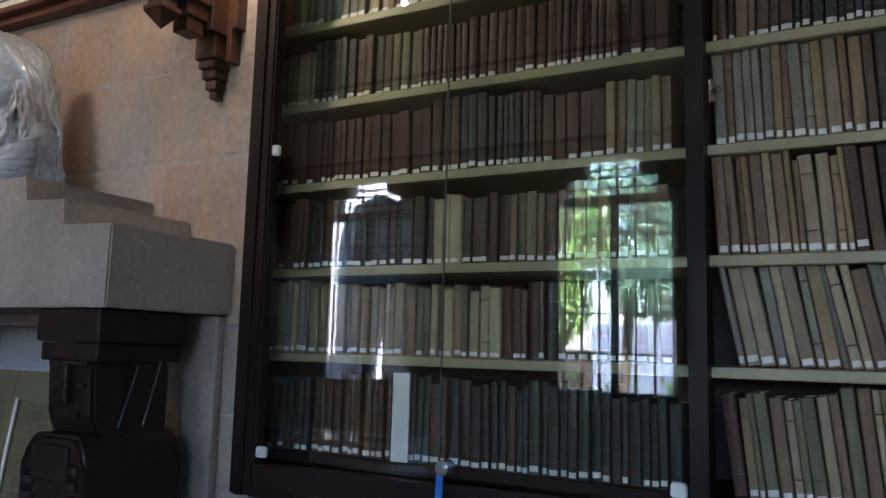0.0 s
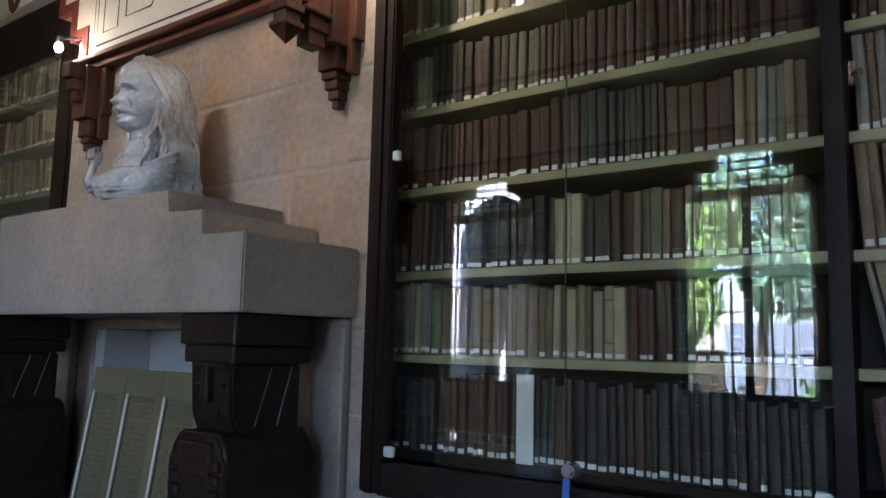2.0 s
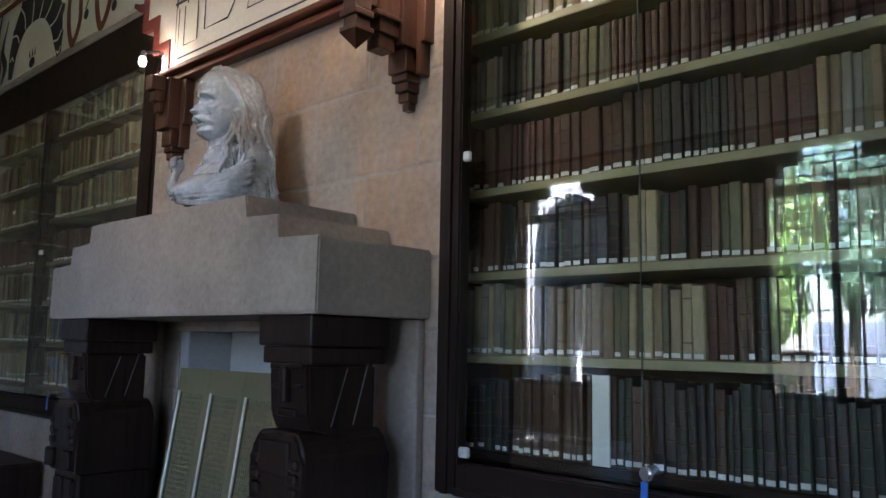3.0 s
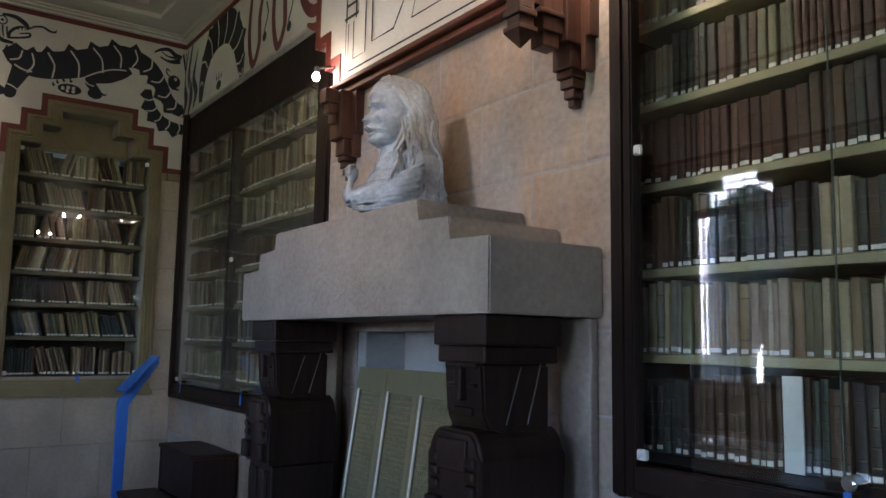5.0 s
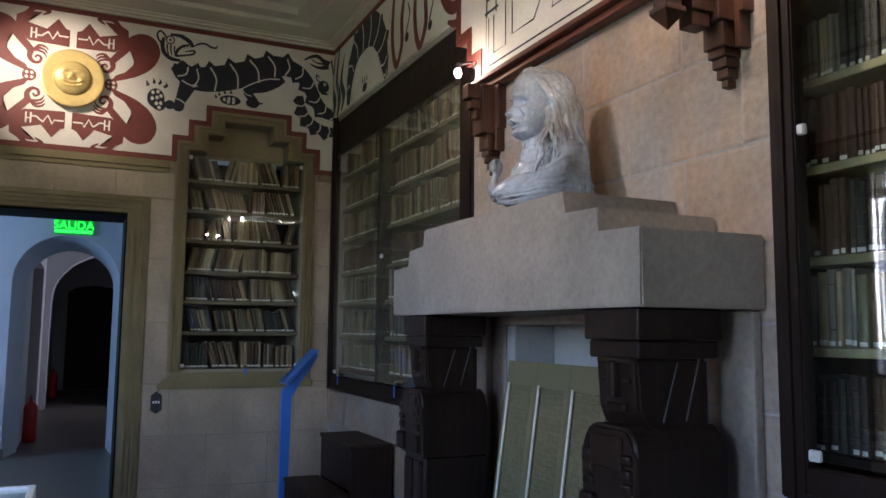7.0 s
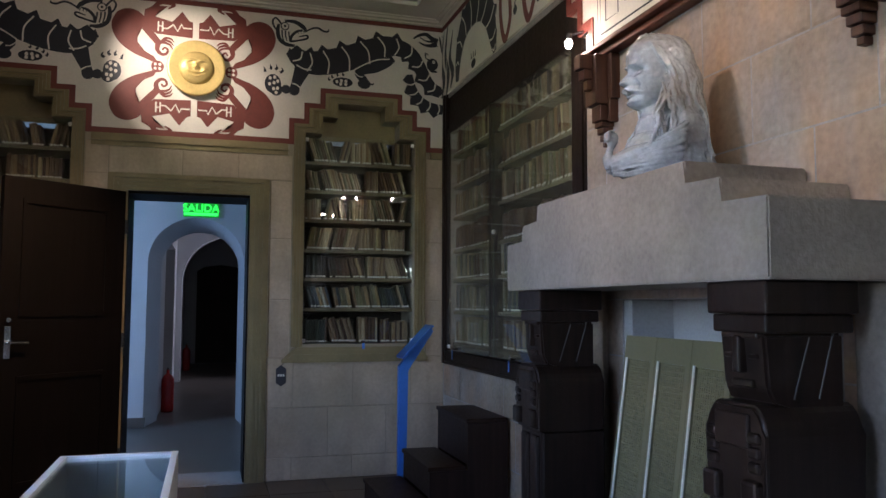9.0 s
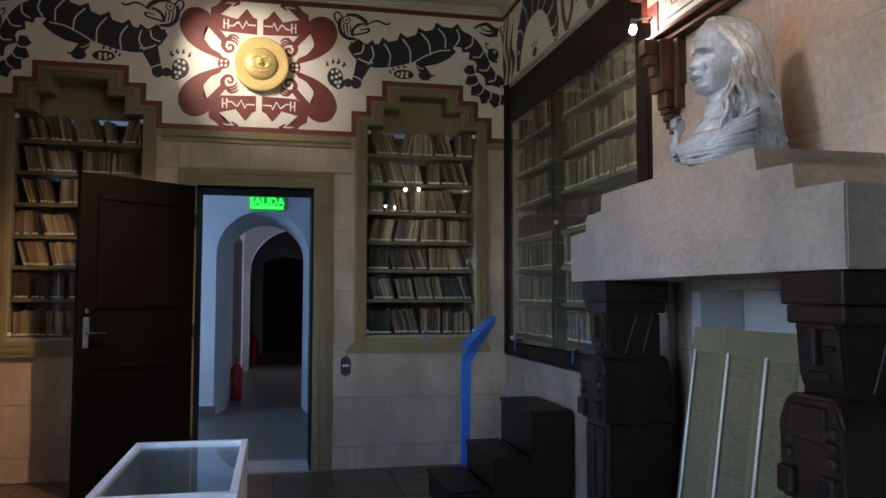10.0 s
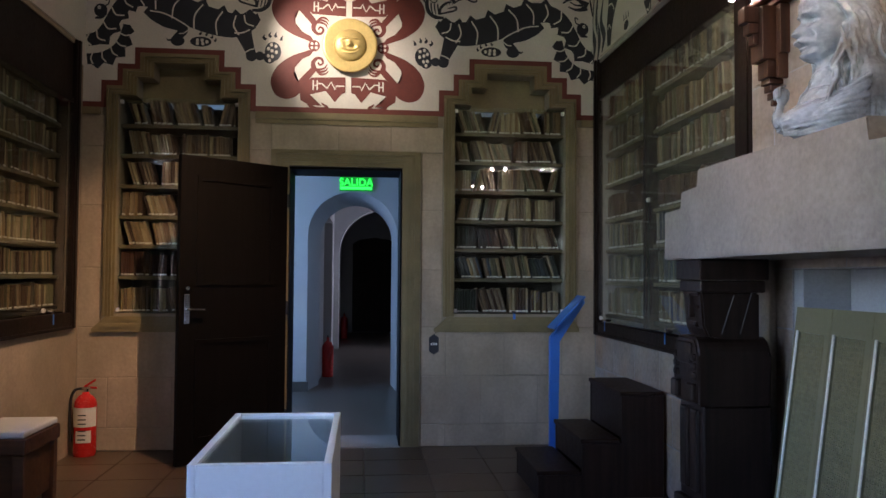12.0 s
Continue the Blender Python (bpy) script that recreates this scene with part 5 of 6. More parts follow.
def head_form(bm):
    """Skull and face turned round an upright axis, facing -x."""
    zs = (0.250, 0.262, 0.276, 0.292, 0.304, 0.322, 0.345, 0.375, 0.402, 0.440, 0.475, 0.503, 0.516)
    front = (-0.060, -0.094, -0.110, -0.103, -0.108, -0.111, -0.108, -0.100, -0.112, -0.112, -0.098, -0.068, -0.02)
    back = (0.02, 0.03, 0.045, 0.065, 0.078, 0.085, 0.09, 0.094, 0.094, 0.09, 0.078, 0.05, 0.01)
    half = (0.028, 0.040, 0.050, 0.058, 0.062, 0.066, 0.070, 0.072, 0.073, 0.072, 0.064, 0.044, 0.012)

    def g(d, s):
        return math.exp(-(d / s) ** 2)

    rings = []
    for i in range(88):
        z = 0.250 + 0.266 * i / 87
        f, b, h = (float(np.interp(z, zs, q)) for q in (front, back, half))
        ring = []
        for k in range(96):
            t = 2 * math.pi * k / 96
            ct, st = math.cos(t), math.sin(t)
            x = (f + b) / 2 - (b - f) / 2 * math.copysign(abs(ct) ** 0.85, ct)
            y = h * math.copysign(abs(st) ** 0.9, st)
            if ct > 0.1:
                ay = abs(y)
                rise = max(0.0, min(1.0, (0.397 - z) / 0.052)) if z > 0.342 else max(0.0, (z - 0.330) / 0.012)
                d = 0.030 * rise * g(y, 0.013 + 0.005 * rise)                      # nose
                d += 0.010 * g(ay - 0.016, 0.008) * g(z - 0.341, 0.009)            # nostrils
                d -= 0.025 * g(ay - 0.030, 0.018) * g(z - 0.381, 0.013)            # sockets
                d += 0.012 * g(ay - 0.031, 0.010) * g(z - 0.378, 0.0060)           # lids
                d += 0.008 * g(ay - 0.031, 0.024) * g(z - 0.401 + 0.2 * abs(ay - 0.028), 0.0070)           # brows
                d += 0.010 * g(ay - 0.048, 0.016) * g(z - 0.352, 0.015)            # cheekbones
                d -= 0.014 * g(ay - 0.039, 0.008) * g(z - 0.328, 0.020)            # folds
                d += 0.019 * g(ay - 0.020, 0.022) * g(z - 0.3195 + 0.35 * (ay - 0.016), 0.0080)   # moustache
                d -= 0.009 * g(ay, 0.024) * g(z - 0.3045, 0.0045)                  # mouth
                d += 0.010 * g(ay, 0.018) * g(z - 0.2965, 0.005)
                d += 0.006 * g(ay, 0.022) * g(z - 0.270, 0.010)                    # chin
                x -= d
            ring.append(bm.verts.new((x, y, z)))
        rings.append(ring)
    for ra, rb in zip(rings, rings[1:]):
        for k in range(96):
            bm.faces.new((ra[k], rb[k], rb[(k + 1) % 96], ra[(k + 1) % 96]))
    bm.faces.new(rings[0])
    bm.faces.new(rings[-1][::-1])


bm = bmesh.new()   # built facing -x, in metres, base at z = 0
head_form(bm)
blob(bm, (0.026, 0.0, 0.415), (0.088, 0.080, 0.098))              # hair over the skull
blob(bm, (0.052, 0.0, 0.345), (0.066, 0.080, 0.110))
blob(bm, (0.058, 0.0, 0.230), (0.078, 0.094, 0.150))
blob(bm, (0.066, 0.0, 0.100), (0.086, 0.122, 0.120))
blob(bm, (-0.010, 0.0, 0.240), (0.058, 0.052, 0.080))             # neck
blob(bm, (-0.030, 0.0, 0.105), (0.090, 0.110, 0.085))             # chest
blob(bm, (-0.022, 0.0, 0.180), (0.064, 0.074, 0.075), 20, (0, 20, 0))
blob(bm, (0.010, 0.0, 0.040), (0.118, 0.146, 0.075))
hair = random.Random(8)
for q in (-1, 1):
    blob(bm, (-0.004, q * 0.074, 0.340), (0.012, 0.010, 0.020), 12)  # ears half under the hair
    blob(bm, (0.020, q * 0.068, 0.235), (0.048, 0.032, 0.120))
    blob(bm, (0.048, q * 0.082, 0.130), (0.076, 0.048, 0.125))
    for k in range(22):      # long wavy locks from the parting to the back
        f = k / 21
        ph, amp = hair.uniform(0, 6.3), hair.uniform(0.005, 0.010)
        crown = (-0.070 + 0.125 * f, q * (0.008 + 0.010 * (k % 3)), 0.484 + 0.026 * math.sin(1.0 + 2.0 * f))
        pts = [crown, (-0.046 + 0.130 * f, q * (0.064 - 0.030 * f * f), 0.455 - 0.010 * f), (-0.018 + 0.118 * f, q * (0.080 - 0.040 * f * f), 0.405)]
        for n in range(8):
            z = 0.355 - 0.046 * n
            spread = 0.009 * n
            pts.append((0.006 + 0.112 * f - 0.004 * n + (0.028 * f) * n / 6 + amp * math.sin(ph + 1.9 * n), q * (0.084 - 0.050 * f * f * (1 - n / 9) + spread + 0.004 * math.cos(ph + 2.3 * n)), z))
        strand(bm, pts, 0.0055, hair.uniform(0.007, 0.0105), 0.9)
    for k in range(15):      # curls lying over these and falling before the shoulder
        ph = hair.uniform(0, 6.3)
        x0, z0 = -0.026 + 0.0085 * k, hair.uniform(0.27, 0.35)
        pts = [(x0 + 0.012 * math.sin(ph + 1.6 * n) - (0.010 - 0.0012 * k) * n, q * (0.090 + 0.0075 * n - 0.0012 * k), z0 - 0.042 * n) for n in range(6)]
        strand(bm, pts, 0.0045, hair.uniform(0.005, 0.008), 1.0)
    for k in range(18):      # short ends over the shoulder and the base
        ph = hair.uniform(0, 6.3)
        x0, z0 = -0.050 + 0.0095 * k, hair.uniform(0.13, 0.22)
        pts = [(x0 + 0.009 * math.sin(ph + 1.7 * n) - 0.006 * n, q * (0.118 + 0.004 * n - 0.0004 * k * k * 0.2), z0 - 0.036 * n) for n in range(5)]
        strand(bm, pts, 0.005, hair.uniform(0.006, 0.009), 1.0)
strand(bm, [(-0.185, -0.058, 0.046), (-0.115, -0.080, 0.066), (-0.045, -0.088, 0.092), (0.030, -0.078, 0.120)], 0.030, 0.058, 0.9, 16)
for k in range(9):       # drapery drawn from the shoulder to the raised hand
    o = hair.uniform(-0.007, 0.007)
    b = 0.016 * math.sin(math.pi * (k + 1) / 10)
    strand(bm, [(0.040 - 0.004 * k, -0.128 - b, 0.178 - 0.020 * k + o), (-0.015 - 0.006 * k, -0.132 - b, 0.146 - 0.016 * k), (-0.070 - 0.005 * k, -0.118 - b + 0.3 * o, 0.118 - 0.013 * k),
                (-0.125 - 0.003 * k, -0.096 - b, 0.094 - 0.010 * k - o), (-0.184, -0.072 - 0.5 * b, 0.070 - 0.007 * k)], 0.0085, hair.uniform(0.005, 0.008), 0.9, 9)
strand(bm, [(-0.06, -0.03, 0.06), (-0.13, -0.05, 0.045), (-0.192, -0.055, 0.050)], 0.055, 0.034, 0.8, 14)
strand(bm, [(-0.186, -0.060, 0.040), (-0.192, -0.058, 0.080), (-0.184, -0.056, 0.115)], 0.018, 0.015, 1.0, 10)
blob(bm, (-0.178, -0.056, 0.135), (0.017, 0.020, 0.028), 14, (0, 12, 0))
for k in range(4):
    strand(bm, [(-0.194, -0.070 + 0.011 * k, 0.130), (-0.193, -0.070 + 0.011 * k, 0.160), (-0.172, -0.068 + 0.011 * k, 0.168)], 0.0065, 0.005, 1.0, 6)
for v in bm.verts:
    v.co.z = max(v.co.z, 0.0)
bust = new("bust", mesh("bust", bm, M_PLASTER, True))
bust.matrix_basis = pose(3.715, 1.664, 1.7085, 0, 0, 77) @ Matrix.Diagonal((1.03, 1.0, 1.0, 1))
rm = bust.modifiers.new("fuse", "REMESH")
rm.mode, rm.voxel_size, rm.use_smooth_shade = "VOXEL", 0.0023, True
sm = bust.modifiers.new("soften", "SMOOTH")
sm.factor, sm.iterations = 0.5, 1
tex = bpy.data.textures.new("modelling", "CLOUDS")
tex.noise_scale = 0.017
dp = bust.modifiers.new("tooling", "DISPLACE")
dp.texture, dp.strength, dp.mid_level, dp.texture_coords = tex, 0.0045, 0.5, "LOCAL"
tagged(bust, "glossy grey plaster portrait bust with long hair on the mantel", "statue")


# ---- corbels ----
def corbel(x, drop, label):
    """A carved stepped wooden corbel under the frieze moulding, with a hanging drop."""
    c = thing("corbel", label, "corbel", (x, 1.85, 2.4), "corbels over the chimneypiece")
    bm = boxes([((x - 0.05, 1.80, 2.18), (x + 0.05, 1.898, 2.40)), ((x - 0.04, 1.825, 2.11), (x + 0.04, 1.898, 2.18)), ((x - 0.034, 1.835, 2.085), (x + 0.034, 1.898, 2.108)),
                ((x - 0.028, 1.845, 2.055), (x + 0.028, 1.898, 2.083)), ((x - 0.022, 1.855, 2.025), (x + 0.022, 1.898, 2.053)), ((x - 0.014, 1.865, 2.0), (x + 0.014, 1.898, 2.023))], 0.004)
    part("bracket", bm, M_CORBEL, c)
    for dx, z0 in ((0.062, 2.16), (-0.058, 2.20), (0.078, 2.26)):
        bm = boxes([((x + dx - 0.010, 1.855, z0 - 0.06), (x + dx + 0.010, 1.898, 2.398))], 0.003)
        part("side_slat", bm, M_CORBEL, c)
    if not drop:
        bm = boxes([((x - 0.030, 1.735, 2.335), (x + 0.030, 1.799, 2.40)), ((x - 0.026, 1.755, 2.29), (x + 0.026, 1.799, 2.334)), ((x - 0.022, 1.775, 2.245), (x + 0.022, 1.799, 2.289))], 0.004)
        part("stepped_arm", bm, M_CORBEL, c)
        return c
    bm = boxes([((x - 0.035, 1.72, 2.20), (x + 0.035, 1.80, 2.40)), ((x - 0.028, 1.725, 2.155), (x + 0.028, 1.79, 2.20)), ((x - 0.045, 1.70, 2.245), (x + 0.045, 1.80, 2.262))], 0.004)
    part("block", bm, M_CORBEL, c)
    bm = bmesh.new()
    box(bm, (x - 0.030, 1.632, 2.25), (x + 0.030, 1.692, 2.40), 0.004)
    box(bm, (x - 0.036, 1.626, 2.228), (x + 0.036, 1.698, 2.249), 0.004)
    box(bm, (x - 0.028, 1.634, 2.199), (x + 0.028, 1.690, 2.227), 0.003)
    box(bm, (x - 0.036, 1.626, 2.182), (x + 0.036, 1.698, 2.198), 0.003)
    tip = bm.verts.new((x, 1.662, 2.135))
    q = [bm.verts.new(p) for p in ((x - 0.034, 1.628, 2.181), (x + 0.034, 1.628, 2.181), (x + 0.034, 1.696, 2.181), (x - 0.034, 1.696, 2.181))]
    for i in range(4):
        bm.faces.new((q[i], q[(i + 1) % 4], tip))
    part("drop", bm, M_CORBEL, c, "hanging drop with a pyramid tip")
    bm = boxes([((x - 0.026, 1.64, 2.32), (x + 0.026, 1.86, 2.396)), ((x - 0.022, 1.69, 2.275), (x + 0.022, 1.74, 2.318))], 0.004)
    part("arm", bm, M_CORBEL, c)
    return c


corbel(4.36, True, "carved red-brown wooden corbel with a hanging drop")
corbel(2.945, False, "carved red-brown wooden corbel beside a lit lamp")


def wall_lamp(x):
    lamp = thing("wall_lamp", "small bare lit lamp on an iron arm over the chimneypiece", "lamp", (x, 1.8, 2.52), "small lamps over the chimneypiece")
    bm = bmesh.new()
    blob(bm, (x, 1.80, 2.525), (0.017, 0.017, 0.020), 14)
    part("bulb", bm, M_BULB, lamp, "glowing warm bulb", True)
    bm = bmesh.new()
    rod(bm, (x, 1.80, 2.545), (x, 1.80, 2.575), 0.016, 12, 0.012)
    rod(bm, (x, 1.80, 2.565), (x, 1.893, 2.60), 0.006, 8)
    box(bm, (x - 0.02, 1.884, 2.58), (x + 0.02, 1.896, 2.62), 0.003)
    part("arm", bm, M_IRON, lamp)


wall_lamp(2.735)
wall_lamp(4.535)

# ceiling spotlights on a short track
track = thing("ceiling_spotlight", "small black ceiling track with lit spotlight heads", "spotlight", (3.5, -0.22, 3.6))
bm = boxes([((1.0, -0.35, 3.655), (4.2, -0.31, 3.702))], 0.003)
part("track", bm, M_IRON, track)
for x, y, tx, ty, tz in ((3.60, -0.33, 3.75, 1.85, 2.15), (1.33, -0.33, 0.0, 0.05, 3.03), (1.75, -0.33, 0.35, -1.75, 1.5)):
    a = Vector((x, y, 3.39))
    d = (Vector((tx, ty, tz)) - a).normalized()
    bm = bmesh.new()
    rod(bm, a - d * 0.10, a - d * 0.005, 0.030, 16, 0.038)
    rod(bm, (x, y, 3.66), a - d * 0.06, 0.008)
    head = part("spot_head", bm, M_IRON, track)
    bm = bmesh.new()
    rod(bm, a - d * 0.0045, a - d * 0.002, 0.017, 16)
    part("lens", bm, M_BULB, head, "glowing lens")

# ---- loose things ----
vit = thing("display_case", "white flat-topped display case with a glass lid", "display case", (3.5, -0.05, 0))
X0, X1, Y0, Y1, ZT = 3.13, 3.90, -0.243, 0.127, 0.80
for nm, lo, hi in (("side", (X0, Y0, 0.0), (X1, Y0 + 0.022, ZT)), ("side", (X0, Y1 - 0.022, 0.0), (X1, Y1, ZT)), ("end", (X1 - 0.022, Y0 + 0.022, 0.0), (X1, Y1 - 0.022, ZT)), ("end", (X0, Y0 + 0.022, 0.0), (X0 + 0.022, Y1 - 0.022, ZT))):
    bm = boxes([(lo, hi)], 0.002)
    part(nm, bm, M_VIT, vit)
bm = boxes([((X0 + 0.022, Y0 + 0.022, 0.58), (X1 - 0.022, Y1 - 0.022, 0.60))])
part("tray", bm, M_VITIN, vit, "grey lined tray")
bm = boxes([((X0 + 0.022, Y0 + 0.022, 0.601), (X0 + 0.026, Y1 - 0.022, 0.78)), ((X1 - 0.026, Y0 + 0.022, 0.601), (X1 - 0.022, Y1 - 0.022, 0.78)), ((X0 + 0.026, Y0 + 0.022, 0.601), (X1 - 0.026, Y0 + 0.026, 0.78)), ((X0 + 0.026, Y1 - 0.026, 0.601), (X1 - 0.026, Y1 - 0.022, 0.78))])
part("lining", bm, M_VITIN, vit)
bm = boxes([((X0 + 0.0225, Y0 + 0.0225, 0.786), (X1 - 0.0225, Y1 - 0.0225, 0.791))])
part("glass_lid", bm, M_GLASS, vit).visible_shadow = False
bm = bmesh.new()
lathe(bm, [(0.10, 0.0), (0.105, 0.02), (0.095, 0.05), (0.06, 0.065), (0.02, 0.07)], (3.70, -0.06, 0.6012), 28)
relic = part("dark_plaque", bm, M_IRON, None, smooth=True)
tagged(relic, "dark rounded metal object lying in the display case", "exhibit")

ext = thing("fire_extinguisher", "red fire extinguisher with paper labels standing by the wall", "fire extinguisher", (0.13, -1.765, 0))
bm = bmesh.new()
lathe(bm, [(0.066, -0.011), (0.074, 0.0), (0.077, 0.02), (0.077, 0.36), (0.070, 0.395), (0.045, 0.425), (0.024, 0.435), (0.024, 0.45)], (0.13, -1.765, 0), 28)
part("cylinder", bm, M_FIRE, ext, smooth=True)
for z0, z1, half in ((0.21, 0.345, 75), (0.10, 0.185, 40)):
    bm = bmesh.new()
    n = 12
    for k in range(n):
        t0, t1 = (radians(-half + 2 * half * (k + i) / n + 8) for i in (0, 1))
        bm.faces.new([bm.verts.new((0.13 + 0.0785 * math.cos(t), -1.765 + 0.0785 * math.sin(t), z)) for t, z in ((t0, z0), (t1, z0), (t1, z1), (t0, z1))])
    bmesh.ops.remove_doubles(bm, verts=bm.verts[:], dist=1e-5)
    lab = part("label", bm, M_PAPER, ext, "white printed label")
    bm = bmesh.new()
    for k in range(3):
        z = z0 + 0.02 + 0.03 * k
        box(bm, (0.2085, -1.790, z), (0.2100, -1.735, z + 0.008))
    part("print", bm, M_INK, lab)
bm = bmesh.new()
rod(bm, (0.13, -1.765, 0.45), (0.13, -1.765, 0.475), 0.018)
box(bm, (0.12, -1.79, 0.47), (0.145, -1.73, 0.486), 0.003)
part("valve", bm, M_METAL, ext)
bm = bmesh.new()
rod(bm, (0.13, -1.775, 0.482), (0.13, -1.69, 0.478), 0.008)
rod(bm, (0.13, -1.775, 0.486), (0.13, -1.70, 0.535), 0.008)
part("handle", bm, M_FIRE, ext)
bm = bmesh.new()
hose = catmull([(0.13, -1.785, 0.475, ), (0.14, -1.84, 0.46), (0.15, -1.862, 0.38), (0.15, -1.862, 0.22), (0.15, -1.855, 0.10)], 5)
for a, b in zip(hose, hose[1:]):
    rod(bm, a, b, 0.010, 8)
part("hose", bm, M_RUB, ext)

bench = thing("bench", "low brown wooden bench with a pale padded top by the wall", "bench", (1.43, -1.70, 0))
bm = boxes([((1.20, -1.868, 0.425), (1.66, -1.555, 0.462))], 0.012)
part("cushion", bm, M_CLOTH, bench, "pale grey padded top")
bm = boxes([((1.19, -1.872, 0.34), (1.67, -1.545, 0.424))], 0.008)
part("apron", bm, M_BENCH, bench)
for x, y in ((1.20, -1.86), (1.60, -1.86), (1.20, -1.615), (1.60, -1.615)):
    bm = boxes([((x, y, -0.011), (x + 0.06, y + 0.06, 0.339))], 0.006)
    part("leg", bm, M_BENCH, bench)
bm = boxes([((1.225, -1.845, 0.06), (1.635, -1.575, 0.339))], 0.004)
part("panel", bm, M_BENCH, bench)

stand = thing("information_stand", "bent blue metal information stand on a post", "information stand", (0.66, 1.5, 0))
bend = lambda u, v, w: (w, u, v)
bm = bmesh.new()
prism(bm, [(1.485, 0.0), (1.545, 0.0), (1.55, 0.850), (1.735, 1.12), (1.715, 1.15), (1.485, 0.880)], bend, 0.64, 0.68)
bmesh.ops.bevel(bm, geom=bm.edges[:], offset=0.004, segments=2, affect="EDGES")
post = part("post", bm, M_BLUE, stand)
bm = bmesh.new()
prism(bm, [(1.50, 0.935), (1.716, 1.158), (1.708, 1.166), (1.492, 0.943)], bend, 0.56, 0.76)
part("reading_plate", bm, M_BLUE, stand)
bm = boxes([((0.54, 1.40, -0.011), (0.78, 1.60, 0.004))], 0.003)
part("base_plate", bm, M_BLUE, stand)
for k in range(3):
    bm = bmesh.new()
    t = 0.25 + 0.22 * k
    u, v = 1.50 + (1.716 - 1.50) * t, 0.943 + (1.166 - 0.943) * t
    prism(bm, [(u - 0.020, v - 0.0185), (u + 0.012, v + 0.0145), (u + 0.009, v + 0.0175), (u - 0.023, v - 0.0155)], bend, 0.60, 0.72)
    part("print", bm, M_PAPER, stand)

steps = thing("library_steps", "dark wooden library steps standing in the corner", "steps", (1.1, 1.45, 0))
LEVELS = ((1.215, 1.477, 0.0, 0.165), (1.477, 1.715, 0.165, 0.345), (1.715, 1.985, 0.345, 0.62))
for k, (y0, y1, z0, z) in enumerate(LEVELS):
    bm = boxes([((0.82, y0, z - 0.026), (1.485, y1 - 0.004, z))], 0.006)
    part("tread", bm, M_STEP, steps)
    bm = boxes([((0.86, y0 + 0.012, z0 + 0.002 if k else -0.010), (1.445, y0 + 0.030, z - 0.027))])
    part("riser", bm, M_STEP, steps)
for x in (0.83, 1.449):
    bm = bmesh.new()
    prism(bm, [(1.225, -0.011), (1.98, -0.011), (1.98, 0.593), (1.725, 0.593), (1.725, 0.318), (1.487, 0.318), (1.487, 0.138), (1.225, 0.138)], lambda u, v, w: (w, u, v), x, x + 0.028)
    part("side", bm, M_STEP, steps)

plaque = thing("hanging_sign", "small black hanging sign with unreadable white print", "sign", (0.02, 0.742, 0.78))
bm = bmesh.new()
prism(bm, [(0.705, 0.72), (0.742, 0.695), (0.779, 0.72), (0.779, 0.825), (0.742, 0.852), (0.705, 0.825)], west, 0.002, 0.014)
part("board", bm, M_INK, plaque)
for k in range(3):
    bm = boxes([((0.0142, 0.718 + 0.018 * k, 0.768), (0.0155, 0.730 + 0.018 * k, 0.786))])
    part("print", bm, M_PAPER, plaque)
bm = bmesh.new()
rod(bm, (0.010, 0.742, 0.848), (0.010, 0.80, 0.905), 0.002, 6)
part("cord", bm, M_RUB, plaque)

# ---- windows of the south and east walls ----
def window(c, number, place, w):
    """A stepped window: pale reveal frame, sashes with panes, and an iron grille outside."""
    bm = bmesh.new()
    cells(bm, stepped(c, (0.53, 0.405, 0.275), (2.50, 2.65, 2.77), 0.93), stepped(c, (0.461, 0.336, 0.206), (2.431, 2.581, 2.701), 0.974), place, -0.006, 0.014)
    ob = structure("window_%d" % number, bm, M_WALL, "stepped window with an iron grille")
    bm = bmesh.new()
    cells(bm, [(c - 0.458, 2.36, c + 0.458, 2.428), (c - 0.458, 0.977, c + 0.458, 1.01), (c - 0.458, 1.01, c - 0.43, 2.36), (c + 0.43, 1.01, c + 0.458, 2.36), (c - 0.022, 1.01, c + 0.022, 2.36)], [], place, w, w + 0.05)
    part("sash", bm, M_DARK, ob)
    for a, b in ((c - 0.43, c - 0.022), (c + 0.022, c + 0.43)):
        bm = bmesh.new()
        cells(bm, [(a, 1.01, b, 2.36)], [], place, w + 0.02, w + 0.024)
        part("pane", bm, M_GLASSW, ob).visible_shadow = False
    for i in range(7):
        u = c - 0.40 + i * 0.1333
        top = 2.70 if abs(u - c) < 0.205 else (2.58 if abs(u - c) < 0.335 else 2.43)
        bm = bmesh.new()
        rod(bm, place(u, 0.976, w - 0.04), place(u, top, w - 0.04), 0.009, 6)
        part("grille_bar", bm, M_IRON, ob)
    for z, h in ((1.28, 0.458), (1.57, 0.458), (1.86, 0.458), (2.14, 0.458), (2.50, 0.333), (2.58, 0.203), (2.64, 0.203)):
        bm = bmesh.new()
        rod(bm, place(c - h, z, w - 0.056), place(c + h, z, w - 0.056), 0.008, 6)
        part("grille_bar", bm, M_IRON, ob)


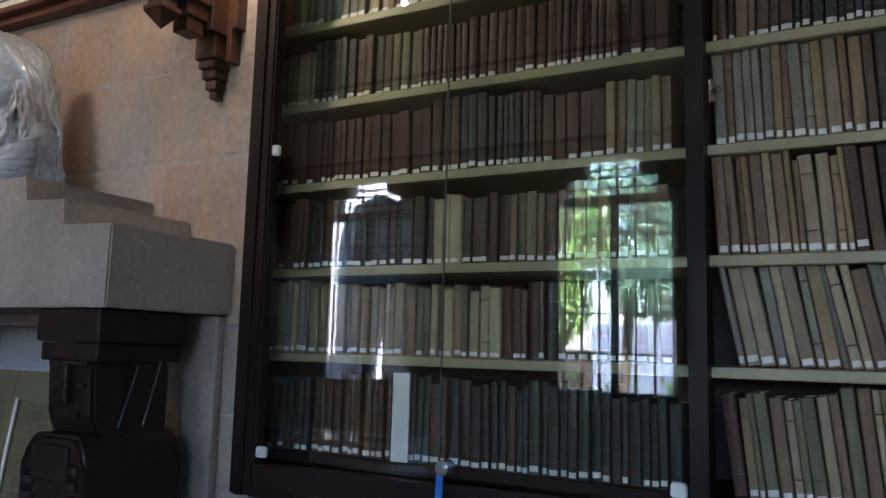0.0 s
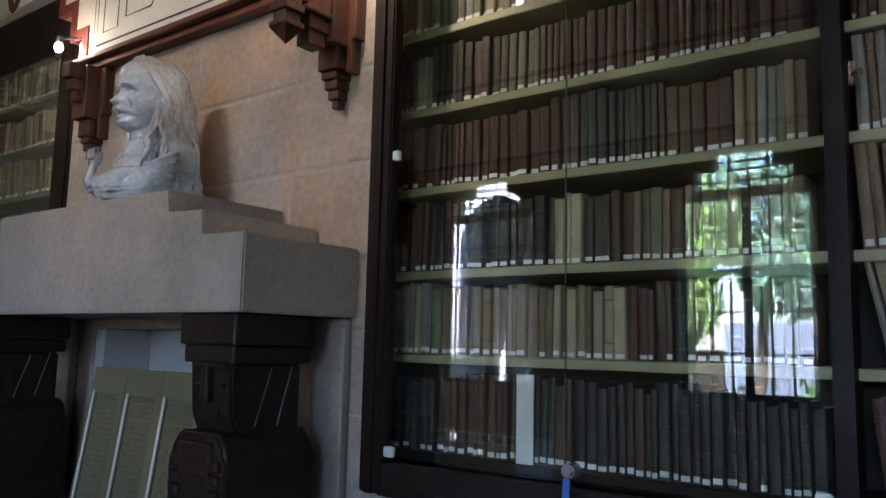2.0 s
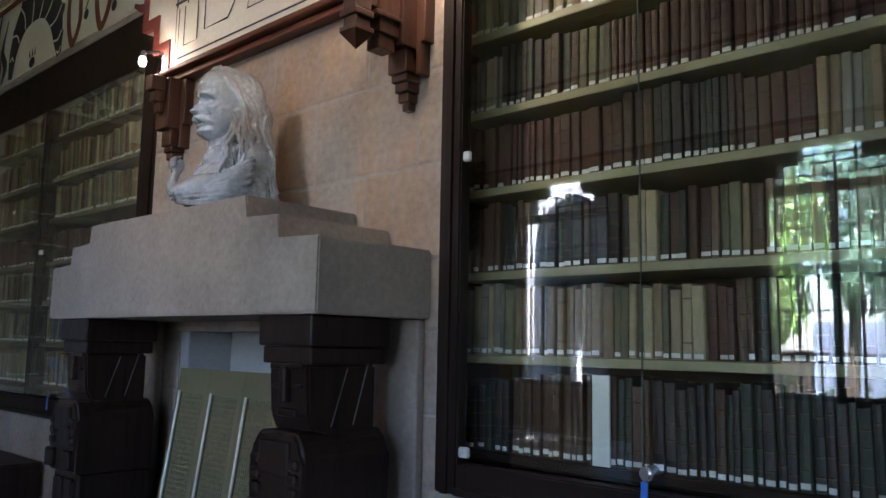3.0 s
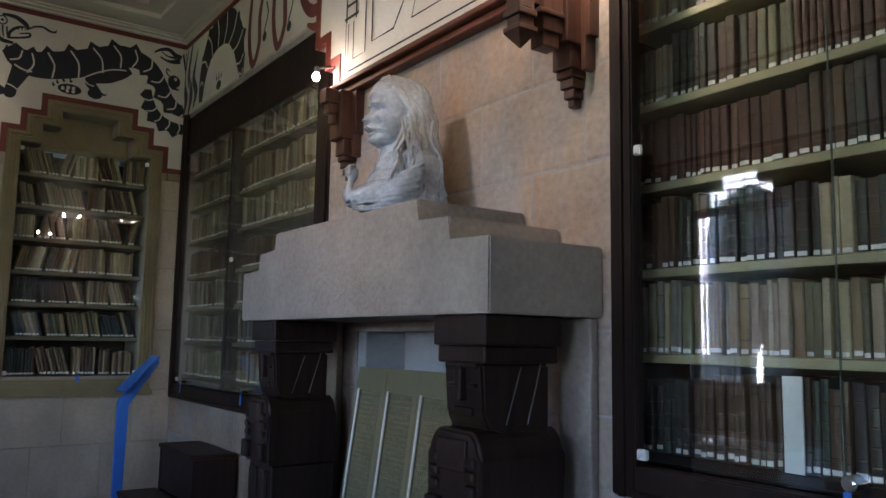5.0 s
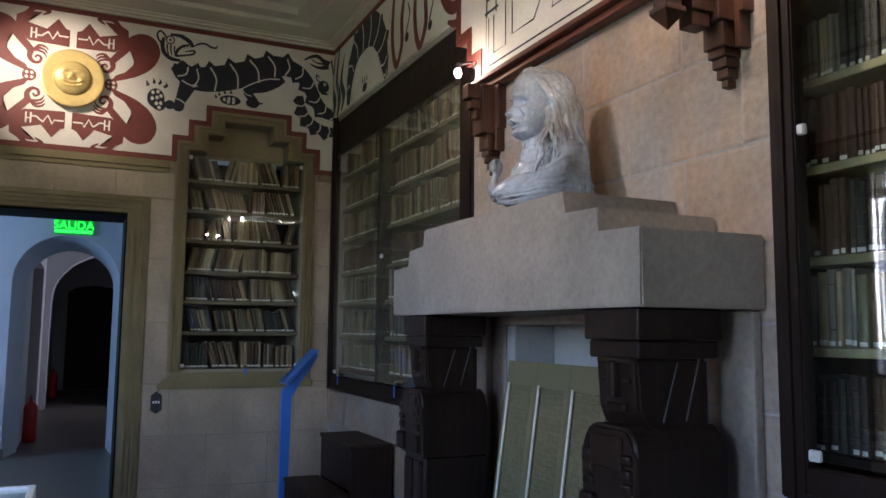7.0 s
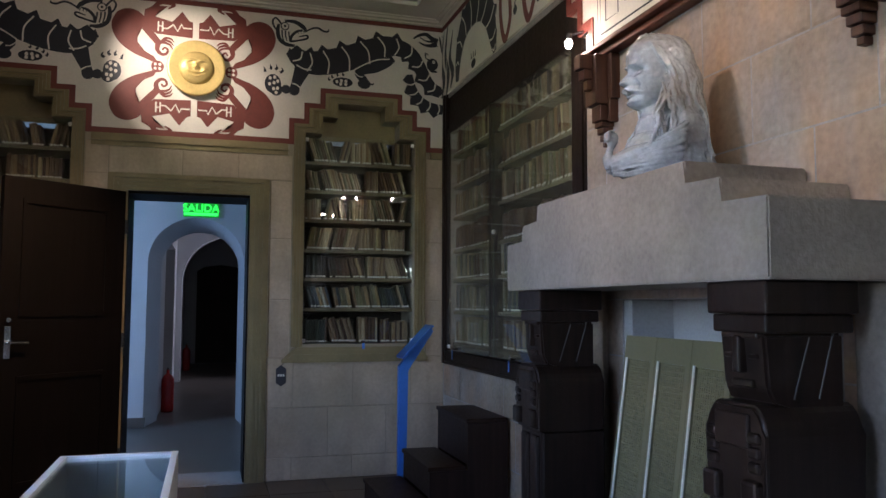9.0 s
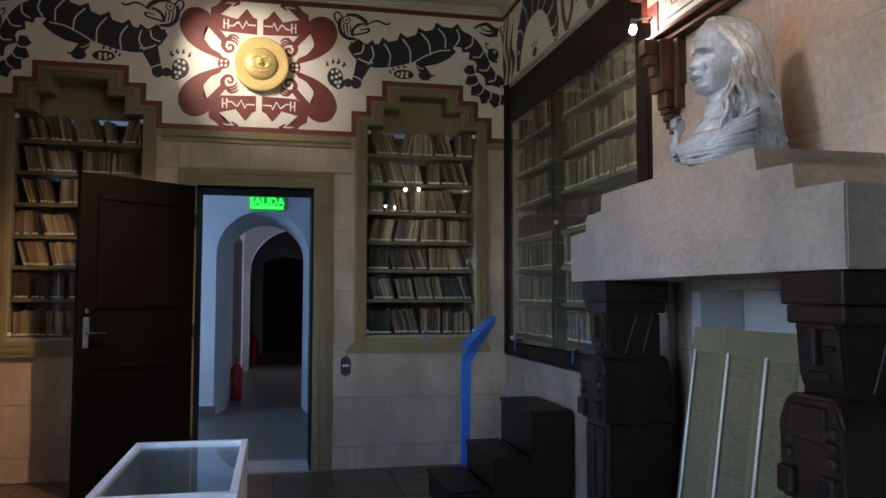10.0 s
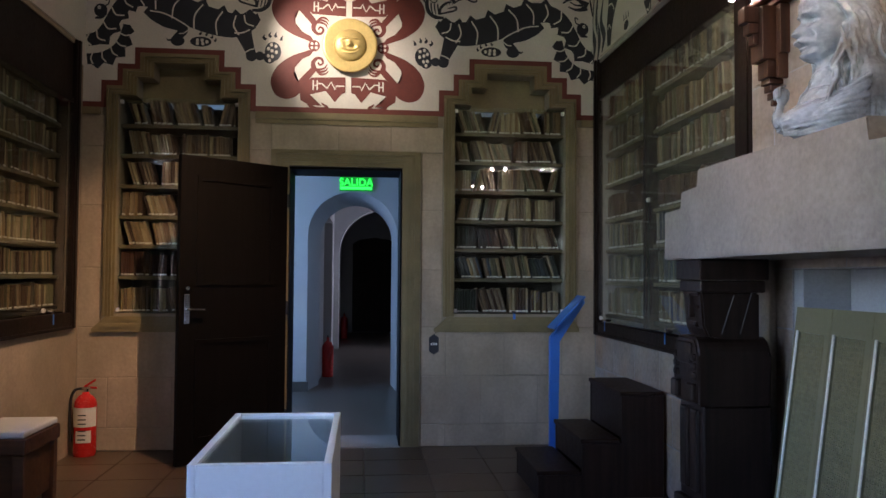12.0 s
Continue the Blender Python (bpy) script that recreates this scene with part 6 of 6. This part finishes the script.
for i, c in enumerate(WINDOWS):
    window(c, i + 1, south, -0.10)
bm = bmesh.new()
east = lambda u, v, w: (9.0 - w, u, v)
cells(bm, [(-0.315, 0.98, 0.155, 2.13)], [(-0.265, 1.03, 0.105, 2.08)], east, 0.0, 0.014)
win_e = structure("window_6", bm, M_WALL)
bm = bmesh.new()
cells(bm, [(-0.265, 1.03, 0.105, 2.08)], [(-0.235, 1.06, 0.075, 1.54), (-0.235, 1.57, 0.075, 2.05)], east, -0.14, -0.10)
part("sash", bm, M_DARK, win_e)

# ---- vestibule and corridor beyond the door ----
bm = boxes([((-13.2, -2.9, -0.2), (-0.421, 2.9, -0.013))])
structure("floor_corridor", bm, M_HALLF, "polished grey corridor floor")
bm = boxes([((-13.2, -2.9, 3.3), (-0.421, 2.9, 3.45))])
structure("ceiling_corridor", bm, M_HALL)
bm = bmesh.new()
cells(bm, [(-3.0, 0.0, -0.42, 3.3)], [(-2.2, 1.0, -1.2, 2.4)], lambda u, v, w: (u, w, v), -2.72, -2.5)
structure("wall_vestibule_south", bm, M_HALL)
# unseen boards added outside the hall openings to keep sky light out
bm = boxes([((-2.4, -2.80, 0.8), (-1.0, -2.74, 2.6))])
structure("window_shutter", bm, M_HALL)
bm = boxes([((-8.6, 2.25, 1.0), (-5.0, 2.31, 2.4))])
structure("window_shutter", bm, M_HALL)
bm = boxes([((-3.0, 2.3, 0), (-0.42, 2.5, 3.3))])
structure("wall_vestibule_north", bm, M_HALL)


def arch_wall(name, x0, x1, c, half, spring, rise, label=""):
    """A wall across the passage with a round-arched opening."""
    arc = [(c + half * math.cos(radians(a)), spring + rise * math.sin(radians(a))) for a in range(0, 181, 9)]
    outline = [(-2.8, -0.012), (c - half, -0.012)] + arc[::-1] + [(c + half, -0.012), (2.8, -0.012), (2.8, 3.3), (-2.8, 3.3)]
    bm = bmesh.new()
    prism(bm, outline, lambda u, v, w: (w, u, v), x0, x1)
    return structure(name, bm, M_HALL, label)


def splayed_arch(name, x0, x1, back, front, label):
    """A wall across the passage whose round arch widens from back to front; each: centre, half width, springing, rise."""
    rims = []
    bm = bmesh.new()
    for x, (c, half, spring, rise) in ((x0, back), (x1, front)):
        arc = [(c + half * math.cos(radians(a)), spring + rise * math.sin(radians(a))) for a in range(0, 181, 6)]
        outline = [(-2.8, -0.012), (c - half, -0.012)] + arc[::-1] + [(c + half, -0.012), (2.8, -0.012), (2.8, 3.3), (-2.8, 3.3)]
        rims.append([bm.verts.new((x, u, v)) for u, v in outline])
    bm.faces.new(rims[0][::-1])
    bm.faces.new(rims[1])
    for i in range(len(rims[0])):
        j = (i + 1) % len(rims[0])
        bm.faces.new((rims[0][i], rims[0][j], rims[1][j], rims[1][i]))
    return structure(name, bm, M_HALL, label)


splayed_arch("wall_arch", -3.55, -3.0, (0.105, 0.430, 1.72, 0.42), (0.072, 0.505, 1.76, 0.495), "white limewashed wall with a splayed round arch")
bm = bmesh.new()
cells(bm, [(-12.8, 0.0, -3.552, 3.3)], [(-7.5, 0.0, -4.7, 2.2)], lambda u, v, w: (u, w, v), -0.75, -0.335)
structure("wall_corridor_south", bm, M_HALL)
# both openings are added to hold the corridor's fill lamps
bm = bmesh.new()
cells(bm, [(-12.8, 0.0, -3.552, 3.3)], [(-8.4, 1.2, -7.6, 2.2), (-6.0, 1.2, -5.2, 2.2)], lambda u, v, w: (u, w, v), 1.95, 2.2)
structure("wall_corridor_north", bm, M_HALL)
# near-black board stands in for the unlit depth of the side doorway
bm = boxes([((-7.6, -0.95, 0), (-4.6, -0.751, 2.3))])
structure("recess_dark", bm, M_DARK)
arch_wall("wall_arch_mid", -8.6, -8.2, 0.62, 0.86, 1.72, 0.80)
bm = boxes([((-13.0, -2.8, -0.012), (-12.42, 2.8, 3.3))])
structure("wall_corridor_end", bm, M_HALL)
gate = thing("corridor_door", "dark arched wooden double door at the corridor end", "door", (-12.4, 0.45, 0))
outline = [(-0.06, 0.0), (0.96, 0.0), (0.96, 2.05), (0.80, 2.15), (0.45, 2.20), (0.10, 2.15), (-0.06, 2.05)]
bm = bmesh.new()
prism(bm, outline, lambda u, v, w: (w, u, v), -12.418, -12.36)
part("door_leaf", bm, M_STEP, gate)
for u0, u1 in ((0.0, 0.42), (0.48, 0.90)):
    for v0, v1 in ((0.15, 0.9), (1.05, 1.95)):
        bm = bmesh.new()
        cells(bm, [(u0, v0, u1, v1)], [(u0 + 0.05, v0 + 0.05, u1 - 0.05, v1 - 0.05)], lambda u, v, w: (w, u, v), -12.36, -12.34)
        part("panel_moulding", bm, M_STEP, gate)
bm = boxes([((-0.425 - 2.56, -2.49, -0.012), (-2.975, -0.41, 0.10))])
structure("baseboard", bm, M_HALLF)
for x, y in ((-4.3, -0.25), (-10.6, -0.20)):
    e2 = thing("fire_extinguisher", "small red fire extinguisher standing along the corridor wall", "fire extinguisher", (x, y, 0))
    bm = bmesh.new()
    lathe(bm, [(0.07, -0.012), (0.075, 0.01), (0.075, 0.38), (0.05, 0.43), (0.02, 0.45), (0.02, 0.50)], (x, y, 0), 18)
    part("cylinder", bm, M_FIRE, e2, smooth=True)
    bm = bmesh.new()
    rod(bm, (x, y, 0.50), (x + 0.09, y, 0.52), 0.010)
    part("handle", bm, M_RUB, e2)

exit_sign = thing("exit_sign", "lit green exit sign with a row of small lamps", "exit sign", (-2.97, 0.105, 2.36))
bm = boxes([((-2.998, -0.085, 2.435), (-2.955, 0.297, 2.465))], 0.003)
part("housing", bm, M_IRON, exit_sign)
bm = boxes([((-2.978, -0.08, 2.262), (-2.972, 0.292, 2.434))])
part("plate", bm, M_EXITP, exit_sign, "green acrylic plate")
for k in range(5):
    bm = bmesh.new()
    blob(bm, (-2.953, -0.04 + 0.073 * k, 2.448), (0.008, 0.008, 0.008), 8)
    part("led", bm, M_LED, exit_sign)
txt = bpy.data.curves.new("lettering", "FONT")
txt.body, txt.size, txt.align_x, txt.extrude = "SALIDA", 0.118, "CENTER", 0.002
txt.materials.append(M_EXIT)
word = new("lettering", txt)
word.parent = exit_sign
word.matrix_parent_inverse = exit_sign.matrix_basis.inverted()
word.matrix_basis = pose(-2.969, 0.105, 2.325, 90, 0, 90)
bm = boxes([((-2.9715, -0.075, 2.282), (-2.969, 0.285, 2.312))])
part("light_bar", bm, M_EXIT, exit_sign)

# ---- garden outside the windows ----
M_GRASS = mat("lawn", (0.06, 0.09, 0.03), 0.9, var=0.3, scale=1.5, bump=0.4)
M_LEAF = mat("foliage", (0.26, 0.40, 0.10), 0.45, var=0.3, scale=3, rnd=0.45, island=True, bump=0)
M_LEAF2 = mat("cool_foliage", (0.20, 0.34, 0.21), 0.4, var=0.3, scale=3, rnd=0.45, island=True, bump=0)
M_BARK = wood("bark", (0.16, 0.12, 0.09), (0.07, 0.055, 0.045), 0.9)
M_OUT = mat("white_house_wall", (0.66, 0.68, 0.72), 0.8, var=0.06, scale=1, bump=0.1)
bm = boxes([((-60, -90, -0.6), (60, -2.25, -0.30))])
structure("ground", bm, M_GRASS, "lawn outside the windows")
bm = boxes([((-60, 2.61, -0.6), (60, 90, -0.30))])
structure("ground", bm, M_GRASS)


def leaf_cloud(bm, c, r, n, size):
    for _ in range(n):
        while True:
            d = Vector((rng.uniform(-1, 1), rng.uniform(-1, 1), rng.uniform(-1, 1)))
            if 0.15 < d.length < 1:
                break
        p = Vector(c) + Vector((d.x * r[0], d.y * r[1], d.z * r[2]))
        q = Euler((rng.uniform(0, 6.3), rng.uniform(0, 6.3), rng.uniform(0, 6.3))).to_matrix()
        s = size * rng.uniform(0.6, 1.4)
        vs = [bm.verts.new(p + q @ Vector(v)) for v in ((-s, 0, 0), (0, -0.32 * s, 0.08 * s), (s, 0, -0.1 * s), (0, 0.32 * s, 0.08 * s))]
        bm.faces.new(vs)


def tree(x, y, h, lean_x, crown, leaf_mat, label):
    t = thing("tree", label, "tree", (x, y, -0.3), "garden trees")
    bm = bmesh.new()
    line = catmull([(x, y, -0.32), (x + lean_x * 0.3, y, h * 0.35), (x + lean_x * 0.7, y + 0.1, h * 0.7), (x + lean_x, y, h)], 5)
    for i, (a, b) in enumerate(zip(line, line[1:])):
        r0, r1 = 0.085 * (1 - 0.75 * i / len(line)), 0.085 * (1 - 0.75 * (i + 1) / len(line))
        rod(bm, a, b, r0, 9, r1)
    for k in range(7):
        p = line[7 + k % 7]
        e = p + Vector((rng.uniform(-0.9, 0.9), rng.uniform(-0.7, 0.7), rng.uniform(0.3, 0.8)))
        rod(bm, p, e, 0.025, 6, 0.008)
    part("trunk", bm, M_BARK, t)
    bm = bmesh.new()
    for c, r, n in crown:
        leaf_cloud(bm, c, r, int(n * 2.4), 0.078)
    part("crown", bm, leaf_mat, t)


tree(2.65, -5.6, 3.4, 0.25, [((2.55, -5.6, 1.85), (0.60, 0.5, 0.55), 520), ((2.7, -5.8, 2.7), (0.7, 0.6, 0.7), 520)], M_LEAF, "slender garden tree with light green leaves")
tree(3.30, -6.2, 4.0, 0.35, [((3.75, -6.1, 2.25), (0.6, 0.6, 0.6), 520), ((3.5, -6.3, 3.2), (0.9, 0.7, 0.7), 650), ((4.2, -6.4, 3.0), (0.7, 0.6, 0.8), 450)], M_LEAF2, "garden tree with dense cool green leaves")
bm = bmesh.new()
for k in range(14):
    leaf_cloud(bm, (2.4 + 0.17 * k, -6.6 + 0.2 * math.sin(k * 2.3), 0.42 + 0.22 * math.sin(k * 1.7)), (0.22, 0.25, 0.40), 60, 0.07)
tagged(new("shrubs", mesh("shrubs", bm, M_LEAF)), "low green shrubs before a white wall", kind="stuff")

tree(4.6, -12.0, 5.0, -0.3, [((4.4, -12.2, 3.4), (1.6, 1.2, 1.5), 700)], M_LEAF, "tall bright green tree behind the garden house")
house = thing("garden_house", "house wing across the garden, blue shade put in its colour", "house", (3, -9.3, -0.3))
bm = bmesh.new()
cells(bm, [(1.98, -0.35, 9.5, 1.75)], [(5.3, 0.2, 6.1, 1.2)], lambda u, v, w: (u, w, v), -9.6, -9.3)
# blue-grey colour holds the sky-lit shade of the house wall
part("wall", bm, mat("pale_blue_house_wall", (0.24, 0.28, 0.36), 0.85, var=0.1, scale=1), house)
bm = boxes([((5.2, -9.7, 0.1), (6.2, -9.61, 1.3))])
part("window_recess", bm, M_DARK, house)
# added wall; its dark brown stands for the shade beneath the leaves
bm = boxes([((-6.0, -9.5, -0.31), (1.97, -9.25, 1.25)), ((-6.0, -9.55, 1.25), (1.97, -9.2, 1.31))], 0.01)
structure("garden_wall", bm, mat("brown_garden_wall", (0.055, 0.04, 0.032), 0.85, var=0.3, scale=2, bump=0.3), "low added wall coloured like the shade under the trees")
porch = thing("garden_porch", "white arched porch, the shade at its back put in grey", "porch", (0.6, -4.2, -0.3))
arc = [(1.06 + 0.53 * math.cos(radians(a)), 2.45 + 0.58 * math.sin(radians(a))) for a in range(0, 181, 10)]
bm = bmesh.new()
prism(bm, [(-1.5, -0.31), (0.53, -0.31)] + arc[::-1] + [(1.59, -0.31), (1.75, -0.31), (1.75, 3.9), (-1.5, 3.9)], lambda u, v, w: (u, w, v), -4.25, -4.0)
part("wall", bm, M_OUT, porch)
# porch back in grey: the shade within the arch is put into its colour
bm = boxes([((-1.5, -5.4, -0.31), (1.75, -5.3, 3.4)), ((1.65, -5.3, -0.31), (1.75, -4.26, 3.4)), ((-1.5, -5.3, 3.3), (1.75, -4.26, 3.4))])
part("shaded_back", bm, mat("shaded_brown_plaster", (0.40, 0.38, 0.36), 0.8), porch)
bm = boxes([((0.20, -4.95, -0.31), (0.62, -4.90, 1.35))])
part("parapet", bm, M_OUT, porch)

# ---- stone blocks, plaster panels and floor tiles ----
BLOCKS = {}


def block(parent, axis, u0, u1, v0, v1, face, material, proud=0.0025, gap=0.007):
    """One dressed block, a child of its wall; alike blocks share a mesh."""
    w, h = round(u1 - u0 - gap, 3), round(v1 - v0 - gap, 3)
    if w < 0.02 or h < 0.02:
        return
    key = (axis, w, h, material.name)
    if key not in BLOCKS:
        bm = bmesh.new()
        c = min(0.010 if axis in ("north", "recess") else 0.004, w / 5)
        if axis == "floor":
            lo = [(0, 0), (w, 0), (w, h), (0, h)]
            a = [bm.verts.new((x, y, 0)) for x, y in lo]
            b = [bm.verts.new((min(max(x, c), w - c), min(max(y, c), h - c), proud)) for x, y in lo]
        else:
            lo = [(0, 0), (w, 0), (w, h), (0, h)]
            a = [bm.verts.new((x, 0, z)) for x, z in lo]
            b = [bm.verts.new((min(max(x, c), w - c), -proud, min(max(z, c), h - c))) for x, z in lo]
        bm.faces.new(b)
        bm.faces.new(a[::-1])
        for i in range(4):
            j = (i + 1) % 4
            bm.faces.new((a[i], a[j], b[j], b[i]))
        BLOCKS[key] = mesh("stone_block", bm, material)
    ob = new({"floor": "tile"}.get(axis, "stone_block"), BLOCKS[key])
    if axis == "floor":
        ob.location = (u0 + gap / 2, v0 + gap / 2, face)
    elif axis in ("north", "recess"):
        ob.location = (u0 + gap / 2, 1.8995 if axis == "north" else 2.0095, v0 + gap / 2)
    else:
        ob.matrix_basis = Matrix.Translation((0.0005, u0 + gap / 2, v0 + gap / 2)) @ pose(0, 0, 0, 0, 0, 90)
    ob.parent = parent


rows_z = [0.0, 0.30, 0.60, 0.888, 1.09, 1.33, 1.54, 1.83, 2.12, 2.40]
for k, (z0, z1) in enumerate(zip(rows_z, rows_z[1:])):
    cuts = (2.716, 3.13, 3.62, 4.15, 4.494) if k % 2 == 0 else (2.716, 2.90, 3.38, 3.88, 4.385, 4.494)
    for a, b in zip(cuts, cuts[1:]):
        if z0 < 1.33 and b > 3.03 and a < 4.23:
            for c, d in ((a, min(b, 3.03)), (max(a, 4.23), b)):
                if d - c > 0.03:
                    block(wall_north, "north", c, d, z0, z1, 0, M_STONE)
        else:
            block(wall_north, "north", a, b, z0, z1, 0, M_STONE)
for k, (z0, z1) in enumerate(((0.0, 0.30), (0.30, 0.60), (0.60, 0.90))):
    for i in range(6):
        a = 0.01 + 0.44 * i + (0.2 if k % 2 else 0)
        block(wall_recess, "recess", a, min(a + 0.44, 2.712), z0, min(z1, 0.85), 0, M_STONE)
    for i in range(7):
        a = 4.496 + 0.46 * i
        block(wall_north, "north", a, a + 0.46, z0, min(z1, 0.885), 0, M_STONE)
for k, (z0, z1) in enumerate(((0.0, 0.168), (0.168, 0.535), (0.535, 0.903))):
    for a, b in (((0.64, 0.83), (0.83, 1.287), (1.287, 1.74), (1.74, 2.008)) if k % 2 == 0 else ((0.64, 1.10), (1.10, 1.55), (1.55, 2.008))):
        block(wall_west, "west", a, b, z0, z1, 0, M_WALL, gap=0.003)
    for a, b in (((-1.878, -1.45), (-1.45, -0.98), (-0.98, -0.51)) if k % 2 == 0 else ((-1.878, -1.66), (-1.66, -1.2), (-1.2, -0.75), (-0.75, -0.51))):
        block(wall_west, "west", a, b, z0, z1, 0, M_WALL, gap=0.003)
for a, b in ((0.64, 0.80), ):
    for z0, z1 in ((0.903, 1.34), (1.34, 1.80), (1.80, 2.24)):
        block(wall_west, "west", a, b, z0, z1, 0, M_WALL, gap=0.003)
for z0, z1 in ((0.903, 1.34), (1.34, 1.80), (1.80, 2.24), (2.24, 2.473)):
    block(wall_west, "west", -0.66, -0.503, z0, z1, 0, M_WALL, gap=0.003)
    block(wall_west, "west", 1.858, 2.008, z0, z1, 0, M_WALL, gap=0.003)
    block(wall_west, "west", -1.878, -1.712, z0, z1, 0, M_WALL, gap=0.003)
for a, b in ((-0.50, 0.0), (0.0, 0.40), (0.40, 0.80)):
    block(wall_west, "west", a, b, 2.247, 2.438, 0, M_WALL, gap=0.003)
for i in range(22):
    for j in range(10):
        x0, y0 = 0.0 + 0.42 * i, -1.88 + 0.42 * j
        if x0 < 8.9:
            block(floor, "floor", x0, min(x0 + 0.42, 9.0), y0, min(y0 + 0.42, 2.009), -0.012, M_FLOOR, proud=0.011, gap=0.004)
